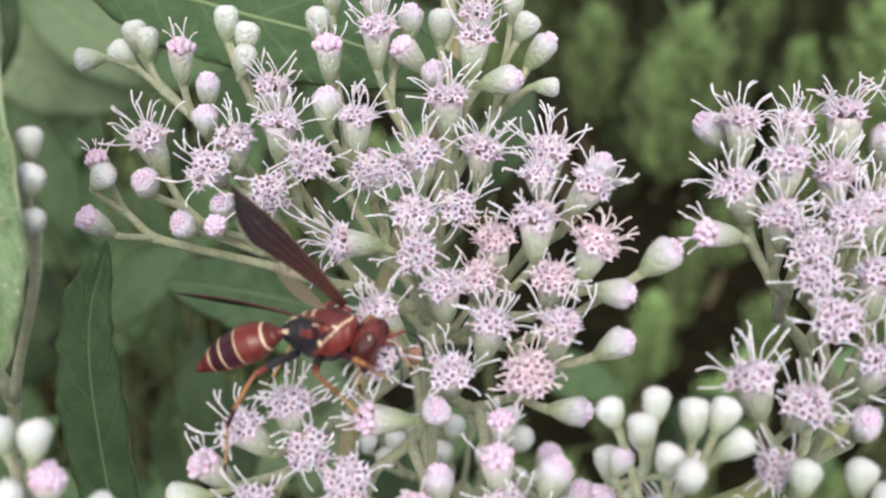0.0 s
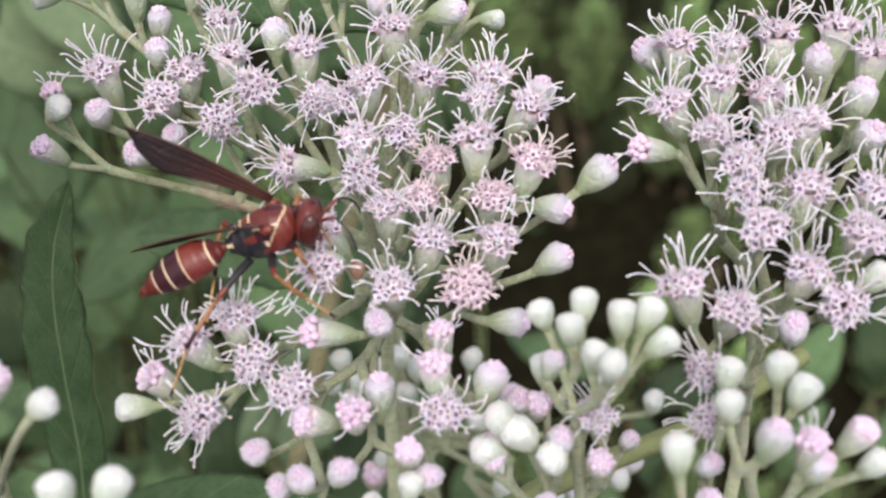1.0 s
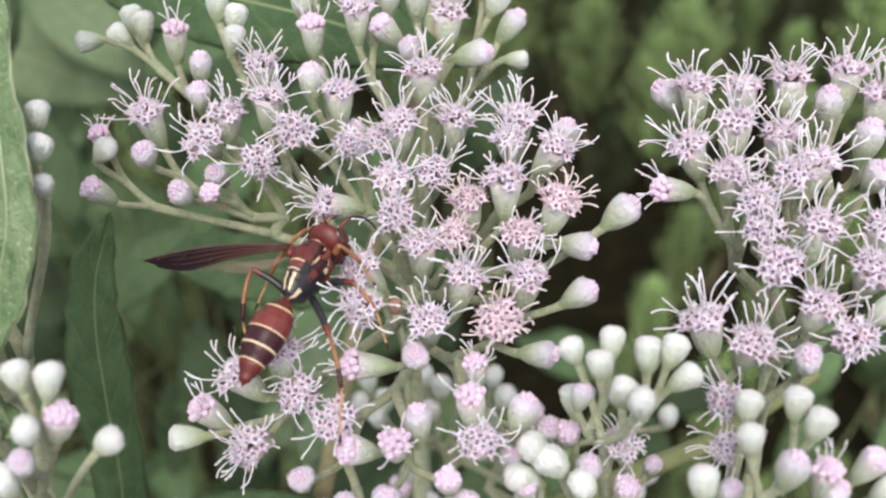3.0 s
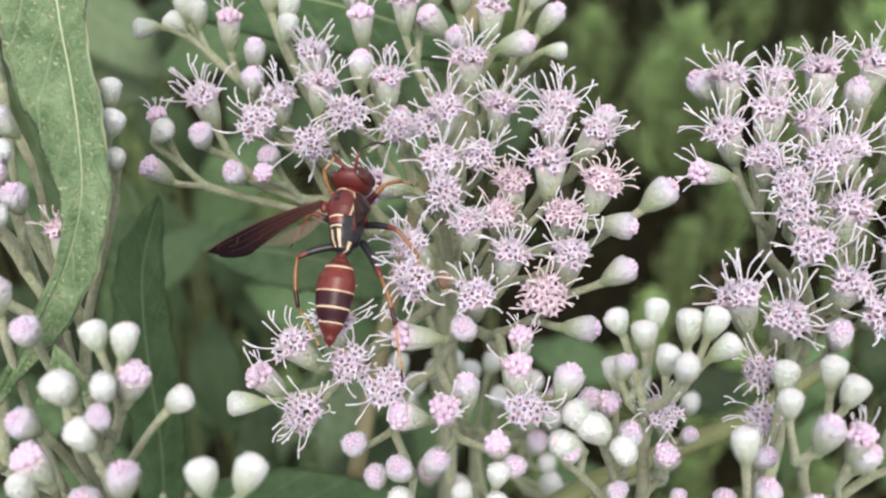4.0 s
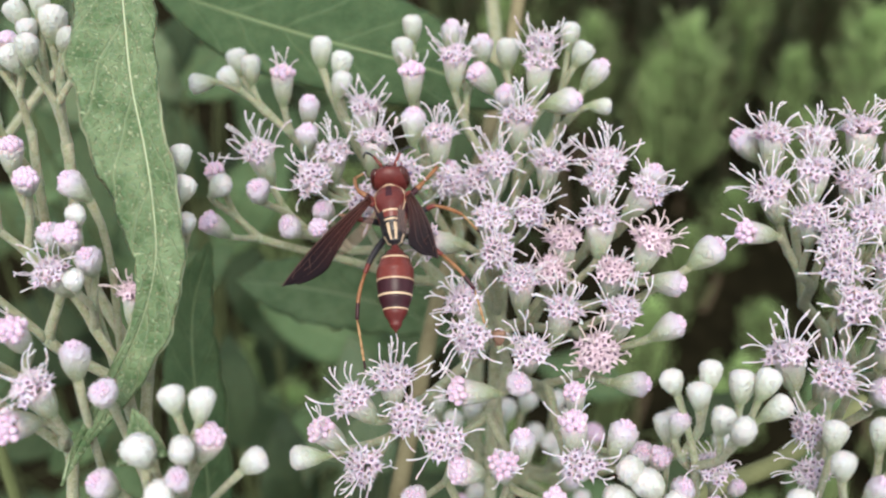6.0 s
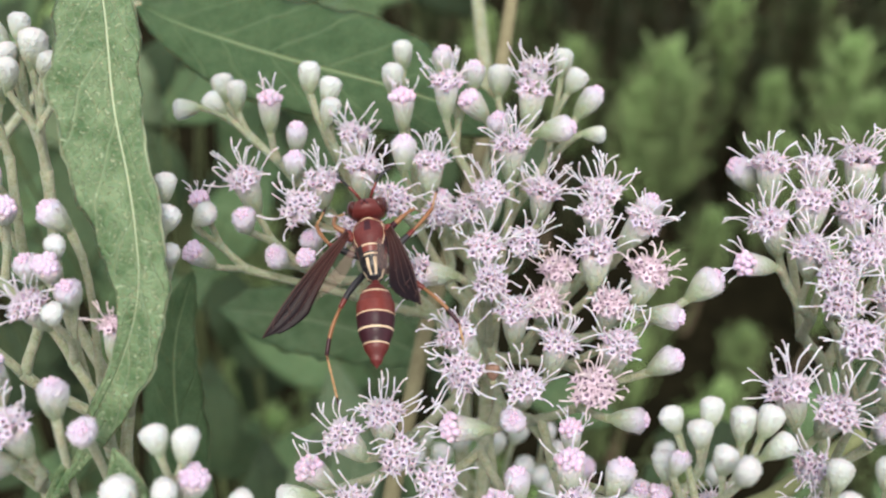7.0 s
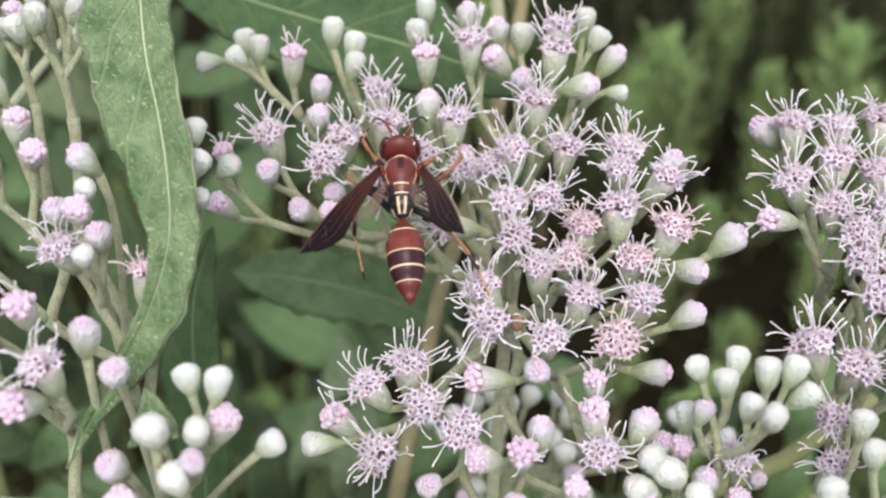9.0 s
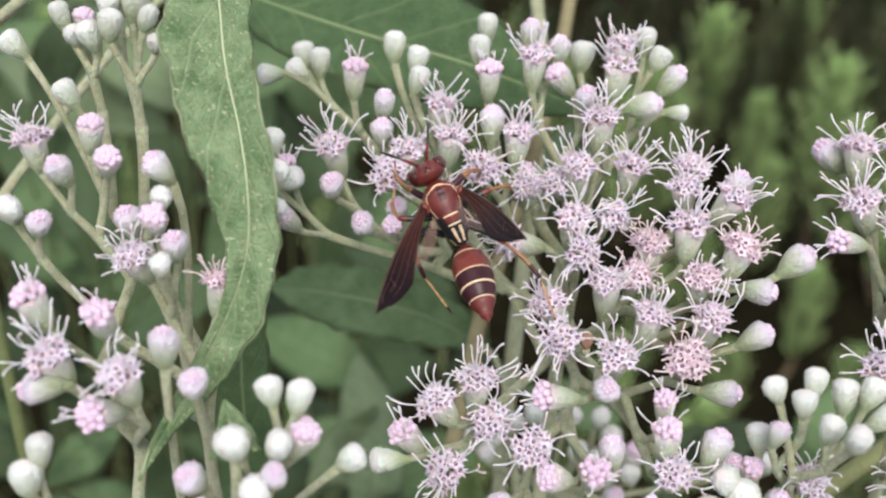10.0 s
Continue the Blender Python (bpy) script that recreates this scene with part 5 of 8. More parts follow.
leaf(stem, "green leaf in soft focus", [(-0.1369, 0.4625, 0.5847), (-0.1194, 0.4590, 0.5999), (-0.1039, 0.4635, 0.6102), (-0.0896, 0.4769, 0.6157), (-0.0745, 0.4860, 0.6237)],
     [(0.0013, 0.0013), (0.0134, 0.0134), (0.0167, 0.0167), (0.0118, 0.0118), (0.0003, 0.0003)],
     [(0.17, -0.6, 0.74), (0.17, -0.6, 0.74)], LEAF_FAR, wave=0.05, seed=3, rows=20, cols=6)
leaf(stem, "green leaf in soft focus", [(-0.1354, 0.3397, 0.5402), (-0.1404, 0.3377, 0.5652), (-0.1476, 0.3431, 0.5832), (-0.1557, 0.3519, 0.5983), (-0.1712, 0.3819, 0.5989)],
     [(0.0012, 0.0012), (0.0138, 0.0138), (0.0170, 0.0170), (0.0119, 0.0119), (0.0003, 0.0003)],
     [(0.31, -0.6, 0.69), (0.31, -0.6, 0.69)], LEAF_FAR, wave=0.05, seed=82, rows=20, cols=6)
leaf(stem, "green leaf in soft focus", [(-0.1338, 0.1720, 0.7368), (-0.1443, 0.1721, 0.7367), (-0.1519, 0.1673, 0.7399), (-0.1643, 0.1710, 0.7374), (-0.1832, 0.1843, 0.7281)],
     [(0.0007, 0.0007), (0.0074, 0.0074), (0.0091, 0.0091), (0.0064, 0.0064), (0.0002, 0.0002)],
     [(-0.11, -0.6, 0.79), (-0.11, -0.6, 0.79)], LEAF_FAR, wave=0.05, seed=14, rows=20, cols=6)
leaf(stem, "green leaf in soft focus", [(-0.1311, 0.3161, 0.7271), (-0.1419, 0.3093, 0.7352), (-0.1539, 0.3074, 0.7409), (-0.1668, 0.3086, 0.7452), (-0.1881, 0.3294, 0.7412)],
     [(0.0009, 0.0009), (0.0102, 0.0102), (0.0126, 0.0126), (0.0088, 0.0088), (0.0002, 0.0002)],
     [(-0.12, -0.6, 0.48), (-0.12, -0.6, 0.48)], LEAF_FAR, wave=0.05, seed=32, rows=20, cols=6)
leaf(stem, "green leaf in soft focus", [(-0.1311, 0.2427, 0.6263), (-0.1250, 0.2461, 0.6431), (-0.1192, 0.2500, 0.6589), (-0.1143, 0.2559, 0.6728), (-0.1165, 0.2863, 0.6704)],
     [(0.0009, 0.0009), (0.0110, 0.0110), (0.0135, 0.0135), (0.0094, 0.0094), (0.0002, 0.0002)],
     [(0.26, -0.6, 0.41), (0.26, -0.6, 0.41)], LEAF_FAR, wave=0.05, seed=23, rows=20, cols=6)
leaf(stem, "green leaf in soft focus", [(-0.1288, 0.2789, 0.5184), (-0.1250, 0.2867, 0.5332), (-0.1200, 0.2904, 0.5517), (-0.1161, 0.2972, 0.5669), (-0.1154, 0.3161, 0.5715)],
     [(0.0011, 0.0011), (0.0117, 0.0117), (0.0144, 0.0144), (0.0100, 0.0100), (0.0003, 0.0003)],
     [(0.39, -0.6, 0.6), (0.39, -0.6, 0.6)], LEAF_FAR, wave=0.05, seed=85, rows=20, cols=6)
leaf(stem, "green leaf in soft focus", [(-0.1279, 0.2585, 0.6684), (-0.1403, 0.2625, 0.6708), (-0.1496, 0.2587, 0.6785), (-0.1626, 0.2643, 0.6797), (-0.1799, 0.2786, 0.6753)],
     [(0.0009, 0.0009), (0.0089, 0.0089), (0.0109, 0.0109), (0.0077, 0.0077), (0.0002, 0.0002)],
     [(0.26, -0.6, 0.68), (0.26, -0.6, 0.68)], LEAF_FAR, wave=0.05, seed=41, rows=20, cols=6)
stem = Leafy(-0.122, 0.337, 0.558)
leaf(stem, "green leaf in soft focus", [(-0.1265, 0.3997, 0.7202), (-0.1175, 0.3873, 0.7399), (-0.1131, 0.3935, 0.7521), (-0.1107, 0.4091, 0.7613), (-0.1067, 0.4176, 0.7729)],
     [(0.0011, 0.0011), (0.0103, 0.0103), (0.0128, 0.0128), (0.0091, 0.0091), (0.0003, 0.0003)],
     [(-0.26, -0.6, 0.77), (-0.26, -0.6, 0.77)], LEAF_FAR, wave=0.05, seed=96, rows=20, cols=6)
leaf(stem, "green leaf in soft focus", [(-0.1240, 0.1348, 0.6654), (-0.1160, 0.1419, 0.6611), (-0.1024, 0.1371, 0.6699), (-0.0929, 0.1417, 0.6684), (-0.0862, 0.1562, 0.6565)],
     [(0.0007, 0.0007), (0.0080, 0.0080), (0.0097, 0.0097), (0.0069, 0.0069), (0.0002, 0.0002)],
     [(-0.11, -0.6, 0.87), (-0.11, -0.6, 0.87)], LEAF_FAR, wave=0.05, seed=83, rows=20, cols=6)
leaf(stem, "green leaf in soft focus", [(-0.1228, 0.1938, 0.6730), (-0.1299, 0.1857, 0.6801), (-0.1381, 0.1812, 0.6841), (-0.1478, 0.1802, 0.6851), (-0.1661, 0.1950, 0.6724)],
     [(0.0008, 0.0008), (0.0074, 0.0074), (0.0091, 0.0091), (0.0063, 0.0063), (0.0002, 0.0002)],
     [(-0.33, -0.6, 0.47), (-0.33, -0.6, 0.47)], LEAF_FAR, wave=0.05, seed=95, rows=20, cols=6)
leaf(stem, "green leaf in soft focus", [(-0.1195, 0.3703, 0.5780), (-0.1347, 0.3645, 0.5895), (-0.1522, 0.3683, 0.5938), (-0.1714, 0.3767, 0.5950), (-0.1923, 0.3886, 0.5939)],
     [(0.0012, 0.0012), (0.0129, 0.0129), (0.0162, 0.0162), (0.0115, 0.0115), (0.0003, 0.0003)],
     [(-0.3, -0.6, 0.76), (-0.3, -0.6, 0.76)], LEAF_FAR, wave=0.05, seed=82, rows=20, cols=6)
leaf(stem, "green leaf with light in its colour, soft focus", [(-0.1184, 0.2196, 0.7957), (-0.1073, 0.2115, 0.7904), (-0.0958, 0.2020, 0.7860), (-0.0864, 0.1979, 0.7793), (-0.0810, 0.2073, 0.7659)],
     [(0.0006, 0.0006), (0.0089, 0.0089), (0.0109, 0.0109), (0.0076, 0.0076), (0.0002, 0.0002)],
     [(0.25, -0.6, 0.83), (0.25, -0.6, 0.83)], LEAF_LIT, wave=0.05, seed=89, rows=20, cols=6)
leaf(stem, "green leaf in soft focus", [(-0.1169, 0.4264, 0.6917), (-0.0969, 0.4214, 0.6945), (-0.0769, 0.4129, 0.6988), (-0.0590, 0.4198, 0.6963), (-0.0407, 0.4273, 0.6937)],
     [(0.0011, 0.0011), (0.0133, 0.0133), (0.0164, 0.0164), (0.0116, 0.0116), (0.0003, 0.0003)],
     [(-0.22, -0.6, 0.45), (-0.22, -0.6, 0.45)], LEAF_FAR, wave=0.05, seed=10, rows=20, cols=6)
stem = Leafy(-0.110, 0.260, 0.591)
leaf(stem, "green leaf in soft focus", [(-0.1139, 0.2217, 0.7910), (-0.1066, 0.2269, 0.7942), (-0.0977, 0.2264, 0.7995), (-0.0914, 0.2359, 0.8012), (-0.0845, 0.2440, 0.8036)],
     [(0.0007, 0.0007), (0.0067, 0.0067), (0.0083, 0.0083), (0.0059, 0.0059), (0.0002, 0.0002)],
     [(-0.15, -0.6, 0.74), (-0.15, -0.6, 0.74)], LEAF_FAR, wave=0.05, seed=60, rows=20, cols=6)
leaf(stem, "green leaf in soft focus", [(-0.1138, 0.3395, 0.6488), (-0.1181, 0.3338, 0.6672), (-0.1241, 0.3357, 0.6805), (-0.1327, 0.3475, 0.6882), (-0.1392, 0.3516, 0.7001)],
     [(0.0010, 0.0010), (0.0103, 0.0103), (0.0127, 0.0127), (0.0090, 0.0090), (0.0003, 0.0003)],
     [(0.28, -0.6, 0.7), (0.28, -0.6, 0.7)], LEAF_FAR, wave=0.05, seed=65, rows=20, cols=6)
leaf(stem, "green leaf in soft focus", [(-0.1136, 0.2562, 0.7424), (-0.1067, 0.2560, 0.7516), (-0.1015, 0.2614, 0.7579), (-0.0971, 0.2701, 0.7629), (-0.0931, 0.2818, 0.7669)],
     [(0.0008, 0.0008), (0.0069, 0.0069), (0.0086, 0.0086), (0.0061, 0.0061), (0.0002, 0.0002)],
     [(0.23, -0.6, 0.66), (0.23, -0.6, 0.66)], LEAF_FAR, wave=0.05, seed=27, rows=20, cols=6)
leaf(stem, "green leaf in soft focus", [(-0.1087, 0.1798, 0.7255), (-0.1086, 0.1810, 0.7372), (-0.1111, 0.1883, 0.7446), (-0.1136, 0.1957, 0.7522), (-0.1164, 0.2036, 0.7596)],
     [(0.0007, 0.0007), (0.0073, 0.0073), (0.0092, 0.0092), (0.0065, 0.0065), (0.0002, 0.0002)],
     [(0.13, -0.6, 0.89), (0.13, -0.6, 0.89)], LEAF_FAR, wave=0.05, seed=25, rows=20, cols=6)
leaf(stem, "green leaf in soft focus", [(-0.1067, 0.2153, 0.8064), (-0.1120, 0.2099, 0.8117), (-0.1208, 0.2148, 0.8134), (-0.1284, 0.2166, 0.8162), (-0.1367, 0.2197, 0.8185)],
     [(0.0006, 0.0006), (0.0059, 0.0059), (0.0074, 0.0074), (0.0052, 0.0052), (0.0002, 0.0002)],
     [(0.23, -0.6, 0.51), (0.23, -0.6, 0.51)], LEAF_FAR, wave=0.05, seed=95, rows=20, cols=6)
leaf(stem, "green leaf in soft focus", [(-0.1046, 0.1435, 0.7964), (-0.1024, 0.1473, 0.8019), (-0.0981, 0.1459, 0.8097), (-0.0956, 0.1488, 0.8154), (-0.0966, 0.1615, 0.8172)],
     [(0.0005, 0.0005), (0.0049, 0.0049), (0.0060, 0.0060), (0.0042, 0.0042), (0.0001, 0.0001)],
     [(0.37, -0.6, 0.82), (0.37, -0.6, 0.82)], LEAF_FAR, wave=0.05, seed=39, rows=20, cols=6)
stem = Leafy(-0.091, 0.251, 0.512)
leaf(stem, "green leaf in soft focus", [(-0.0981, 0.2401, 0.7953), (-0.0854, 0.2280, 0.8020), (-0.0759, 0.2276, 0.8044), (-0.0666, 0.2273, 0.8068), (-0.0604, 0.2463, 0.8025)],
     [(0.0007, 0.0007), (0.0066, 0.0066), (0.0082, 0.0082), (0.0057, 0.0057), (0.0002, 0.0002)],
     [(0.31, -0.6, 0.56), (0.31, -0.6, 0.56)], LEAF_FAR, wave=0.05, seed=4, rows=20, cols=6)
leaf(stem, "green leaf in soft focus", [(-0.0974, 0.3362, 0.5317), (-0.0896, 0.3384, 0.5537), (-0.0822, 0.3418, 0.5739), (-0.0761, 0.3521, 0.5882), (-0.0721, 0.3779, 0.5918)],
     [(0.0012, 0.0012), (0.0134, 0.0134), (0.0165, 0.0165), (0.0116, 0.0116), (0.0003, 0.0003)],
     [(-0.05, -0.6, 0.68), (-0.05, -0.6, 0.68)], LEAF_FAR, wave=0.05, seed=33, rows=20, cols=6)
leaf(stem, "green leaf in soft focus", [(-0.0929, 0.2566, 0.7122), (-0.0811, 0.2525, 0.7159), (-0.0704, 0.2528, 0.7170), (-0.0597, 0.2533, 0.7179), (-0.0511, 0.2712, 0.7089)],
     [(0.0008, 0.0008), (0.0076, 0.0076), (0.0095, 0.0095), (0.0066, 0.0066), (0.0002, 0.0002)],
     [(-0.17, -0.6, 0.83), (-0.17, -0.6, 0.83)], LEAF_FAR, wave=0.05, seed=57, rows=20, cols=6)
leaf(stem, "green leaf in soft focus", [(-0.0917, 0.1442, 0.7277), (-0.0826, 0.1430, 0.7365), (-0.0741, 0.1426, 0.7444), (-0.0673, 0.1465, 0.7489), (-0.0614, 0.1538, 0.7511)],
     [(0.0006, 0.0006), (0.0066, 0.0066), (0.0081, 0.0081), (0.0057, 0.0057), (0.0001, 0.0001)],
     [(-0.37, -0.6, 0.53), (-0.37, -0.6, 0.53)], LEAF_FAR, wave=0.05, seed=38, rows=20, cols=6)
leaf(stem, "green leaf in soft focus", [(-0.0914, 0.0784, 0.7402), (-0.0829, 0.0693, 0.7542), (-0.0779, 0.0678, 0.7601), (-0.0763, 0.0755, 0.7574), (-0.0736, 0.0807, 0.7573)],
     [(0.0005, 0.0005), (0.0036, 0.0036), (0.0044, 0.0044), (0.0032, 0.0032), (0.0001, 0.0001)],
     [(0.15, -0.6, 0.58), (0.15, -0.6, 0.58)], LEAF_FAR, wave=0.05, seed=86, rows=20, cols=6)
leaf(stem, "green leaf in soft focus", [(-0.0834, 0.2594, 0.7565), (-0.0683, 0.2441, 0.7695), (-0.0573, 0.2481, 0.7737), (-0.0465, 0.2558, 0.7765), (-0.0356, 0.2656, 0.7786)],
     [(0.0008, 0.0008), (0.0088, 0.0088), (0.0110, 0.0110), (0.0078, 0.0078), (0.0002, 0.0002)],
     [(-0.24, -0.6, 0.86), (-0.24, -0.6, 0.86)], LEAF_FAR, wave=0.05, seed=96, rows=20, cols=6)
leaf(stem, "green leaf in soft focus", [(-0.0806, 0.1938, 0.7753), (-0.0676, 0.1873, 0.7849), (-0.0571, 0.1896, 0.7902), (-0.0476, 0.1967, 0.7935), (-0.0372, 0.1996, 0.7986)],
     [(0.0007, 0.0007), (0.0083, 0.0083), (0.0104, 0.0104), (0.0073, 0.0073), (0.0002, 0.0002)],
     [(-0.35, -0.6, 0.87), (-0.35, -0.6, 0.87)], LEAF_FAR, wave=0.05, seed=62, rows=20, cols=6)
stem = Leafy(-0.077, 0.273, 0.418)
leaf(stem, "green leaf in soft focus", [(-0.0799, 0.2017, 0.7097), (-0.0725, 0.2016, 0.7228), (-0.0653, 0.2009, 0.7359), (-0.0602, 0.2107, 0.7421), (-0.0559, 0.2275, 0.7450)],
     [(0.0007, 0.0007), (0.0086, 0.0086), (0.0105, 0.0105), (0.0074, 0.0074), (0.0002, 0.0002)],
     [(0.01, -0.6, 0.45), (0.01, -0.6, 0.45)], LEAF_FAR, wave=0.05, seed=60, rows=20, cols=6)
leaf(stem, "green leaf in soft focus", [(-0.0764, 0.3091, 0.7496), (-0.0658, 0.3074, 0.7552), (-0.0557, 0.3078, 0.7599), (-0.0457, 0.3073, 0.7648), (-0.0374, 0.3312, 0.7607)],
     [(0.0009, 0.0009), (0.0076, 0.0076), (0.0095, 0.0095), (0.0066, 0.0066), (0.0002, 0.0002)],
     [(-0.14, -0.6, 0.83), (-0.14, -0.6, 0.83)], LEAF_FAR, wave=0.05, seed=53, rows=20, cols=6)
leaf(stem, "green leaf in soft focus", [(-0.0758, 0.1676, 0.5596), (-0.0802, 0.1787, 0.5621), (-0.0818, 0.1792, 0.5787), (-0.0862, 0.1900, 0.5822), (-0.0895, 0.1967, 0.5909)],
     [(0.0009, 0.0009), (0.0082, 0.0082), (0.0100, 0.0100), (0.0071, 0.0071), (0.0002, 0.0002)],
     [(-0.38, -0.6, 0.4), (-0.38, -0.6, 0.4)], LEAF_FAR, wave=0.05, seed=2, rows=20, cols=6)
leaf(stem, "green leaf in soft focus", [(-0.0747, 0.3167, 0.4384), (-0.0922, 0.3189, 0.4417), (-0.1090, 0.3183, 0.4482), (-0.1270, 0.3229, 0.4486), (-0.1483, 0.3369, 0.4385)],
     [(0.0013, 0.0013), (0.0126, 0.0126), (0.0157, 0.0157), (0.0110, 0.0110), (0.0003, 0.0003)],
     [(-0.13, -0.6, 0.56), (-0.13, -0.6, 0.56)], LEAF_FAR, wave=0.05, seed=39, rows=20, cols=6)
stem = Leafy(-0.071, 0.272, 0.378)
leaf(stem, "green leaf in soft focus", [(-0.0743, 0.3254, 0.3977), (-0.0653, 0.3299, 0.4223), (-0.0573, 0.3410, 0.4386), (-0.0498, 0.3568, 0.4499), (-0.0417, 0.3689, 0.4656)],
     [(0.0013, 0.0013), (0.0150, 0.0150), (0.0188, 0.0188), (0.0133, 0.0133), (0.0003, 0.0003)],
     [(-0.04, -0.6, 0.62), (-0.04, -0.6, 0.62)], LEAF_FAR, wave=0.05, seed=12, rows=20, cols=6)
leaf(stem, "green leaf in soft focus", [(-0.0741, 0.2566, 0.7169), (-0.0738, 0.2644, 0.7251), (-0.0728, 0.2680, 0.7356), (-0.0726, 0.2766, 0.7436), (-0.0722, 0.2841, 0.7522)],
     [(0.0008, 0.0008), (0.0078, 0.0078), (0.0097, 0.0097), (0.0068, 0.0068), (0.0002, 0.0002)],
     [(-0.29, -0.6, 0.53), (-0.29, -0.6, 0.53)], LEAF_FAR, wave=0.05, seed=2, rows=20, cols=6)
leaf(stem, "green leaf in soft focus", [(-0.0710, 0.3432, 0.4619), (-0.0845, 0.3490, 0.4750), (-0.0983, 0.3564, 0.4861), (-0.1119, 0.3632, 0.4980), (-0.1294, 0.3856, 0.4958)],
     [(0.0013, 0.0013), (0.0136, 0.0136), (0.0169, 0.0169), (0.0118, 0.0118), (0.0003, 0.0003)],
     [(0.28, -0.6, 0.74), (0.28, -0.6, 0.74)], LEAF_FAR, wave=0.05, seed=44, rows=20, cols=6)
leaf(stem, "green leaf in soft focus", [(-0.0701, 0.1637, 0.6611), (-0.0701, 0.1647, 0.6735), (-0.0707, 0.1674, 0.6838), (-0.0721, 0.1740, 0.6907), (-0.0754, 0.1883, 0.6912)],
     [(0.0007, 0.0007), (0.0068, 0.0068), (0.0084, 0.0084), (0.0059, 0.0059), (0.0002, 0.0002)],
     [(0.17, -0.6, 0.49), (0.17, -0.6, 0.49)], LEAF_FAR, wave=0.05, seed=18, rows=20, cols=6)
leaf(stem, "green leaf in soft focus", [(-0.0697, 0.2367, 0.6437), (-0.0737, 0.2432, 0.6537), (-0.0765, 0.2435, 0.6683), (-0.0809, 0.2519, 0.6766), (-0.0851, 0.2593, 0.6858)],
     [(0.0009, 0.0009), (0.0088, 0.0088), (0.0108, 0.0108), (0.0076, 0.0076), (0.0002, 0.0002)],
     [(0.38, -0.6, 0.45), (0.38, -0.6, 0.45)], LEAF_FAR, wave=0.05, seed=91, rows=20, cols=6)
stem = Leafy(-0.061, 0.320, 0.554)
leaf(stem, "green leaf in soft focus", [(-0.0647, 0.4979, 0.6760), (-0.0777, 0.4906, 0.6954), (-0.0916, 0.4946, 0.7099), (-0.1064, 0.5053, 0.7219), (-0.1226, 0.5231, 0.7318)],
     [(0.0013, 0.0013), (0.0150, 0.0150), (0.0186, 0.0186), (0.0131, 0.0131), (0.0003, 0.0003)],
     [(-0.21, -0.6, 0.81), (-0.21, -0.6, 0.81)], LEAF_FAR, wave=0.05, seed=35, rows=20, cols=6)
leaf(stem, "green leaf in soft focus", [(-0.0640, 0.1853, 0.6445), (-0.0506, 0.1803, 0.6531), (-0.0377, 0.1751, 0.6616), (-0.0260, 0.1803, 0.6601), (-0.0141, 0.1898, 0.6546)],
     [(0.0008, 0.0008), (0.0088, 0.0088), (0.0107, 0.0107), (0.0076, 0.0076), (0.0002, 0.0002)],
     [(-0.23, -0.6, 0.46), (-0.23, -0.6, 0.46)], LEAF_FAR, wave=0.05, seed=98, rows=20, cols=6)
leaf(stem, "green leaf in soft focus", [(-0.0606, 0.3812, 0.5736), (-0.0541, 0.3927, 0.5850), (-0.0468, 0.3942, 0.6031), (-0.0399, 0.4004, 0.6177), (-0.0343, 0.4315, 0.6180)],
     [(0.0012, 0.0012), (0.0122, 0.0122), (0.0151, 0.0151), (0.0105, 0.0105), (0.0003, 0.0003)],
     [(0.15, -0.6, 0.68), (0.15, -0.6, 0.68)], LEAF_FAR, wave=0.05, seed=73, rows=20, cols=6)
leaf(stem, "green leaf in soft focus", [(-0.0578, 0.3836, 0.7103), (-0.0471, 0.3786, 0.7276), (-0.0375, 0.3827, 0.7407), (-0.0280, 0.3882, 0.7531), (-0.0188, 0.3996, 0.7636)],
     [(0.0011, 0.0011), (0.0119, 0.0119), (0.0148, 0.0148), (0.0103, 0.0103), (0.0003, 0.0003)],
     [(0.03, -0.6, 0.69), (0.03, -0.6, 0.69)], LEAF_FAR, wave=0.05, seed=17, rows=20, cols=6)
stem = Leafy(-0.052, 0.299, 0.420)
leaf(stem, "green leaf in soft focus", [(-0.0559, 0.2026, 0.6307), (-0.0654, 0.2011, 0.6341), (-0.0738, 0.1957, 0.6411), (-0.0844, 0.2003, 0.6385), (-0.0948, 0.2030, 0.6377)],
     [(0.0008, 0.0008), (0.0070, 0.0070), (0.0086, 0.0086), (0.0061, 0.0061), (0.0002, 0.0002)],
     [(-0.28, -0.6, 0.6), (-0.28, -0.6, 0.6)], LEAF_FAR, wave=0.05, seed=25, rows=20, cols=6)
leaf(stem, "green leaf in soft focus", [(-0.0558, 0.2331, 0.7186), (-0.0488, 0.2302, 0.7318), (-0.0433, 0.2379, 0.7385), (-0.0376, 0.2451, 0.7457), (-0.0319, 0.2517, 0.7532)],
     [(0.0008, 0.0008), (0.0079, 0.0079), (0.0100, 0.0100), (0.0070, 0.0070), (0.0002, 0.0002)],
     [(-0.28, -0.6, 0.75), (-0.28, -0.6, 0.75)], LEAF_FAR, wave=0.05, seed=85, rows=20, cols=6)
leaf(stem, "green leaf in soft focus", [(-0.0543, 0.3118, 0.4402), (-0.0378, 0.3205, 0.4486), (-0.0209, 0.3216, 0.4656), (-0.0043, 0.3346, 0.4695), (0.0121, 0.3352, 0.4866)],
     [(0.0012, 0.0012), (0.0148, 0.0148), (0.0182, 0.0182), (0.0130, 0.0130), (0.0003, 0.0003)],
     [(-0.3, -0.6, 0.68), (-0.3, -0.6, 0.68)], LEAF_FAR, wave=0.05, seed=26, rows=20, cols=6)
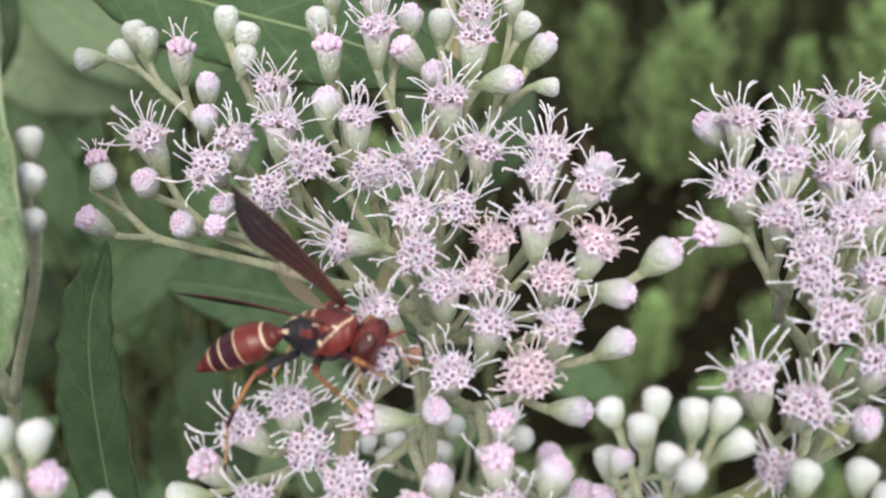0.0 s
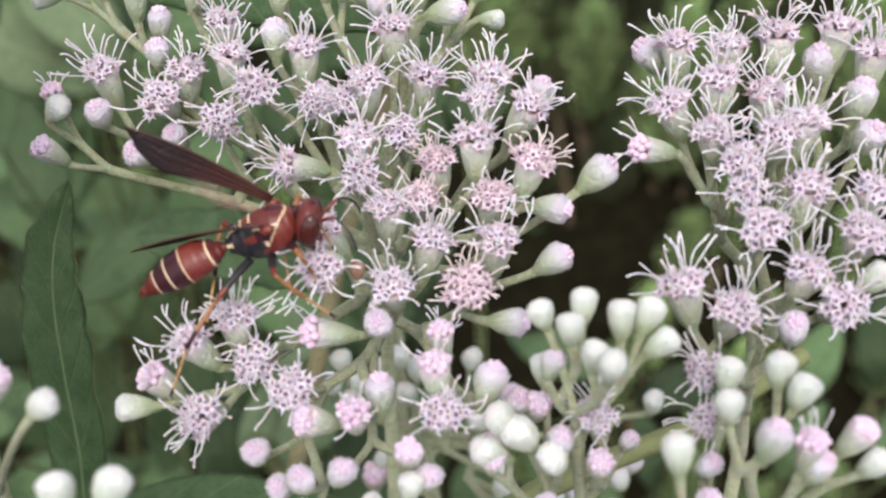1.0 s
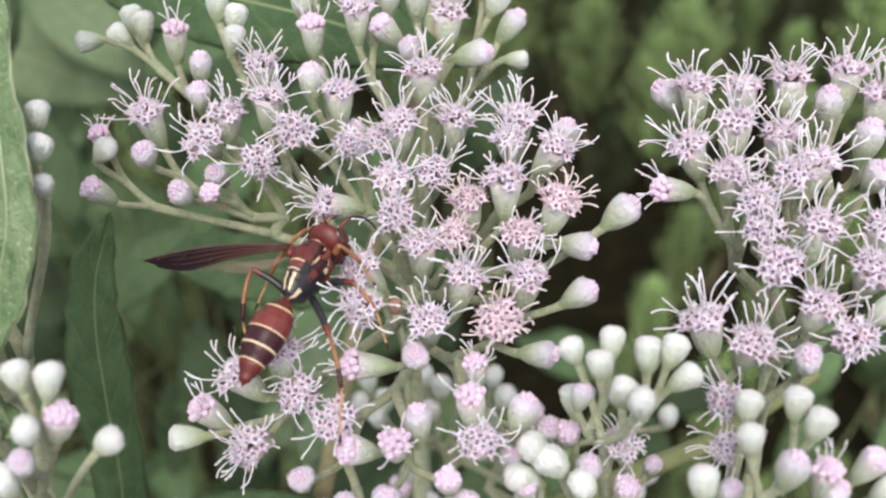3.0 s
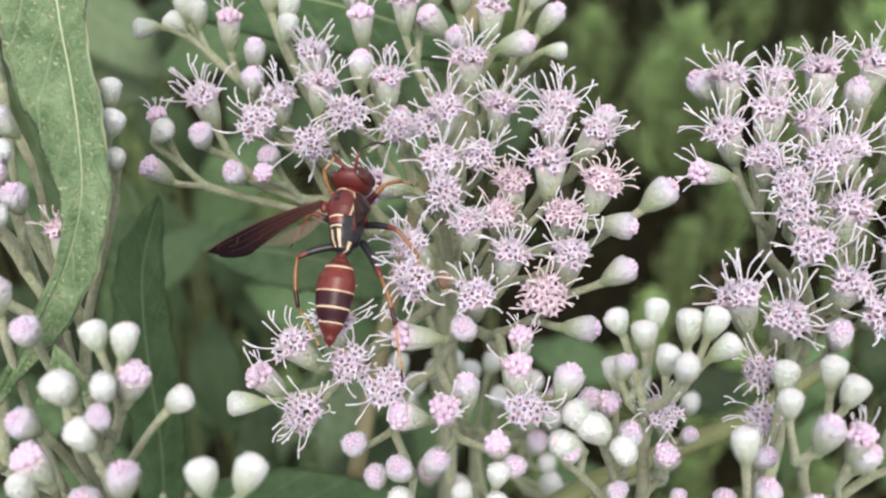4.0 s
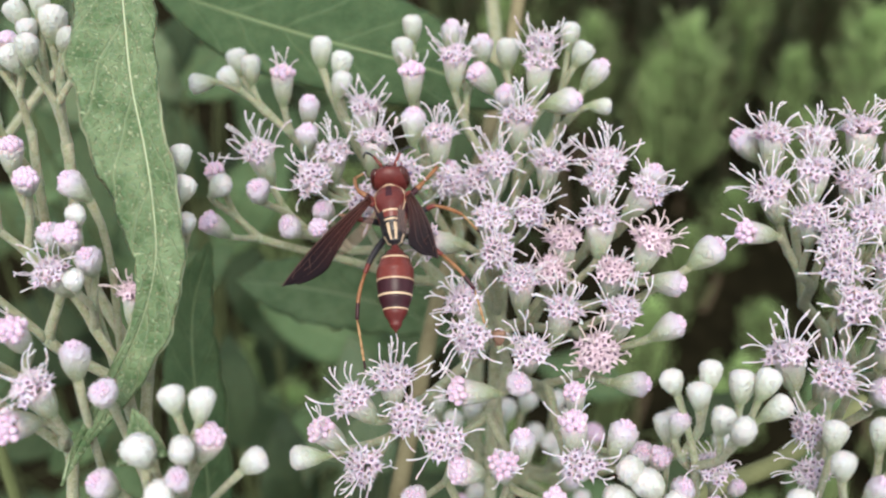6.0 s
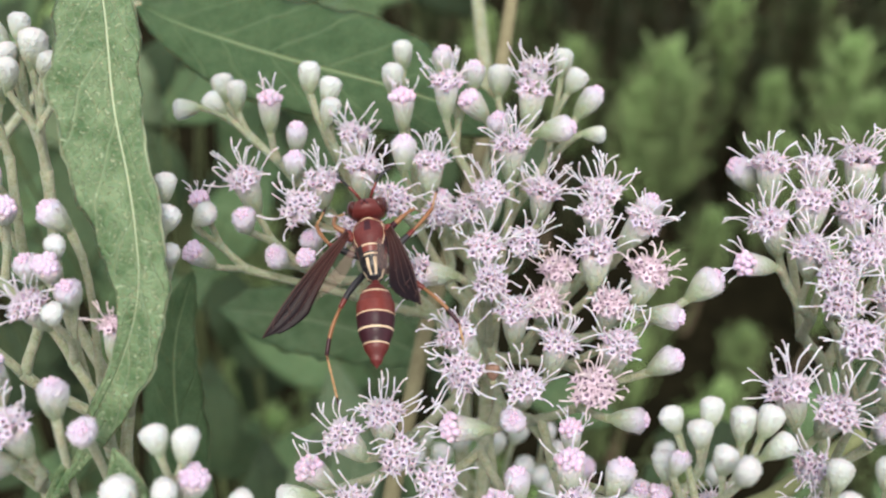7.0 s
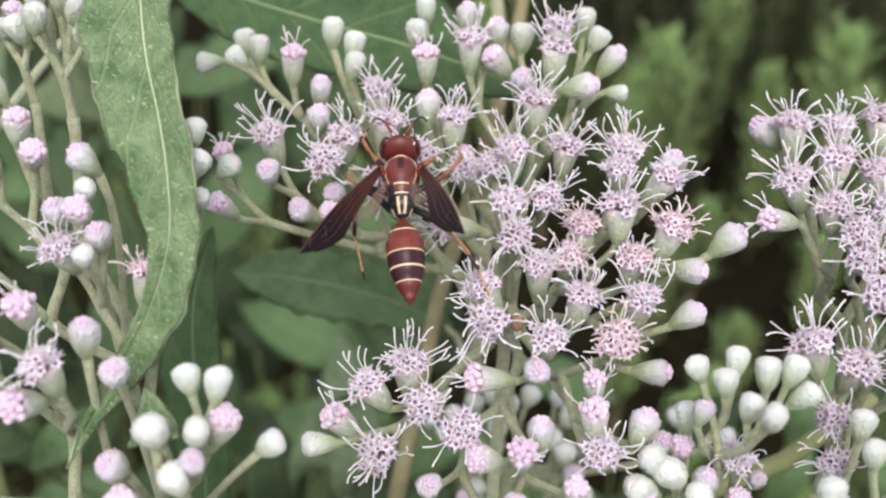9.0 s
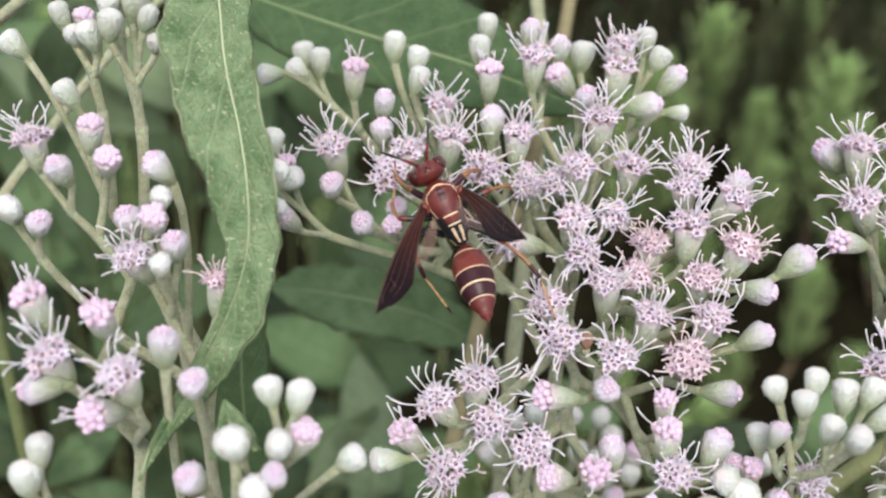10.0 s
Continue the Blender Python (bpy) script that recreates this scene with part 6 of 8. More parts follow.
leaf(stem, "green leaf in soft focus", [(-0.0452, 0.3920, 0.6619), (-0.0532, 0.3870, 0.6798), (-0.0613, 0.3865, 0.6947), (-0.0700, 0.3937, 0.7058), (-0.0805, 0.4129, 0.7120)],
     [(0.0011, 0.0011), (0.0114, 0.0114), (0.0140, 0.0140), (0.0098, 0.0098), (0.0003, 0.0003)],
     [(-0.16, -0.6, 0.44), (-0.16, -0.6, 0.44)], LEAF_FAR, wave=0.05, seed=71, rows=20, cols=6)
leaf(stem, "green leaf in soft focus", [(-0.0431, 0.3015, 0.7250), (-0.0297, 0.2967, 0.7321), (-0.0169, 0.2974, 0.7365), (-0.0042, 0.2992, 0.7403), (0.0093, 0.3193, 0.7360)],
     [(0.0009, 0.0009), (0.0095, 0.0095), (0.0118, 0.0118), (0.0083, 0.0083), (0.0002, 0.0002)],
     [(0.09, -0.6, 0.48), (0.09, -0.6, 0.48)], LEAF_FAR, wave=0.05, seed=30, rows=20, cols=6)
stem = Leafy(-0.040, 0.242, 0.582)
leaf(stem, "green leaf in soft focus", [(-0.0421, 0.2480, 0.6235), (-0.0309, 0.2421, 0.6336), (-0.0203, 0.2400, 0.6404), (-0.0100, 0.2458, 0.6403), (0.0008, 0.2610, 0.6328)],
     [(0.0009, 0.0009), (0.0078, 0.0078), (0.0097, 0.0097), (0.0069, 0.0069), (0.0002, 0.0002)],
     [(0.29, -0.6, 0.61), (0.29, -0.6, 0.61)], LEAF_FAR, wave=0.05, seed=1, rows=20, cols=6)
leaf(stem, "green leaf in soft focus", [(-0.0413, 0.3920, 0.6355), (-0.0520, 0.4015, 0.6451), (-0.0620, 0.4041, 0.6583), (-0.0730, 0.4155, 0.6668), (-0.0841, 0.4266, 0.6758)],
     [(0.0012, 0.0012), (0.0118, 0.0118), (0.0146, 0.0146), (0.0103, 0.0103), (0.0003, 0.0003)],
     [(-0.19, -0.6, 0.84), (-0.19, -0.6, 0.84)], LEAF_FAR, wave=0.05, seed=51, rows=20, cols=6)
leaf(stem, "green leaf in soft focus", [(-0.0405, 0.0860, 0.7043), (-0.0404, 0.0871, 0.7159), (-0.0398, 0.0859, 0.7293), (-0.0408, 0.0919, 0.7349), (-0.0435, 0.1057, 0.7336)],
     [(0.0006, 0.0006), (0.0061, 0.0061), (0.0073, 0.0073), (0.0052, 0.0052), (0.0001, 0.0001)],
     [(0.32, -0.6, 0.6), (0.32, -0.6, 0.6)], LEAF_FAR, wave=0.05, seed=62, rows=20, cols=6)
leaf(stem, "green leaf in soft focus", [(-0.0395, 0.1255, 0.6200), (-0.0442, 0.1239, 0.6347), (-0.0499, 0.1292, 0.6399), (-0.0559, 0.1355, 0.6438), (-0.0638, 0.1495, 0.6389)],
     [(0.0007, 0.0007), (0.0067, 0.0067), (0.0084, 0.0084), (0.0059, 0.0059), (0.0002, 0.0002)],
     [(-0.15, -0.6, 0.73), (-0.15, -0.6, 0.73)], LEAF_FAR, wave=0.05, seed=10, rows=20, cols=6)
leaf(stem, "green leaf with light in its colour, soft focus", [(-0.0383, 0.0952, 0.7170), (-0.0312, 0.0806, 0.7398), (-0.0279, 0.0849, 0.7441), (-0.0253, 0.0941, 0.7442), (-0.0212, 0.0925, 0.7536)],
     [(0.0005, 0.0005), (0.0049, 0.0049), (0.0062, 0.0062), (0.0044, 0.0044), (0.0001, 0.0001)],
     [(0.37, -0.6, 0.78), (0.37, -0.6, 0.78)], LEAF_LIT, wave=0.05, seed=74, rows=20, cols=6)
leaf(stem, "green leaf in soft focus", [(-0.0374, 0.2957, 0.6019), (-0.0252, 0.2958, 0.6122), (-0.0134, 0.2970, 0.6214), (-0.0015, 0.3049, 0.6255), (0.0110, 0.3226, 0.6228)],
     [(0.0010, 0.0010), (0.0101, 0.0101), (0.0125, 0.0125), (0.0089, 0.0089), (0.0003, 0.0003)],
     [(0.29, -0.6, 0.56), (0.29, -0.6, 0.56)], LEAF_FAR, wave=0.05, seed=5, rows=20, cols=6)
stem = Leafy(-0.030, 0.217, 0.517)
leaf(stem, "green leaf in soft focus", [(-0.0355, 0.2805, 0.5373), (-0.0193, 0.2809, 0.5453), (-0.0034, 0.2819, 0.5526), (0.0127, 0.2888, 0.5541), (0.0291, 0.2954, 0.5560)],
     [(0.0011, 0.0011), (0.0120, 0.0120), (0.0150, 0.0150), (0.0106, 0.0106), (0.0003, 0.0003)],
     [(0.01, -0.6, 0.89), (0.01, -0.6, 0.89)], LEAF_FAR, wave=0.05, seed=20, rows=20, cols=6)
leaf(stem, "green leaf in soft focus", [(-0.0318, 0.2628, 0.6774), (-0.0241, 0.2713, 0.6859), (-0.0163, 0.2743, 0.6978), (-0.0085, 0.2877, 0.7036), (-0.0007, 0.2942, 0.7136)],
     [(0.0009, 0.0009), (0.0099, 0.0099), (0.0123, 0.0123), (0.0088, 0.0088), (0.0002, 0.0002)],
     [(-0.3, -0.6, 0.79), (-0.3, -0.6, 0.79)], LEAF_FAR, wave=0.05, seed=9, rows=20, cols=6)
leaf(stem, "green leaf in soft focus", [(-0.0316, 0.1832, 0.5852), (-0.0291, 0.1836, 0.6039), (-0.0270, 0.1890, 0.6163), (-0.0255, 0.2022, 0.6204), (-0.0234, 0.2065, 0.6339)],
     [(0.0009, 0.0009), (0.0090, 0.0090), (0.0112, 0.0112), (0.0080, 0.0080), (0.0002, 0.0002)],
     [(0.2, -0.6, 0.87), (0.2, -0.6, 0.87)], LEAF_FAR, wave=0.05, seed=77, rows=20, cols=6)
leaf(stem, "green leaf in soft focus", [(-0.0252, 0.1381, 0.5982), (-0.0258, 0.1426, 0.6091), (-0.0263, 0.1452, 0.6222), (-0.0273, 0.1561, 0.6249), (-0.0278, 0.1586, 0.6377)],
     [(0.0008, 0.0008), (0.0075, 0.0075), (0.0093, 0.0093), (0.0066, 0.0066), (0.0002, 0.0002)],
     [(-0.26, -0.6, 0.43), (-0.26, -0.6, 0.43)], LEAF_FAR, wave=0.05, seed=56, rows=20, cols=6)
stem = Leafy(-0.020, 0.185, 0.537)
leaf(stem, "green leaf with light in its colour, soft focus", [(-0.0248, 0.0878, 0.7176), (-0.0216, 0.0773, 0.7391), (-0.0204, 0.0814, 0.7446), (-0.0196, 0.0892, 0.7466), (-0.0192, 0.1020, 0.7447)],
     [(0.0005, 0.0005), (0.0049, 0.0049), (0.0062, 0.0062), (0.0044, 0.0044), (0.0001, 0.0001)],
     [(0.36, -0.6, 0.82), (0.36, -0.6, 0.82)], LEAF_LIT, wave=0.05, seed=64, rows=20, cols=6)
leaf(stem, "green leaf in soft focus", [(-0.0246, 0.0984, 0.6944), (-0.0166, 0.0903, 0.7088), (-0.0101, 0.0889, 0.7154), (-0.0041, 0.0898, 0.7193), (0.0016, 0.0963, 0.7174)],
     [(0.0006, 0.0006), (0.0049, 0.0049), (0.0060, 0.0060), (0.0042, 0.0042), (0.0001, 0.0001)],
     [(-0.22, -0.6, 0.81), (-0.22, -0.6, 0.81)], LEAF_FAR, wave=0.05, seed=19, rows=20, cols=6)
leaf(stem, "green leaf in soft focus", [(-0.0236, 0.2287, 0.6464), (-0.0354, 0.2169, 0.6631), (-0.0474, 0.2175, 0.6691), (-0.0597, 0.2203, 0.6732), (-0.0736, 0.2311, 0.6712)],
     [(0.0009, 0.0009), (0.0094, 0.0094), (0.0117, 0.0117), (0.0082, 0.0082), (0.0002, 0.0002)],
     [(0.15, -0.6, 0.53), (0.15, -0.6, 0.53)], LEAF_FAR, wave=0.05, seed=66, rows=20, cols=6)
leaf(stem, "green leaf with light in its colour, soft focus", [(-0.0213, 0.1055, 0.7179), (-0.0219, 0.0960, 0.7374), (-0.0232, 0.0981, 0.7453), (-0.0250, 0.1073, 0.7469), (-0.0268, 0.1157, 0.7497)],
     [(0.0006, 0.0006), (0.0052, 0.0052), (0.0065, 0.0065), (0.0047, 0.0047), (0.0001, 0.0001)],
     [(0.17, -0.6, 0.89), (0.17, -0.6, 0.89)], LEAF_LIT, wave=0.05, seed=8, rows=20, cols=6)
leaf(stem, "green leaf in soft focus", [(-0.0122, 0.2510, 0.5566), (-0.0231, 0.2611, 0.5637), (-0.0336, 0.2638, 0.5781), (-0.0445, 0.2722, 0.5869), (-0.0571, 0.2938, 0.5844)],
     [(0.0010, 0.0010), (0.0116, 0.0116), (0.0143, 0.0143), (0.0101, 0.0101), (0.0003, 0.0003)],
     [(0.36, -0.6, 0.74), (0.36, -0.6, 0.74)], LEAF_FAR, wave=0.05, seed=20, rows=20, cols=6)
stem = Leafy(0.003, 0.270, 0.601)
leaf(stem, "green leaf in soft focus", [(-0.0088, 0.2538, 0.7910), (-0.0180, 0.2408, 0.7986), (-0.0273, 0.2443, 0.8003), (-0.0368, 0.2496, 0.8013), (-0.0470, 0.2596, 0.8008)],
     [(0.0007, 0.0007), (0.0068, 0.0068), (0.0085, 0.0085), (0.0060, 0.0060), (0.0002, 0.0002)],
     [(-0.03, -0.6, 0.71), (-0.03, -0.6, 0.71)], LEAF_FAR, wave=0.05, seed=46, rows=20, cols=6)
leaf(stem, "green leaf in soft focus", [(0.0010, 0.1727, 0.6768), (0.0020, 0.1654, 0.6929), (0.0033, 0.1674, 0.7003), (0.0048, 0.1748, 0.7032), (0.0061, 0.1765, 0.7107)],
     [(0.0007, 0.0007), (0.0050, 0.0050), (0.0062, 0.0062), (0.0044, 0.0044), (0.0002, 0.0002)],
     [(-0.13, -0.6, 0.59), (-0.13, -0.6, 0.59)], LEAF_FAR, wave=0.05, seed=40, rows=20, cols=6)
leaf(stem, "green leaf in soft focus", [(0.0042, 0.3250, 0.6206), (-0.0088, 0.3285, 0.6294), (-0.0215, 0.3302, 0.6392), (-0.0343, 0.3362, 0.6462), (-0.0471, 0.3417, 0.6535)],
     [(0.0011, 0.0011), (0.0111, 0.0111), (0.0138, 0.0138), (0.0097, 0.0097), (0.0003, 0.0003)],
     [(-0.02, -0.6, 0.69), (-0.02, -0.6, 0.69)], LEAF_FAR, wave=0.05, seed=79, rows=20, cols=6)
leaf(stem, "green leaf in soft focus", [(0.0057, 0.3584, 0.6355), (0.0004, 0.3552, 0.6572), (-0.0045, 0.3621, 0.6723), (-0.0094, 0.3716, 0.6859), (-0.0144, 0.3989, 0.6913)],
     [(0.0011, 0.0011), (0.0122, 0.0122), (0.0152, 0.0152), (0.0106, 0.0106), (0.0003, 0.0003)],
     [(0.06, -0.6, 0.57), (0.06, -0.6, 0.57)], LEAF_FAR, wave=0.05, seed=27, rows=20, cols=6)
leaf(stem, "green leaf in soft focus", [(0.0059, 0.1670, 0.7174), (-0.0042, 0.1577, 0.7323), (-0.0136, 0.1636, 0.7355), (-0.0231, 0.1670, 0.7405), (-0.0336, 0.1826, 0.7374)],
     [(0.0007, 0.0007), (0.0078, 0.0078), (0.0099, 0.0099), (0.0069, 0.0069), (0.0002, 0.0002)],
     [(0.27, -0.6, 0.86), (0.27, -0.6, 0.86)], LEAF_FAR, wave=0.05, seed=51, rows=20, cols=6)
leaf(stem, "green leaf in soft focus", [(0.0081, 0.1311, 0.7771), (0.0111, 0.1191, 0.7916), (0.0144, 0.1192, 0.7986), (0.0184, 0.1286, 0.8004), (0.0230, 0.1423, 0.8006)],
     [(0.0005, 0.0005), (0.0050, 0.0050), (0.0062, 0.0062), (0.0044, 0.0044), (0.0001, 0.0001)],
     [(-0.14, -0.6, 0.55), (-0.14, -0.6, 0.55)], LEAF_FAR, wave=0.05, seed=45, rows=20, cols=6)
stem = Leafy(0.025, 0.269, 0.548)
leaf(stem, "green leaf in soft focus", [(0.0128, 0.3966, 0.6828), (0.0006, 0.3889, 0.6961), (-0.0110, 0.3858, 0.7070), (-0.0226, 0.3980, 0.7110), (-0.0345, 0.4103, 0.7152)],
     [(0.0011, 0.0011), (0.0103, 0.0103), (0.0126, 0.0126), (0.0090, 0.0090), (0.0003, 0.0003)],
     [(-0.3, -0.6, 0.73), (-0.3, -0.6, 0.73)], LEAF_FAR, wave=0.05, seed=16, rows=20, cols=6)
leaf(stem, "green leaf in soft focus", [(0.0142, 0.1905, 0.5802), (0.0153, 0.1953, 0.5876), (0.0163, 0.1990, 0.5963), (0.0178, 0.2079, 0.5992), (0.0189, 0.2134, 0.6060)],
     [(0.0009, 0.0009), (0.0062, 0.0062), (0.0078, 0.0078), (0.0055, 0.0055), (0.0002, 0.0002)],
     [(0.35, -0.6, 0.85), (0.35, -0.6, 0.85)], LEAF_FAR, wave=0.05, seed=7, rows=20, cols=6)
leaf(stem, "green leaf in soft focus", [(0.0220, 0.4385, 0.7124), (0.0077, 0.4290, 0.7292), (-0.0057, 0.4308, 0.7414), (-0.0191, 0.4457, 0.7492), (-0.0329, 0.4640, 0.7564)],
     [(0.0012, 0.0012), (0.0129, 0.0129), (0.0160, 0.0160), (0.0114, 0.0114), (0.0003, 0.0003)],
     [(-0.07, -0.6, 0.43), (-0.07, -0.6, 0.43)], LEAF_FAR, wave=0.05, seed=42, rows=20, cols=6)
leaf(stem, "green leaf in soft focus", [(0.0235, 0.1811, 0.5680), (0.0147, 0.1759, 0.5762), (0.0065, 0.1743, 0.5796), (-0.0013, 0.1798, 0.5740), (-0.0095, 0.1840, 0.5700)],
     [(0.0009, 0.0009), (0.0057, 0.0057), (0.0071, 0.0071), (0.0050, 0.0050), (0.0002, 0.0002)],
     [(0.13, -0.6, 0.75), (0.13, -0.6, 0.75)], LEAF_FAR, wave=0.05, seed=65, rows=20, cols=6)
leaf(stem, "green leaf in soft focus", [(0.0277, 0.0941, 0.6927), (0.0304, 0.0813, 0.7133), (0.0350, 0.0825, 0.7179), (0.0407, 0.0891, 0.7170), (0.0485, 0.1034, 0.7088)],
     [(0.0006, 0.0006), (0.0045, 0.0045), (0.0056, 0.0056), (0.0040, 0.0040), (0.0001, 0.0001)],
     [(0.39, -0.6, 0.51), (0.39, -0.6, 0.51)], LEAF_FAR, wave=0.05, seed=37, rows=20, cols=6)
leaf(stem, "green leaf in soft focus", [(0.0516, 0.1025, 0.7299), (0.0551, 0.0959, 0.7385), (0.0608, 0.0977, 0.7397), (0.0671, 0.1013, 0.7394), (0.0740, 0.1062, 0.7381)],
     [(0.0005, 0.0005), (0.0041, 0.0041), (0.0052, 0.0052), (0.0037, 0.0037), (0.0001, 0.0001)],
     [(-0.09, -0.6, 0.66), (-0.09, -0.6, 0.66)], LEAF_FAR, wave=0.05, seed=25, rows=20, cols=6)
stem = Leafy(0.077, 0.236, 0.503)
leaf(stem, "green leaf in soft focus", [(0.0567, 0.2031, 0.5226), (0.0577, 0.1969, 0.5473), (0.0610, 0.2009, 0.5577), (0.0657, 0.2105, 0.5614), (0.0721, 0.2265, 0.5582)],
     [(0.0010, 0.0010), (0.0076, 0.0076), (0.0095, 0.0095), (0.0067, 0.0067), (0.0002, 0.0002)],
     [(0.39, -0.6, 0.58), (0.39, -0.6, 0.58)], LEAF_FAR, wave=0.05, seed=7, rows=20, cols=6)
leaf(stem, "green leaf in soft focus", [(0.0715, 0.2263, 0.6308), (0.0604, 0.2251, 0.6366), (0.0500, 0.2264, 0.6402), (0.0402, 0.2310, 0.6408), (0.0316, 0.2468, 0.6320)],
     [(0.0009, 0.0009), (0.0076, 0.0076), (0.0095, 0.0095), (0.0067, 0.0067), (0.0002, 0.0002)],
     [(0.13, -0.6, 0.89), (0.13, -0.6, 0.89)], LEAF_FAR, wave=0.05, seed=73, rows=20, cols=6)
leaf(stem, "green leaf in soft focus", [(0.0733, 0.1907, 0.5956), (0.0640, 0.1941, 0.5983), (0.0541, 0.1947, 0.6040), (0.0458, 0.2028, 0.6014), (0.0373, 0.2122, 0.5977)],
     [(0.0009, 0.0009), (0.0073, 0.0073), (0.0091, 0.0091), (0.0065, 0.0065), (0.0002, 0.0002)],
     [(0.05, -0.6, 0.88), (0.05, -0.6, 0.88)], LEAF_FAR, wave=0.05, seed=79, rows=20, cols=6)
leaf(stem, "green leaf in soft focus", [(0.0766, 0.1587, 0.6378), (0.0708, 0.1492, 0.6583), (0.0701, 0.1545, 0.6621), (0.0684, 0.1567, 0.6693), (0.0680, 0.1631, 0.6722)],
     [(0.0008, 0.0008), (0.0048, 0.0048), (0.0060, 0.0060), (0.0042, 0.0042), (0.0002, 0.0002)],
     [(0.28, -0.6, 0.43), (0.28, -0.6, 0.43)], LEAF_FAR, wave=0.05, seed=50, rows=20, cols=6)
leaf(stem, "green leaf in soft focus", [(0.0908, 0.1782, 0.5253), (0.0885, 0.1744, 0.5449), (0.0877, 0.1744, 0.5584), (0.0893, 0.1808, 0.5630), (0.0927, 0.1925, 0.5611)],
     [(0.0009, 0.0009), (0.0060, 0.0060), (0.0074, 0.0074), (0.0052, 0.0052), (0.0002, 0.0002)],
     [(0.16, -0.6, 0.62), (0.16, -0.6, 0.62)], LEAF_FAR, wave=0.05, seed=98, rows=20, cols=6)
leaf(stem, "green leaf in soft focus", [(0.0930, 0.2484, 0.5998), (0.1016, 0.2440, 0.6044), (0.1109, 0.2427, 0.6060), (0.1230, 0.2485, 0.6009), (0.1347, 0.2524, 0.5976)],
     [(0.0010, 0.0010), (0.0069, 0.0069), (0.0086, 0.0086), (0.0062, 0.0062), (0.0002, 0.0002)],
     [(0.17, -0.6, 0.74), (0.17, -0.6, 0.74)], LEAF_FAR, wave=0.05, seed=56, rows=20, cols=6)
stem = Leafy(0.146, 0.220, 0.536)
leaf(stem, "green leaf in soft focus", [(0.1197, 0.1765, 0.6567), (0.1197, 0.1719, 0.6718), (0.1229, 0.1741, 0.6801), (0.1284, 0.1807, 0.6843), (0.1360, 0.1914, 0.6853)],
     [(0.0008, 0.0008), (0.0062, 0.0062), (0.0077, 0.0077), (0.0054, 0.0054), (0.0002, 0.0002)],
     [(-0.37, -0.6, 0.45), (-0.37, -0.6, 0.45)], LEAF_FAR, wave=0.05, seed=93, rows=20, cols=6)
leaf(stem, "green leaf in soft focus", [(0.1344, 0.1907, 0.5565), (0.1373, 0.1838, 0.5748), (0.1427, 0.1821, 0.5860), (0.1511, 0.1859, 0.5903), (0.1639, 0.1968, 0.5864)],
     [(0.0009, 0.0009), (0.0072, 0.0072), (0.0088, 0.0088), (0.0062, 0.0062), (0.0002, 0.0002)],
     [(0.15, -0.6, 0.7), (0.15, -0.6, 0.7)], LEAF_FAR, wave=0.05, seed=48, rows=20, cols=6)
leaf(stem, "green leaf in soft focus", [(0.1446, 0.2284, 0.5674), (0.1462, 0.2260, 0.5819), (0.1494, 0.2269, 0.5925), (0.1541, 0.2308, 0.5998), (0.1637, 0.2441, 0.5979)],
     [(0.0010, 0.0010), (0.0068, 0.0068), (0.0083, 0.0083), (0.0058, 0.0058), (0.0002, 0.0002)],
     [(0.05, -0.6, 0.45), (0.05, -0.6, 0.45)], LEAF_FAR, wave=0.05, seed=16, rows=20, cols=6)
leaf(stem, "green leaf in soft focus", [(0.1451, 0.1125, 0.6269), (0.1395, 0.1180, 0.6272), (0.1299, 0.1181, 0.6352), (0.1236, 0.1229, 0.6367), (0.1200, 0.1325, 0.6321)],
     [(0.0007, 0.0007), (0.0064, 0.0064), (0.0079, 0.0079), (0.0056, 0.0056), (0.0002, 0.0002)],
     [(0.29, -0.6, 0.87), (0.29, -0.6, 0.87)], LEAF_FAR, wave=0.05, seed=38, rows=20, cols=6)
leaf(stem, "green leaf in soft focus", [(0.1466, 0.1563, 0.6447), (0.1445, 0.1530, 0.6585), (0.1476, 0.1576, 0.6636), (0.1538, 0.1671, 0.6638), (0.1551, 0.1690, 0.6718)],
     [(0.0007, 0.0007), (0.0052, 0.0052), (0.0066, 0.0066), (0.0047, 0.0047), (0.0002, 0.0002)],
     [(0.02, -0.6, 0.81), (0.02, -0.6, 0.81)], LEAF_FAR, wave=0.05, seed=42, rows=20, cols=6)
leaf(stem, "green leaf in soft focus", [(0.1828, 0.2459, 0.6019), (0.1788, 0.2429, 0.6185), (0.1793, 0.2479, 0.6275), (0.1796, 0.2523, 0.6369), (0.1819, 0.2605, 0.6433)],
     [(0.0010, 0.0010), (0.0072, 0.0072), (0.0090, 0.0090), (0.0062, 0.0062), (0.0002, 0.0002)],
     [(-0.25, -0.6, 0.62), (-0.25, -0.6, 0.62)], LEAF_FAR, wave=0.05, seed=35, rows=20, cols=6)

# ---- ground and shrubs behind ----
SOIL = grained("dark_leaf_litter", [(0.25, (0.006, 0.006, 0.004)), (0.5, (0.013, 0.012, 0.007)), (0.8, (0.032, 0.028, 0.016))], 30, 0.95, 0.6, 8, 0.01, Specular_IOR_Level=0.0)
NEEDLE = grained("shrub_leaf", [(0.3, (0.19, 0.33, 0.11)), (0.7, (0.41, 0.57, 0.25))], 30, 0.6, 0.1, 4, 0.001, vary=0.35)
# Darker copy of NEEDLE: shade between the shrubs is put into its colour.
NEEDLE_SHADED = grained("shaded_shrub_leaf", [(0.3, (0.018, 0.031, 0.011)), (0.7, (0.042, 0.067, 0.024))], 30, 0.65, 0.1, 4, 0.001, vary=0.45)
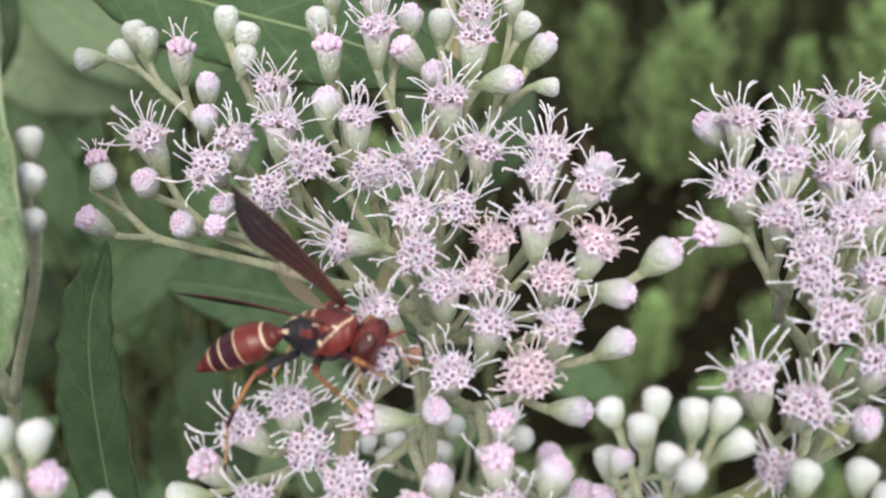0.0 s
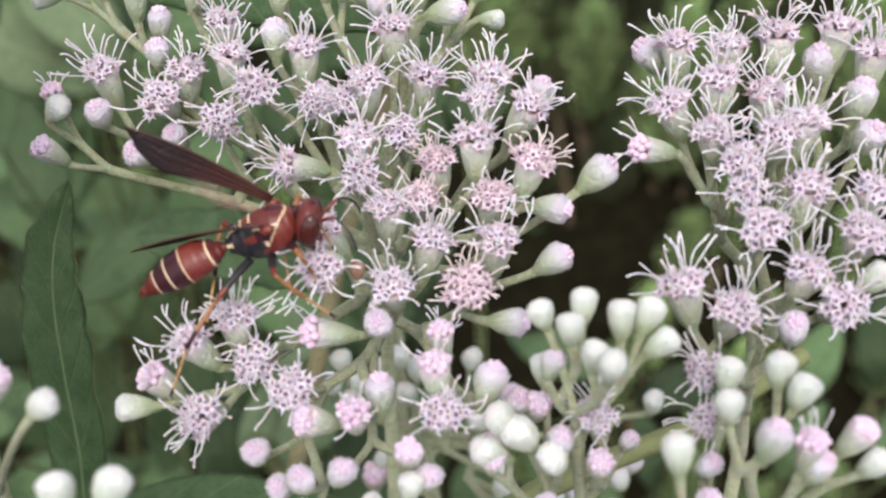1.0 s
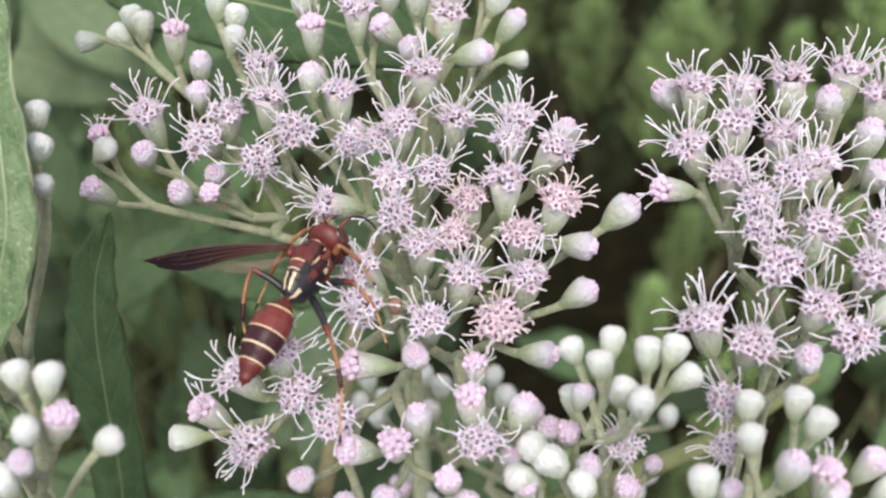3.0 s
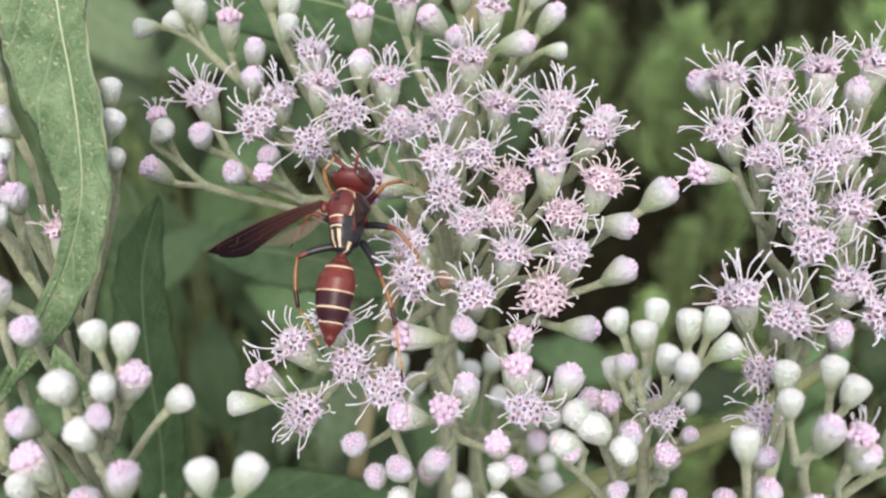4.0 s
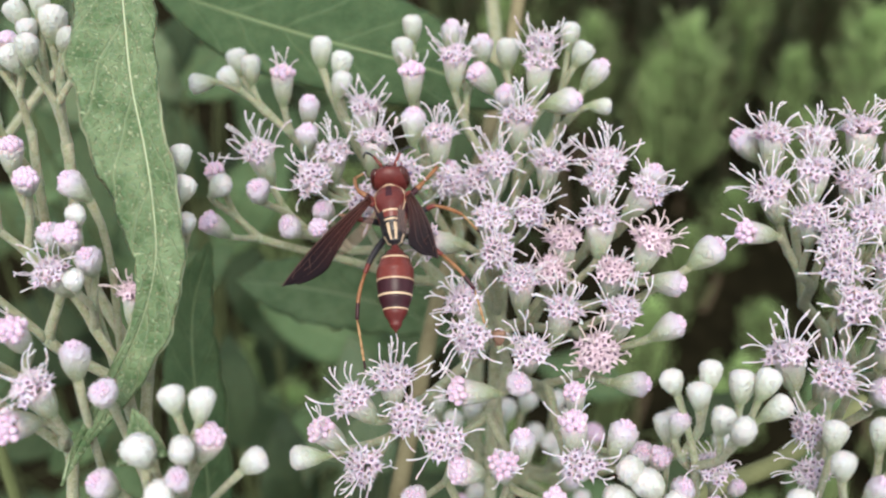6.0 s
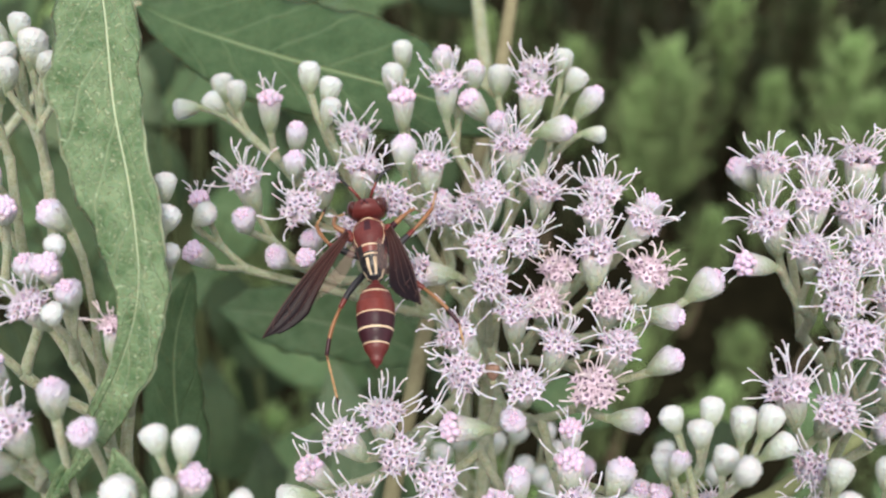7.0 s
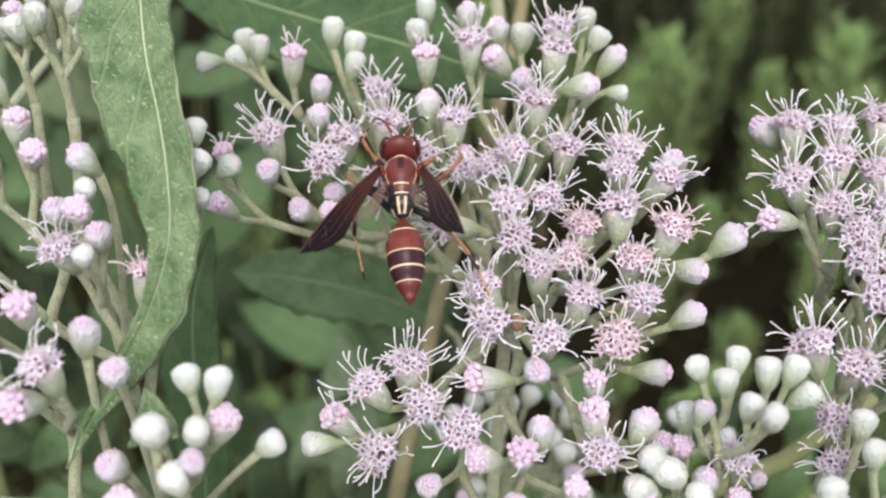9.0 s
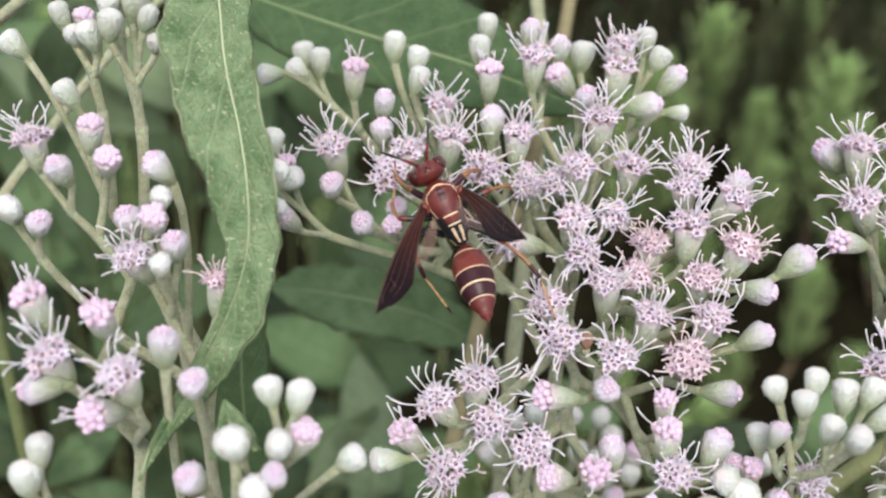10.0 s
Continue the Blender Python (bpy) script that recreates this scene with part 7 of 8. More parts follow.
TWIG = grained("shrub_twig", [(0.3, (0.07, 0.05, 0.03)), (0.7, (0.12, 0.09, 0.05))], 60, 0.8)


def ground():
    """One uneven sheet out to the horizon."""
    rng = random.Random(5)
    rings, n = [0.0, 0.4, 0.8, 1.2, 1.6, 2.0, 2.5, 3.2, 4, 6, 10, 20, 60, 200, 600], 40
    verts, faces = [Vector((0, 1, 0))], []
    for r in rings[1:]:
        for k in range(n):
            a = 2 * math.pi * k / n
            verts.append(Vector((r * math.cos(a), 1 + r * math.sin(a), rng.uniform(-0.03, 0.03) * min(1, r) - (0.02 if r > 1 else 0))))
    for k in range(n):
        faces.append((0, 1 + k, 1 + (k + 1) % n))
    for j in range(len(rings) - 2):
        for k in range(n):
            a, b = 1 + j * n + k, 1 + j * n + (k + 1) % n
            faces.append((a, a + n, b + n, b))
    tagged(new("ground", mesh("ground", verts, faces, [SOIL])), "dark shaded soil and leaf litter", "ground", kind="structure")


def shoot_mesh(seed, height, wide, leaf_mat):
    """An upright feathery shoot: branchlets round a twig, each set with narrow leaves."""
    rng = random.Random(seed)
    s = Shape()
    s.tube([(0, 0, height * k / 5) for k in range(6)], [0.004 - 0.0006 * k for k in range(6)], 5, 1)
    count = 150
    for k in range(count):
        t = 0.12 + 0.86 * k / count
        a = k * 2.4 + rng.uniform(-0.5, 0.5)
        out = wide * min(1, (1 - t) * 1.9) ** 0.75 * rng.uniform(0.35, 1.2) + 0.006
        root = Vector((0, 0, height * t))
        tip = root + Vector((math.cos(a) * out, math.sin(a) * out, out * rng.uniform(0.8, 1.9) + 0.014))
        s.tube([root, tip], [0.0012, 0.0006], 4, 1)
        way = (tip - root).normalized()
        for q in range(11):
            f = 0.25 + 0.75 * q / 11
            base = root.lerp(tip, f)
            spin = Vector((rng.uniform(-1, 1), rng.uniform(-1, 1), rng.uniform(-1, 1))).normalized()
            d = (way * 1.1 + spin * 0.7 + Vector((0, 0, 0.5))).normalized()
            side = d.cross(spin)
            side = (side if side.length > 0.05 else d.orthogonal()).normalized()
            long, w = rng.uniform(0.014, 0.026), rng.uniform(0.0013, 0.0024)
            b = len(s.v)
            s.v += [base, base + d * long * 0.45 + side * w, base + d * long, base + d * long * 0.45 - side * w]
            s.f.append((b, b + 1, b + 2, b + 3))
            s.i.append(0)
    return s.done("shoot", [leaf_mat, TWIG])


SHOOTS = [shoot_mesh(700 + k, 0.30 + 0.05 * (k % 3), 0.062 + 0.010 * (k % 3), NEEDLE) for k in range(6)]
SHADED_SHOOTS = [shoot_mesh(800 + k, 0.30 + 0.05 * (k % 3), 0.05 + 0.008 * (k % 3), NEEDLE_SHADED) for k in range(4)]


def shrub(x, y, tops, seed, shoots=SHOOTS, label="olive-green feathery shrub of upright shoots in soft focus"):
    """A shrub of upright shoots on one foot; tops are rows of x, y, z of the tips."""
    rng = random.Random(seed)
    root = tagged(new("shrub"), label, "shrub", "shrubs behind the flowers")
    root.location = (x, y, 0)
    for tx, ty, tz, size in tops:
        data = shoots[rng.randrange(len(shoots))]
        px, py, pz = tx - x, ty - y, tz - max(v.co.z for v in data.vertices) * size
        under("shoot", data, root, pose(px, py, pz, rng.uniform(-3, 3), rng.uniform(-3, 3), rng.uniform(0, 360)) @ Matrix.Scale(size, 4))
        s = Shape()
        s.tube(bezier((0, 0, -0.05), (px * 0.3, py * 0.3, pz * 0.5), (px, py, pz * 0.6), (px, py, pz + 0.02), 6), [0.007 - 0.0006 * j for j in range(7)], 5)
        under("twig", s.done("twig", [TWIG]), root)


ground()
shrub(0.36, 1.36, [(0.345, 1.378, 0.328, 0.95), (0.372, 1.35, 0.29, 0.85), (0.325, 1.36, 0.27, 0.7)], 1)
shrub(0.52, 1.32, [(0.532, 1.393, 0.268, 0.6), (0.498, 1.252, 0.235, 0.55)], 2)
shrub(0.60, 1.27, [(0.612, 1.33, 0.361, 0.7), (0.598, 1.2, 0.325, 0.75)], 3)
shrub(0.25, 1.52, [(0.242, 1.516, 0.276, 0.7)], 4)
shrub(0.53, 1.76, [(0.533, 1.757, 0.277, 0.9)], 5)
shrub(0.73, 1.88, [(0.729, 1.875, 0.282, 1.0)], 6)
shrub(0.76, 1.42, [(0.831, 1.759, 0.292, 0.9), (0.678, 1.187, 0.33, 0.8), (0.758, 1.317, 0.348, 0.9)], 7)
shrub(0.32, 0.80, [(0.336, 0.83, 0.142, 0.5), (0.295, 0.776, 0.149, 0.45)], 8)
shrub(0.34, 1.07, [(0.376, 1.109, 0.201, 0.5), (0.303, 1.036, 0.179, 0.45)], 9)
shrub(0.45, 0.97, [(0.514, 1.037, 0.189, 0.45), (0.379, 0.904, 0.165, 0.45)], 10)
shrub(-0.10, 1.24, [(-0.104, 1.241, 0.197, 0.7)], 11)
shrub(-0.22, 1.12, [(-0.221, 1.125, 0.2, 0.6)], 12)
shrub(-0.17, 0.74, [(-0.191, 0.78, 0.224, 0.5), (-0.149, 0.709, 0.21, 0.5)], 13)
shrub(-0.08, 0.68, [(-0.105, 0.715, 0.22, 0.45), (-0.058, 0.644, 0.207, 0.45)], 14)
shrub(0.21, 0.83, [(0.238, 0.866, 0.192, 0.4), (0.18, 0.797, 0.176, 0.4)], 15)
shrub(0.15, 1.65, [(0.1, 1.645, 0.27, 0.8), (0.194, 1.654, 0.288, 0.8)], 16)
shrub(-0.04, 1.57, [(-0.087, 1.631, 0.242, 0.7), (0.006, 1.515, 0.252, 0.7)], 17)
shrub(-0.61, 1.66, [(-0.615, 1.659, 0.261, 0.9)], 18)
shrub(-0.46, 1.39, [(-0.462, 1.39, 0.225, 0.7)], 19)
shrub(0.29, 0.63, [(0.288, 0.607, 0.167, 0.4), (0.236, 0.658, 0.151, 0.4), (0.35, 0.618, 0.186, 0.4)], 20)
shrub(0.08, 0.66, [(0.06, 0.688, 0.188, 0.4), (0.109, 0.63, 0.193, 0.4)], 21)
shrub(0.50, 0.80, [(0.508, 0.863, 0.198, 0.5), (0.5, 0.738, 0.192, 0.5)], 22)
# Filler shrubs, their dark colour standing in for shade in the gaps.
shrub(0.03, 1.45, [(-0.003, 1.833, 0.32, 0.84), (0.01, 1.697, 0.266, 0.87), (0.015, 1.727, 0.067, 0.65), (0.018, 1.339, 0.006, 0.93), (0.05, 1.544, 0.086, 0.95)], 50, SHADED_SHOOTS, "shrub with shade put into its dark green, out of focus")
shrub(0.09, 1.22, [(0.075, 1.791, 0.308, 0.74)], 59, SHADED_SHOOTS, "shrub with shade put into its dark green, out of focus")
shrub(0.15, 1.41, [(0.133, 1.268, 0.019, 0.67), (0.139, 1.635, 0.028, 0.63), (0.143, 1.364, 0.13, 0.9), (0.158, 1.956, 0.072, 0.94), (0.165, 1.58, 0.132, 0.66), (0.173, 1.555, 0.137, 0.7)], 68, SHADED_SHOOTS, "shrub with shade put into its dark green, out of focus")
shrub(0.19, 1.21, [(0.174, 1.851, 0.131, 0.94), (0.191, 1.189, 0.011, 0.76), (0.191, 1.639, 0.325, 0.64), (0.21, 1.245, -0.018, 0.84)], 77, SHADED_SHOOTS, "shrub with shade put into its dark green, out of focus")
shrub(0.24, 1.34, [(0.224, 1.661, 0.294, 0.75), (0.232, 1.709, 0.232, 0.75), (0.239, 1.8, 0.104, 0.94), (0.258, 1.375, 0.131, 0.82)], 86, SHADED_SHOOTS, "shrub with shade put into its dark green, out of focus")
shrub(0.32, 1.38, [(0.276, 1.377, 0.099, 0.88), (0.277, 1.569, 0.17, 0.87), (0.278, 1.448, 0.123, 0.73), (0.33, 1.745, 0.277, 0.92), (0.344, 1.344, 0.011, 0.84)], 95, SHADED_SHOOTS, "shrub with shade put into its dark green, out of focus")
shrub(0.38, 1.42, [(0.352, 1.113, 0.004, 0.86), (0.363, 1.667, 0.087, 0.71), (0.366, 1.349, -0.002, 0.93), (0.38, 1.736, 0.171, 0.77), (0.389, 1.907, 0.156, 0.68), (0.4, 1.453, 0.151, 0.63), (0.408, 1.257, 0.094, 0.88)], 104, SHADED_SHOOTS, "shrub with shade put into its dark green, out of focus")
shrub(0.43, 1.29, [(0.411, 1.367, 0.042, 0.87), (0.42, 1.82, 0.28, 0.65), (0.426, 1.419, 0.101, 0.86), (0.441, 1.52, 0.048, 0.92)], 113, SHADED_SHOOTS, "shrub with shade put into its dark green, out of focus")
shrub(0.48, 1.38, [(0.461, 1.82, 0.038, 0.89), (0.476, 1.695, 0.25, 0.75), (0.477, 1.556, 0.203, 0.68), (0.482, 1.796, 0.327, 0.94)], 122, SHADED_SHOOTS, "shrub with shade put into its dark green, out of focus")
shrub(0.53, 1.11, [(0.532, 1.472, 0.06, 0.65), (0.546, 1.339, 0.011, 0.91)], 131, SHADED_SHOOTS, "shrub with shade put into its dark green, out of focus")
shrub(0.58, 1.28, [(0.563, 1.411, 0.195, 0.63), (0.565, 1.477, 0.184, 0.74), (0.591, 1.645, 0.191, 0.63), (0.592, 1.698, 0.239, 0.62), (0.594, 1.293, 0.045, 0.9)], 140, SHADED_SHOOTS, "shrub with shade put into its dark green, out of focus")
shrub(0.63, 1.49, [(0.609, 1.868, 0.235, 0.79), (0.635, 1.365, 0.125, 0.76), (0.647, 1.885, 0.089, 0.77)], 149, SHADED_SHOOTS, "shrub with shade put into its dark green, out of focus")
shrub(0.71, 1.37, [(0.676, 1.755, 0.269, 0.66), (0.688, 1.788, 0.304, 0.68), (0.699, 1.605, 0.139, 0.75)], 158, SHADED_SHOOTS, "shrub with shade put into its dark green, out of focus")
shrub(0.76, 1.21, [(0.744, 1.653, 0.372, 0.93), (0.763, 1.599, 0.256, 0.91), (0.764, 1.426, 0.091, 0.93)], 167, SHADED_SHOOTS, "shrub with shade put into its dark green, out of focus")
shrub(0.83, 1.54, [(0.798, 1.693, 0.132, 0.76), (0.815, 1.45, 0.19, 0.91), (0.833, 1.553, 0.232, 0.66), (0.837, 1.957, 0.108, 0.94), (0.843, 1.307, 0.027, 0.85), (0.853, 1.632, 0.051, 0.87)], 176, SHADED_SHOOTS, "shrub with shade put into its dark green, out of focus")
shrub(0.87, 1.44, [(0.853, 1.69, 0.361, 0.87), (0.857, 1.636, 0.049, 0.68), (0.874, 1.65, 0.084, 0.91), (0.876, 1.414, 0.094, 0.63)], 185, SHADED_SHOOTS, "shrub with shade put into its dark green, out of focus")
shrub(0.96, 1.55, [(0.892, 1.489, 0.134, 0.9), (0.916, 1.434, 0.209, 0.8), (0.962, 1.71, 0.294, 0.77), (0.963, 1.67, 0.205, 0.92), (0.965, 1.732, 0.259, 0.81), (0.992, 1.539, -0.0, 0.77), (1.047, 1.834, 0.327, 0.8)], 194, SHADED_SHOOTS, "shrub with shade put into its dark green, out of focus")
shrub(1.06, 1.72, [(1.062, 1.723, 0.058, 0.74)], 203, SHADED_SHOOTS, "shrub with shade put into its dark green, out of focus")

# ---- the wasp: x forward, y to its left, z up its back, in its own space; the waist joint is the origin ----
CHITIN = grained("red_brown_chitin", [(0.3, (0.115, 0.017, 0.014)), (0.7, (0.20, 0.040, 0.032))], 700, 0.34, 0.3, 6, 0.00012)
SCUTUM = grained("dark_red_chitin", [(0.3, (0.085, 0.012, 0.012)), (0.7, (0.15, 0.028, 0.025))], 700, 0.42, 0.35, 6, 0.00014)
MAROON = grained("dark_maroon_chitin", [(0.3, (0.027, 0.008, 0.013)), (0.7, (0.056, 0.016, 0.025))], 700, 0.35, 0.2, 6, 0.00004, Specular_IOR_Level=0.3)
BLACK = grained("black_chitin", [(0.3, (0.010, 0.010, 0.014)), (0.7, (0.028, 0.027, 0.034))], 700, 0.35, 0.25, 6, 0.00005)
YELLOW = grained("pale_yellow_band", [(0.3, (0.60, 0.45, 0.29)), (0.7, (0.76, 0.61, 0.44))], 900, 0.45)
ORANGE = grained("orange_leg", [(0.3, (0.17, 0.062, 0.026)), (0.7, (0.35, 0.17, 0.075))], 900, 0.4)
FOOT = grained("tan_foot", [(0.3, (0.36, 0.19, 0.08)), (0.7, (0.52, 0.33, 0.17))], 900, 0.45)
EYE = grained("dark_compound_eye", [(0.3, (0.045, 0.010, 0.010)), (0.7, (0.075, 0.02, 0.018))], 3000, 0.18, 0.15, 2, 0.00002)


def wing_material(name, base, tip, alpha_base, alpha_tip, rough):
    """Membrane that darkens from the reddish base to the smoky tip."""
    m, b = material(name, tip, rough, Specular_IOR_Level=0.12)
    tc = node(m, "ShaderNodeTexCoord")
    split = node(m, "ShaderNodeSeparateXYZ")
    link(m, tc.outputs["Object"], split.inputs[0])
    n = node(m, "ShaderNodeTexNoise", Scale=450.0, Detail=4.0)
    link(m, tc.outputs["Object"], n.inputs["Vector"])
    span = node(m, "ShaderNodeMapRange", **{"From Min": 0.0, "From Max": 0.0125, "To Min": -0.12, "To Max": 0.85})
    link(m, split.outputs[0], span.inputs[0])
    add = node(m, "ShaderNodeMath")
    add.operation = "MULTIPLY_ADD"
    link(m, n.outputs[0], add.inputs[0])
    add.inputs[1].default_value = 0.3
    link(m, span.outputs[0], add.inputs[2])
    link(m, ramp(m, add.outputs[0], [(0.1, base), (0.75, tip)]), b.inputs["Base Color"])
    see = node(m, "ShaderNodeMapRange", **{"To Min": alpha_base, "To Max": alpha_tip})
    link(m, add.outputs[0], see.inputs[0])
    link(m, see.outputs[0], b.inputs["Alpha"])
    bm = node(m, "ShaderNodeBump", Strength=0.3, Distance=0.00005)
    link(m, n.outputs[0], bm.inputs["Height"])
    link(m, bm.outputs[0], b.inputs["Normal"])
    return m


WING = wing_material("smoky_wing", (0.06, 0.018, 0.014), (0.010, 0.005, 0.008), 0.86, 0.97, 0.3)
HINDWING = wing_material("pale_hind_wing", (0.30, 0.19, 0.16), (0.18, 0.12, 0.11), 0.38, 0.22, 0.4)
VEIN = grained("wing_vein", [(0.3, (0.035, 0.012, 0.010)), (0.7, (0.07, 0.024, 0.019))], 800, 0.45)


def loft(name, sections, mats, slot, around=72, steps=80):
    """A body along x: sections are rows of x, half width, up, down and middle height; slot(x, angle) picks the material, angle from the back."""
    s = Shape()
    xs = [r[0] for r in sections]

    def at(x):
        for a, b in zip(sections, sections[1:]):
            if x <= b[0] or b is sections[-1]:
                t = (x - a[0]) / (b[0] - a[0])
                t = t * t * (3 - 2 * t)
                return [p + (q - p) * t for p, q in zip(a, b)]
    last = None
    for k in range(steps + 1):
        x = xs[0] + (xs[-1] - xs[0]) * k / steps
        _, w, up, down, mid = at(x)
        start = len(s.v)
        for j in range(around):
            a = 2 * math.pi * j / around
            h = up if math.cos(a) > 0 else down
            s.v.append(Vector((x, math.sin(a) * w, mid + math.cos(a) * h)) * MM)
        if last is not None:
            for j in range(around):
                s.f.append((last + j, last + (j + 1) % around, start + (j + 1) % around, start + j))
                a = (j + 0.5) / around * 360
                s.i.append(slot(x, a if a <= 180 else a - 360))
        last = start
        if k in (0, steps):
            s.v.append(Vector((x, 0, mid)) * MM)
            for j in range(around):
                s.f.append((start + j, start + (j + 1) % around, len(s.v) - 1))
                s.i.append(slot(x, 180))
    return s.done(name, mats)


def thorax_slot(x, a):
    q = abs(a)
    if x < 2.15:
        if 8 < q < 26 and 0.35 < x < 1.95:
            return 2
        if 62 < q < 80 and x < 1.0:
            return 2
        return 1
    if x < 3.3:
        if q < 30 and (2.2 < x < 2.35 or 3.08 < x < 3.24):
            return 2
        if 30 < q < 66 or x < 2.2 or 2.35 < x < 2.55:
            return 1
    front = 6.35 - 1.9 * (q / 90) ** 2
    if q < 100 and abs(x - front) < 0.095:
        return 2
    if 52 < q < 57 and 3.36 < x < front:
        return 2
    if q < 84 or (x > front and q < 125):
        if q < 9 and 4.7 < x < front - 0.3:
            return 4
        if 3.3 < x < front:
            return 3 if q < 55 else 4
        return 0
    if 86 < q < 104 and 3.9 < x < 4.35:
        return 2
    return 1


def abdomen_slot(x, a):
    d = -x
    for lo, hi in ((1.40, 1.59), (3.82, 3.97), (5.38, 5.52), (6.78, 6.90)):
        if lo < d < hi and abs(a) < 150:
            return 2
    if 3.98 < d < 6.75 and abs(a) < 130:
        return 1
    if d > 6.9 or d < 1.36:
        return 3
    return 0


def wing_mesh():
    """A narrow pleated wing along x, its face towards z."""
    verts, faces = [], []
    rows, cols = 40, 12
    for i in range(rows + 1):
        t = i / rows
        width = 2.55 * (0.24 + 0.76 * min(1, t / 0.66) ** 1.15) * (1 - max(0, (t - 0.62) / 0.38) ** 1.9 * 0.95)
        for j in range(cols + 1):
            u = j / cols
            pleat = 0.05 * math.sin(u * 15.7) * (1 - t * 0.4)
            sweep = 0.5 * math.sin(t * 2.6) - 0.9 * t * t * 0.4
            verts.append(Vector((13.6 * t - 0.5 * abs(u - 0.35) * (t > 0.9), sweep + 0.55 - 0.25 * max(0, t - 0.6) - u * width, pleat + 0.35 * math.sin(t * 3))) * MM)
    for i in range(rows):
        for j in range(cols):
            a = i * (cols + 1) + j
            faces.append((a, a + cols + 1, a + cols + 2, a + 1))
    return mesh("wing", verts, faces, [WING]), verts, cols


def leg_segment(name, length, r0, r1, mats, split=1.0, spur=False):
    """A tapering leg segment along x, its far part of the second material."""
    s = Shape()
    n = 9
    pts = [Vector((length * k / n, 0, 0.05 * length * math.sin(math.pi * k / n))) * MM for k in range(n + 1)]
    s.tube(pts, [(r0 + (r1 - r0) * k / n + 0.12 * r0 * math.sin(math.pi * k / n)) * MM for k in range(n + 1)], 8)
    for f, poly in enumerate(s.f):
        x = sum(s.v[q].x for q in poly) / len(poly)
        s.i[f] = 1 if x > split * length * MM else 0
    if spur:
        for side in (-1, 1):
            b = pts[-1]
            s.tube([b, b + Vector((0.5, 0.25 * side, -0.2)) * MM], [0.07 * MM, 0.03 * MM], 5, 1)
    return s.done(name, mats)


def foot_mesh(length):
    """Five small joints and a pair of claws, along x."""
    s = Shape()
    x = 0.0
    for k in range(5):
        step = length * (0.38, 0.2, 0.15, 0.12, 0.15)[k]
        s.tube([(x * MM, 0, 0), ((x + step * 0.8) * MM, 0, 0), ((x + step) * MM, 0, 0)], [0.1 * MM, 0.14 * MM, 0.1 * MM], 7, 1 if k > 3 else 0)
        x += step
    for side in (-1, 1):
        s.tube([(x * MM, 0, 0), ((x + 0.25) * MM, 0.2 * side * MM, 0.05 * MM), ((x + 0.35) * MM, 0.25 * side * MM, -0.15 * MM)], [0.07 * MM, 0.05 * MM, 0.02 * MM], 5, 1)
    return s.done("foot", [FOOT, MAROON])


LEGS = {"front": ((5.5, 1.1, -1.5), 3.0, 2.9, 3.2), "mid": ((3.6, 1.3, -1.9), 3.6, 3.4, 3.9), "hind": ((1.6, 1.2, -1.6), 4.4, 4.9, 5.0)}


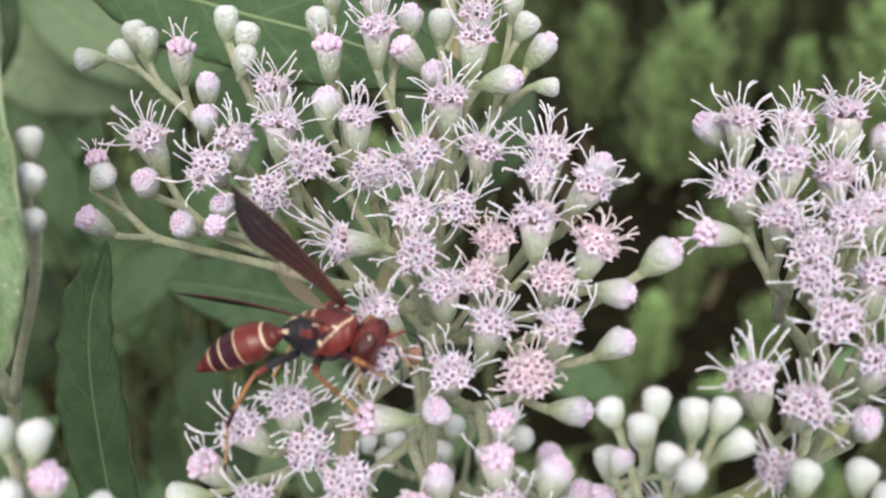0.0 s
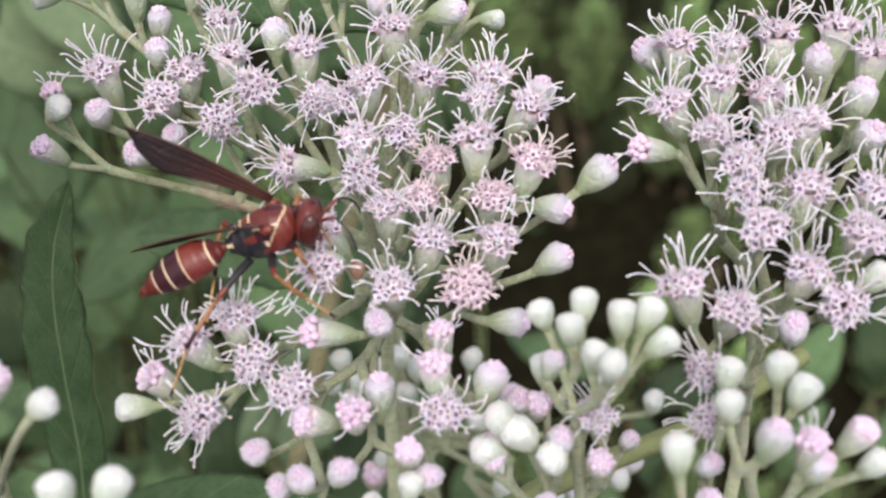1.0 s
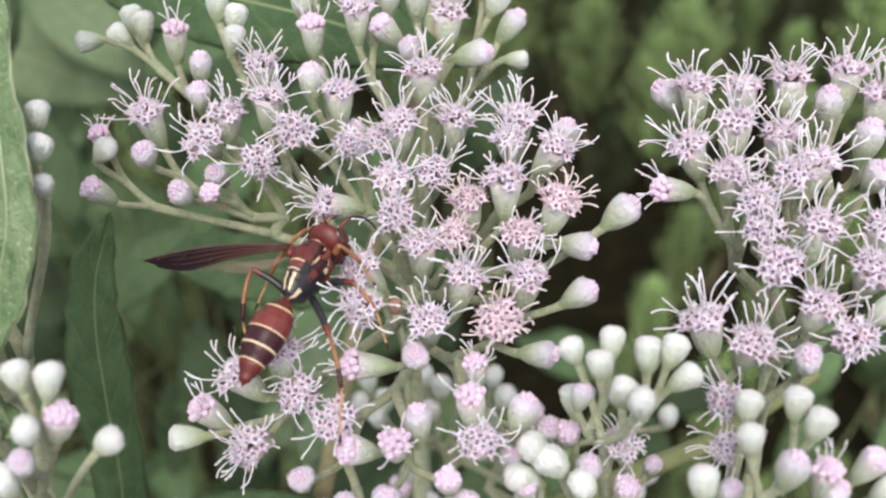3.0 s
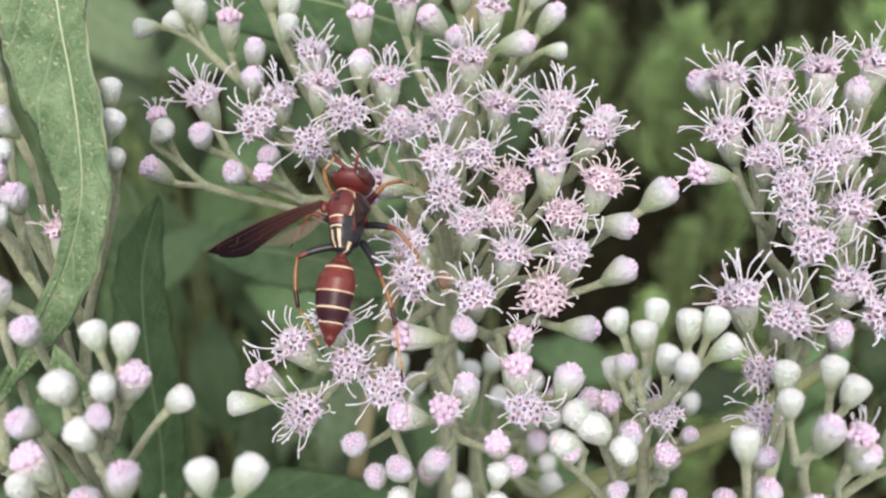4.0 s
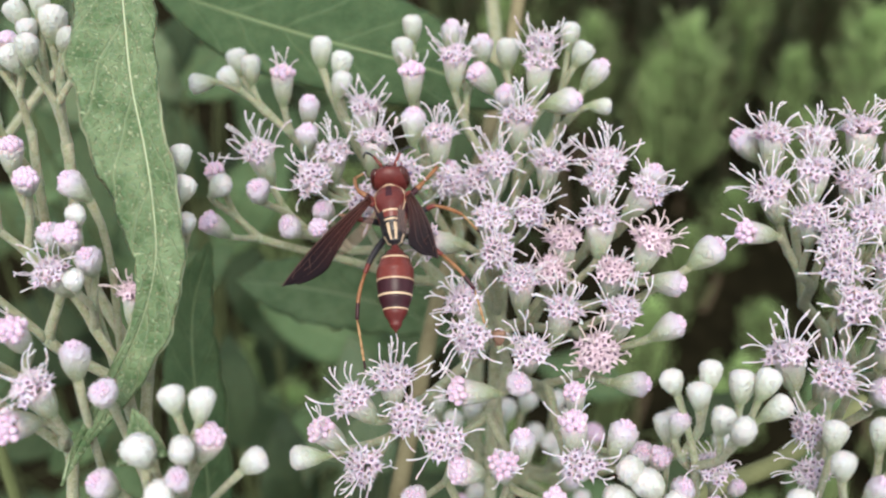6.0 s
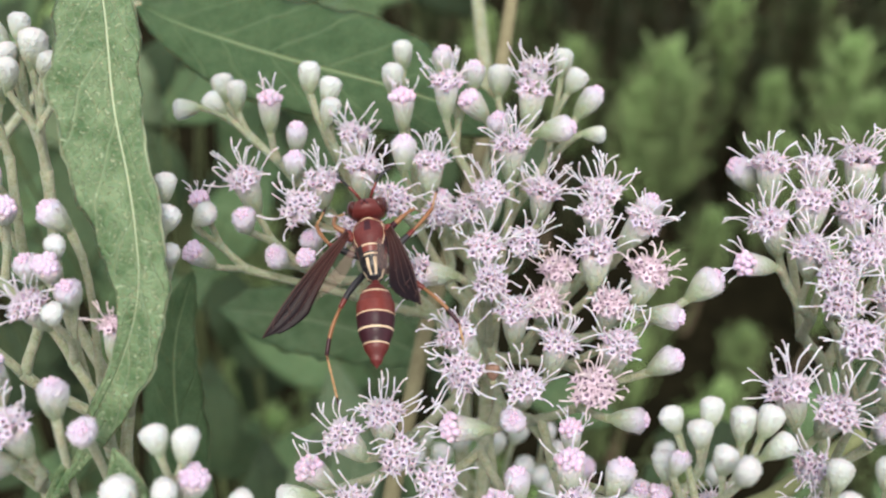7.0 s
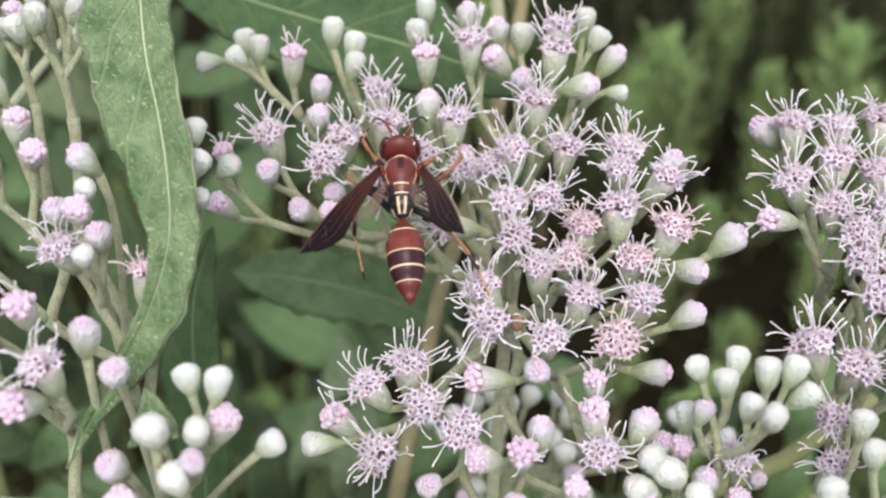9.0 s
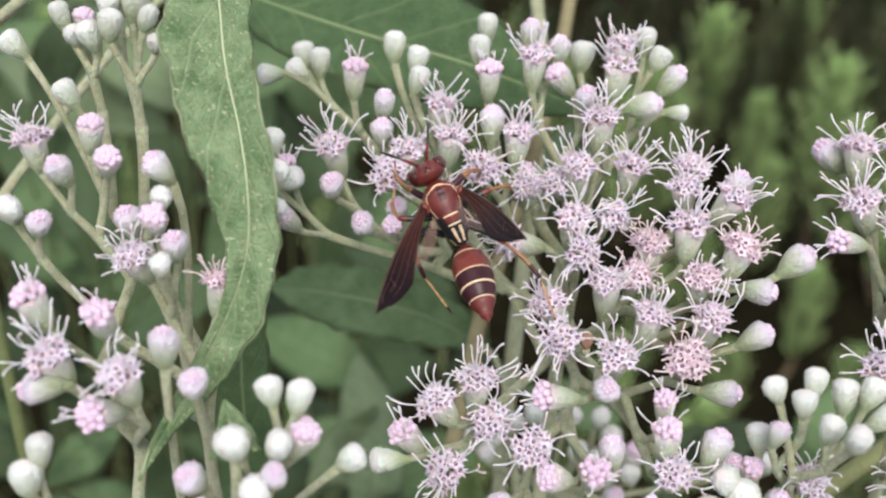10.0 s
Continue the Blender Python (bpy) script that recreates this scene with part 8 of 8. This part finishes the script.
def build_wasp():
    """The wasp and its moving parts by name."""
    wasp = tagged(new("paper_wasp"), "red-brown paper wasp with pale bands and smoky wings on flowers", "wasp")
    made = {"wasp": wasp}
    made["thorax"] = under("thorax", loft("thorax", [(-0.1, 0.264, 0.3, 0.3, -0.1), (0.25, 0.82, 0.95, 0.9, -0.2), (1.3, 1.22, 1.6, 1.7, -0.25), (2.2, 1.36, 1.9, 2.2, -0.2), (3.2, 1.56, 2.1, 2.4, -0.2), (4.3, 1.92, 2.15, 2.4, -0.2), (5.0, 1.98, 2.05, 2.2, -0.15), (5.7, 1.74, 1.8, 1.85, -0.1), (6.35, 1.24, 1.3, 1.25, 0), (6.75, 0.616, 0.7, 0.7, 0)], [CHITIN, BLACK, YELLOW, SCUTUM, MAROON], thorax_slot), wasp)
    for side in (1, -1):
        s = Shape()
        s.ball(Vector((4.75, 1.95 * side, 1.05)) * MM, 0.45 * MM, 10, 7, 0, 1.5, (1, 0.2 * side, 0))
        under("wing_socket", s.done("wing_socket", [CHITIN]), wasp)
    made["abdomen"] = under("abdomen", loft("abdomen", [(-9.15, 0.043, 0.045, 0.045, -0.35), (-8.3, 0.619, 0.558, 0.495, -0.2), (-7.0, 1.204, 1.125, 0.99, -0.1), (-6.9, 1.29, 1.188, 1.062, -0.1), (-5.5, 1.703, 1.575, 1.395, 0), (-5.4, 1.763, 1.638, 1.44, 0), (-3.95, 1.892, 1.782, 1.575, 0), (-3.8, 1.909, 1.8, 1.602, 0), (-2.8, 1.892, 1.755, 1.575, 0), (-1.7, 1.565, 1.395, 1.215, -0.05), (-1.45, 1.428, 1.278, 1.08, -0.05), (-0.8, 0.903, 0.765, 0.72, -0.1), (-0.3, 0.43, 0.405, 0.405, -0.1), (0.1, 0.258, 0.27, 0.27, -0.1)],
                                                    [CHITIN, MAROON, YELLOW, SCUTUM], abdomen_slot, 48, 150), wasp)
    s = Shape()
    turn = Matrix.Translation(Vector((0.95, 0, -0.55)) * MM)
    prof = [(math.sin(math.pi * k / 16), -math.cos(math.pi * k / 16)) for k in range(17)]
    s.lathe([(r * 1.0 * MM, z * MM) for r, z in prof], 28)
    s.v = [turn @ Vector((v.x * 1.15, v.y * 1.95, v.z * 2.2)) for v in s.v]
    b = len(s.v)
    s.ball(Vector((1.45, 0, -2.1)) * MM, 0.85 * MM, 16, 10, 0, 0.9, (0.6, 0, -1))
    for side in (-1, 1):
        s.tube([Vector((1.5, 0.6 * side, -2.5)) * MM, Vector((1.75, 0.45 * side, -2.95)) * MM, Vector((1.8, 0.05 * side, -3.15)) * MM], [0.3 * MM, 0.22 * MM, 0.06 * MM], 7, 1)
        s.ball(Vector((1.95, 0.5 * side, 0.05)) * MM, 0.28 * MM, 10, 6)
    for y, x in ((0.28, 1.1), (-0.28, 1.1), (0, 1.35)):
        s.ball(Vector((x, y, 1.62)) * MM, 0.14 * MM, 8, 6, 1)
    made["head"] = under("head", s.done("head", [SCUTUM, MAROON]), wasp, Matrix.Translation(Vector((6.9, 0, 0.15)) * MM))
    for side in (1, -1):
        s = Shape()
        s.ball((0, 0, 0), 0.9 * MM, 22, 14, 0, 1.0)
        s.v = [Vector((v.x * 0.95, v.y * 0.7, v.z * 1.7)) for v in s.v]
        under("eye", s.done("eye", [EYE]), made["head"], Matrix.Translation(Vector((1.2, 1.5 * side, -0.3)) * MM) @ pose(0, 0, 0, 8 * side, 0, 0), "large dark kidney-shaped eye")
        s = Shape()
        pts = [(2.0, 0.5, 0.1), (2.6, 0.9, 0.7), (3.2, 1.4, 1.2)]
        s.tube([Vector((x, y * side, z)) * MM for x, y, z in pts], [0.15 * MM, 0.17 * MM, 0.15 * MM], 7, 0)
        pts = bezier((3.2, 1.4, 1.2), (4.0, 2.0, 1.2), (4.9, 2.6, 0.4), (5.3, 2.8, -1.0), 12)
        s.tube([Vector((p.x, p.y * side, p.z)) * MM for p in pts], [(0.10 + 0.03 * math.sin(k * 0.26)) * MM for k in range(13)], 7, 1)
        under("antenna", s.done("antenna", [CHITIN, BLACK]), made["head"])
    blade, verts, cols = wing_mesh()
    s = Shape()
    for col, stop in ((0, 1.0), (2, 0.95), (5, 0.85), (8, 0.8), (11, 0.55)):
        pts = [verts[i * (cols + 1) + col] + Vector((0, 0, 0.03 * MM)) for i in range(0, int(40 * stop) + 1, 4)]
        s.tube(pts, [(0.13 - 0.006 * k if col == 0 else 0.055 - 0.003 * k) * MM for k in range(len(pts))], 5)
    for i, a, b in ((24, 0, 3), (28, 2, 6), (31, 4, 8), (20, 5, 9), (34, 1, 4)):
        s.tube([verts[i * (cols + 1) + a], verts[(i + 2) * (cols + 1) + b]], [0.05 * MM] * 2, 5)
    veins = s.done("wing_vein", [VEIN])
    hind = [Vector((8.2 * t, -0.5 - 1.3 * math.sin(min(1, t * 1.15) * 2.7) * u - 0.35, -0.12)) * MM for t in (k / 14 for k in range(15)) for u in (0, 0.35, 0.7, 1)]
    low = mesh("hind_wing", hind, [(i * 4 + j, i * 4 + j + 4, i * 4 + j + 5, i * 4 + j + 1) for i in range(14) for j in range(3)], [HINDWING])
    for name, side in (("left", 1), ("right", -1)):
        flip = Matrix.Diagonal((1, 1 if side < 0 else -1, 1, 1))
        w = blade.copy()
        v2, h2 = veins.copy(), low.copy()
        for d in (w, v2, h2):
            d.transform(flip)
            if side > 0:
                d.flip_normals()
        ob = under("wing", w, wasp)
        thick = ob.modifiers.new("thickness", "SOLIDIFY")
        thick.thickness, thick.offset = 0.00004, 0
        under("wing_vein", v2, ob)
        under("hind_wing", h2, ob, Matrix(), "pale translucent hind wing")
        made[name] = ob
    for kind, (hip, fem, tib, foot) in LEGS.items():
        black = kind != "front"
        thigh = leg_segment("femur", fem, 0.37, 0.25, [BLACK if black else MAROON, CHITIN if black else ORANGE], 0.8 if black else 0.65)
        shin = leg_segment("tibia", tib, 0.165, 0.22, [ORANGE, MAROON if kind == "hind" else ORANGE], 0.62, True)
        toes = foot_mesh(foot)
        for side in "lr":
            made[kind + "_" + side] = (under("femur", thigh, wasp), under("tibia", shin, wasp), under("foot", toes, wasp, Matrix(), "slender tan foot"))
    return made


WASP = build_wasp()
FEET = {}
FEET["front_r"] = [(0, -0.0008, -0.0087, 0.8470), (0.5, -0.0011, -0.0075, 0.8477), (1, -0.0017, -0.0083, 0.8472), (1.5, -0.0018, -0.0036, 0.8498), (2, -0.0027, -0.0056, 0.8486), (3.2, -0.0011, -0.0040, 0.8496), (3.7, -0.0024, -0.0013, 0.8510), (4.3, -0.0030, 0.0070, 0.8559), (5, -0.0065, 0.0081, 0.8563), (5.5, -0.0045, 0.0113, 0.8584), (6.8, -0.0065, 0.0095, 0.8571), (7.5, -0.0060, 0.0092, 0.8570), (8.5, -0.0080, 0.0086, 0.8564), (9.5, -0.0076, 0.0106, 0.8577), (10, -0.0094, 0.0093, 0.8568)]
FEET["front_l"] = [(0, 0.0004, -0.0071, 0.8480), (1, -0.0011, -0.0047, 0.8492), (2, 0.0002, -0.0017, 0.8510), (3.2, -0.0065, 0.0017, 0.8524), (4.3, -0.0115, 0.0071, 0.8552), (5, -0.0134, 0.0093, 0.8564), (5.7, -0.0131, 0.0109, 0.8574), (6.8, -0.0144, 0.0093, 0.8563), (7.5, -0.0140, 0.0111, 0.8575), (8.5, -0.0145, 0.0117, 0.8578), (9.5, -0.0147, 0.0143, 0.8595), (10, -0.0184, 0.0114, 0.8573)]
FEET["mid_r"] = [(0, -0.0030, -0.0116, 0.8453), (0.5, -0.0029, -0.0118, 0.8452), (1, -0.0008, -0.0105, 0.8461), (1.5, 0.0015, -0.0097, 0.8467), (2, 0.0008, -0.0071, 0.8480), (2.7, -0.0001, -0.0104, 0.8462), (3.2, 0.0004, -0.0091, 0.8469), (4.3, -0.0013, -0.0064, 0.8482), (4.5, -0.0016, -0.0051, 0.8489), (5, -0.0015, 0.0044, 0.8544), (5.5, -0.0015, 0.0030, 0.8536), (5.7, -0.0009, 0.0028, 0.8535), (6.8, -0.0046, 0.0111, 0.8583), (7.5, -0.0033, 0.0101, 0.8578), (8.5, -0.0045, 0.0096, 0.8573), (9.5, -0.0049, 0.0122, 0.8589), (10, -0.0061, 0.0083, 0.8564)]
FEET["mid_l"] = [(0, -0.0034, -0.0096, 0.8463), (1, -0.0044, -0.0093, 0.8464), (2, -0.0093, -0.0005, 0.8508), (3.2, -0.0117, -0.0048, 0.8482), (4.3, -0.0146, -0.0000, 0.8506), (5, -0.0138, 0.0017, 0.8517), (6.8, -0.0169, 0.0101, 0.8566), (7.5, -0.0148, 0.0092, 0.8562), (8.5, -0.0156, 0.0090, 0.8560), (9.5, -0.0169, 0.0092, 0.8561), (10, -0.0183, 0.0091, 0.8558)]
FEET["hind_r"] = [(0, -0.0145, -0.0143, 0.8428), (0.5, -0.0145, -0.0152, 0.8423), (1, -0.0143, -0.0155, 0.8421), (1.5, -0.0142, -0.0144, 0.8427), (2, -0.0136, -0.0150, 0.8425), (2.3, -0.0113, -0.0151, 0.8427), (2.7, -0.0043, -0.0211, 0.8404), (3.2, -0.0032, -0.0169, 0.8426), (4.3, -0.0031, -0.0167, 0.8427), (4.5, -0.0033, -0.0149, 0.8436), (5, -0.0031, -0.0069, 0.8478), (5.5, -0.0010, -0.0052, 0.8489), (5.7, -0.0004, -0.0061, 0.8485), (6.8, -0.0018, -0.0054, 0.8487), (7.5, -0.0011, -0.0055, 0.8488), (8.5, -0.0011, -0.0055, 0.8487), (9, -0.0009, -0.0060, 0.8485), (9.5, -0.0011, -0.0045, 0.8493), (10, -0.0019, -0.0048, 0.8490)]
FEET["hind_l"] = [(0, -0.0117, -0.0087, 0.8460), (1, -0.0121, -0.0115, 0.8444), (2, -0.0113, -0.0079, 0.8465), (2.5, -0.0110, -0.0111, 0.8448), (3.2, -0.0124, -0.0108, 0.8448), (4.3, -0.0116, -0.0110, 0.8448), (5, -0.0117, -0.0085, 0.8461), (5.5, -0.0122, -0.0102, 0.8451), (5.7, -0.0123, -0.0104, 0.8450), (6.8, -0.0145, -0.0084, 0.8459), (7.5, -0.0139, -0.0078, 0.8463), (8, -0.0210, -0.0056, 0.8468), (8.5, -0.0145, -0.0049, 0.8479), (9, -0.0146, -0.0004, 0.8504), (9.5, -0.0148, 0.0003, 0.8508), (10, -0.0133, -0.0022, 0.8495)]


def between(rows, t):
    """The row of numbers at t, eased between its neighbours."""
    for a, b in zip(rows, rows[1:]):
        if t <= b[0]:
            u = (t - a[0]) / (b[0] - a[0])
            u = u * u * (3 - 2 * u)
            return Vector(a[1:]).lerp(Vector(b[1:]), u)
    return Vector(rows[-1][1:])


def body_at(rows, t):
    for (ta, a), (tb, b) in zip(rows, rows[1:]):
        if t <= tb:
            u = (t - ta) / (tb - ta)
            return Matrix.Translation(a.translation.lerp(b.translation, u)) @ a.to_quaternion().slerp(b.to_quaternion(), u).to_matrix().to_4x4()
    return rows[-1][1]


def aim(start, end, up):
    """A pose at start whose x axis points to end."""
    x = (end - start).normalized()
    y = up.cross(x)
    y = (y if y.length > 1e-6 else Vector((0, 1, 0))).normalized()
    m = Matrix((x, y, x.cross(y))).transposed().to_4x4()
    m.translation = start
    return m


def leg_rows(rows, name):
    """Poses of thigh, shin and foot that keep the foot where it stands while the body moves."""
    kind, side = name.split("_")
    hip, fem, tib, foot = LEGS[kind]
    hip = Vector((hip[0], hip[1] * (1 if side == "l" else -1), hip[2])) * MM
    out = ([], [], [])
    for k in range(41):
        t = k * 0.25
        m = body_at(rows, t)
        goal = m.inverted() @ between(FEET[name], t)
        outward = Vector(((0.5 if kind == "front" else -0.25 if kind == "hind" else 0.1), 1.0 if side == "l" else -1.0, 0.55)).normalized()
        ankle = goal + (hip - goal).normalized() * foot * 0.75 * MM + outward * 0.55 * foot * MM
        span = ankle - hip
        most = (fem + tib) * 0.985 * MM
        if span.length > most:
            span = span.normalized() * most
        ankle = hip + span
        d = span.length
        a = (fem ** 2 - tib ** 2) * MM * MM
        along = max(-fem * MM, min(fem * MM, (a + d * d) / (2 * d)))
        rise = math.sqrt(max(0.0, (fem * MM) ** 2 - along ** 2))
        bend = (outward - span.normalized() * outward.dot(span.normalized())).normalized()
        knee = hip + span.normalized() * along + bend * rise
        out[0].append((t, aim(hip, knee, bend)))
        out[1].append((t, aim(knee, ankle, bend)))
        out[2].append((t, aim(ankle, goal, bend)))
    return out


def motions():
    """All that moves: the wasp creeps over the flowers, turns, and works its wings, waist, head and legs."""
    body = [
        (0, pose(-0.00980, -0.00733, 0.85159, -14.5, -9.8, -15.4)),
        (0.5, pose(-0.01030, -0.00776, 0.85131, -12.2, -2.9, 4.5)),
        (1, pose(-0.00988, -0.00736, 0.85157, 1.8, -22.9, -0.3)),
        (1.5, pose(-0.00922, -0.00853, 0.85099, -2.9, -17.4, 37.1)),
        (2, pose(-0.00821, -0.00820, 0.85127, 6.0, -9.0, 46.8)),
        (2.5, pose(-0.00703, -0.00927, 0.85080, 0.8, -11.4, 54.4)),
        (2.7, pose(-0.00862, -0.00986, 0.85034, 0.3, -4.0, 56.0)),
        (3, pose(-0.00842, -0.00908, 0.85122, -10.1, -11.3, 66.4)),
        (3.2, pose(-0.00844, -0.00937, 0.85062, -17.1, -16.2, 73.3)),
        (4.3, pose(-0.00923, -0.00553, 0.85263, -25.4, -32.1, 89.3)),
        (4.5, pose(-0.00972, -0.00446, 0.85319, -28.6, -27.7, 92.7)),
        (5, pose(-0.00923, -0.00297, 0.85407, -28.3, -37.1, 97.7)),
        (5.5, pose(-0.01006, -0.00079, 0.85524, -9.3, -42.3, 87.3)),
        (5.7, pose(-0.00930, -0.00054, 0.85546, -7.1, -30.9, 92.4)),
        (6.8, pose(-0.01063, -0.00110, 0.85502, -13.3, -30.9, 99.7)),
        (7.5, pose(-0.01032, -0.00029, 0.85551, 0.7, -32.1, 90.1)),
        (8, pose(-0.01101, -0.00054, 0.85530, -0.6, -52.5, 95.2)),
        (8.5, pose(-0.01111, -0.00050, 0.85532, 2.3, -45.0, 91.6)),
        (9, pose(-0.01049, 0.00017, 0.85576, -2.5, -37.1, 93.4)),
        (9.5, pose(-0.01034, 0.00058, 0.85602, -9.6, -59.7, 99.8)),
        (10, pose(-0.01137, -0.00073, 0.85516, -35.4, -48.6, 134.5))]
    walk(WASP["wasp"], body)
    walk(WASP["abdomen"], [
        (0, pose(0.00000, 0.00000, 0.00000, 0.0, -21.4, 10.7)),
        (0.5, pose(0.00000, 0.00000, 0.00000, 0.0, -26.7, -12.6)),
        (1, pose(0.00000, 0.00000, 0.00000, -0.0, -2.4, 12.7)),
        (1.5, pose(0.00000, 0.00000, 0.00000, -0.0, 11.8, 20.3)),
        (2, pose(0.00000, 0.00000, 0.00000, 0.0, -0.7, 4.3)),
        (2.5, pose(0.00000, 0.00000, 0.00000, 0.0, -1.7, 4.4)),
        (2.7, pose(0.00000, 0.00000, 0.00000, 0.0, -29.2, -4.4)),
        (3.2, pose(0.00000, 0.00000, 0.00000, 0.0, -3.2, -4.5)),
        (4.3, pose(0.00000, 0.00000, 0.00000, 0.0, -14.6, -11.4)),
        (4.5, pose(0.00000, 0.00000, 0.00000, 0.0, -17.8, -13.1)),
        (5, pose(0.00000, 0.00000, 0.00000, -0.0, -12.2, -9.5)),
        (5.5, pose(0.00000, 0.00000, 0.00000, 0.0, 3.0, 6.3)),
        (5.7, pose(0.00000, 0.00000, 0.00000, -0.0, -8.5, -3.9)),
        (6.8, pose(0.00000, 0.00000, 0.00000, 0.0, 1.5, -5.9)),
        (7.5, pose(0.00000, 0.00000, 0.00000, 0.0, -2.2, 0.5)),
        (8, pose(0.00000, 0.00000, 0.00000, 0.0, 21.6, 5.5)),
        (8.5, pose(0.00000, 0.00000, 0.00000, 0.0, 5.6, 13.3)),
        (9, pose(0.00000, 0.00000, 0.00000, 0.0, 3.5, 3.5)),
        (9.5, pose(0.00000, 0.00000, 0.00000, 0.0, 35.7, 7.2)),
        (10, pose(0.00000, 0.00000, 0.00000, -0.0, 34.6, -10.1))])
    walk(WASP["left"], [
        (0, pose(0.00470, 0.00175, 0.00135, -67.1, -53.1, -168.0)),
        (0.5, pose(0.00470, 0.00175, 0.00135, -65.7, -46.4, 170.1)),
        (1, pose(0.00470, 0.00175, 0.00135, -54.8, -54.8, 178.5)),
        (1.5, pose(0.00470, 0.00175, 0.00135, -43.5, -26.4, 132.6)),
        (2, pose(0.00470, 0.00175, 0.00135, -10.3, -21.4, 130.8)),
        (2.5, pose(0.00470, 0.00175, 0.00135, -9.9, -13.7, 118.0)),
        (2.7, pose(0.00470, 0.00175, 0.00135, -16.3, -13.7, 132.5)),
        (3.2, pose(0.00470, 0.00175, 0.00135, -8.6, -12.2, 112.8)),
        (4.3, pose(0.00470, 0.00175, 0.00135, -36.7, 3.5, 103.3)),
        (4.5, pose(0.00470, 0.00175, 0.00135, -40.6, 6.2, 102.1)),
        (5, pose(0.00470, 0.00175, 0.00135, -41.0, -39.3, 145.4)),
        (5.5, pose(0.00470, 0.00175, 0.00135, -26.7, -29.0, 145.0)),
        (5.7, pose(0.00470, 0.00175, 0.00135, -29.2, -21.5, 140.6)),
        (6.8, pose(0.00470, 0.00175, 0.00135, -24.3, -2.0, 135.5)),
        (7.5, pose(0.00470, 0.00175, 0.00135, -17.3, -4.9, 143.2)),
        (8, pose(0.00470, 0.00175, 0.00135, -0.3, -21.6, 137.7)),
        (8.5, pose(0.00470, 0.00175, 0.00135, -5.5, -13.6, 142.8)),
        (9, pose(0.00470, 0.00175, 0.00135, -17.8, -18.9, 143.2)),
        (9.5, pose(0.00470, 0.00175, 0.00135, 1.3, -45.4, 126.1)),
        (10, pose(0.00470, 0.00175, 0.00135, 1.8, -35.9, 129.2))])
    walk(WASP["right"], [
        (0, pose(0.00470, -0.00175, 0.00135, 34.0, -8.9, 179.5)),
        (0.5, pose(0.00470, -0.00175, 0.00135, 31.4, -0.3, 166.4)),
        (1, pose(0.00470, -0.00175, 0.00135, 40.9, -2.2, 168.3)),
        (1.5, pose(0.00470, -0.00175, 0.00135, 40.5, 16.5, 146.2)),
        (2, pose(0.00470, -0.00175, 0.00135, 79.2, -52.4, -145.6)),
        (2.5, pose(0.00470, -0.00175, 0.00135, 69.3, -46.5, -144.0)),
        (3.2, pose(0.00470, -0.00175, 0.00135, 41.5, -34.4, -137.7)),
        (4.3, pose(0.00470, -0.00175, 0.00135, 19.9, -42.1, -130.0)),
        (4.5, pose(0.00470, -0.00175, 0.00135, 20.9, -39.0, -135.3)),
        (5, pose(0.00470, -0.00175, 0.00135, -3.9, -43.9, -140.6)),
        (5.5, pose(0.00470, -0.00175, 0.00135, -3.9, -48.3, -144.6)),
        (5.7, pose(0.00470, -0.00175, 0.00135, 8.8, -37.1, -158.8)),
        (6.8, pose(0.00470, -0.00175, 0.00135, 2.0, -29.3, -167.8)),
        (7.5, pose(0.00470, -0.00175, 0.00135, 13.4, -28.4, -162.8)),
        (8, pose(0.00470, -0.00175, 0.00135, 11.0, -55.9, -163.6)),
        (8.5, pose(0.00470, -0.00175, 0.00135, 14.7, -46.3, -163.3)),
        (9, pose(0.00470, -0.00175, 0.00135, 15.9, -37.4, -160.7)),
        (9.5, pose(0.00470, -0.00175, 0.00135, -1.5, -67.5, -135.3)),
        (10, pose(0.00470, -0.00175, 0.00135, 9.5, -59.5, -161.0))])
    walk(WASP["head"], [(t, pose(0.0069, 0, 0.00015, 0, pitch, yaw)) for t, pitch, yaw in (
        (0, 28, 0), (0.5, 20, 0), (1, 30, 0), (1.5, 22, 5), (2, 25, 10), (2.7, 20, 5), (3.2, 10, 0), (4.3, 5, 0), (5, 12, 4), (5.5, 22, 0), (6.8, -8, 0), (7.5, -10, 0), (8, -6, 4), (8.5, -8, 6), (9, 15, 0), (9.5, 18, 0), (10, 0, 8))])
    for name in FEET:
        for piece, rows in zip(WASP[name], leg_rows(body, name)):
            walk(piece, rows)


motions()
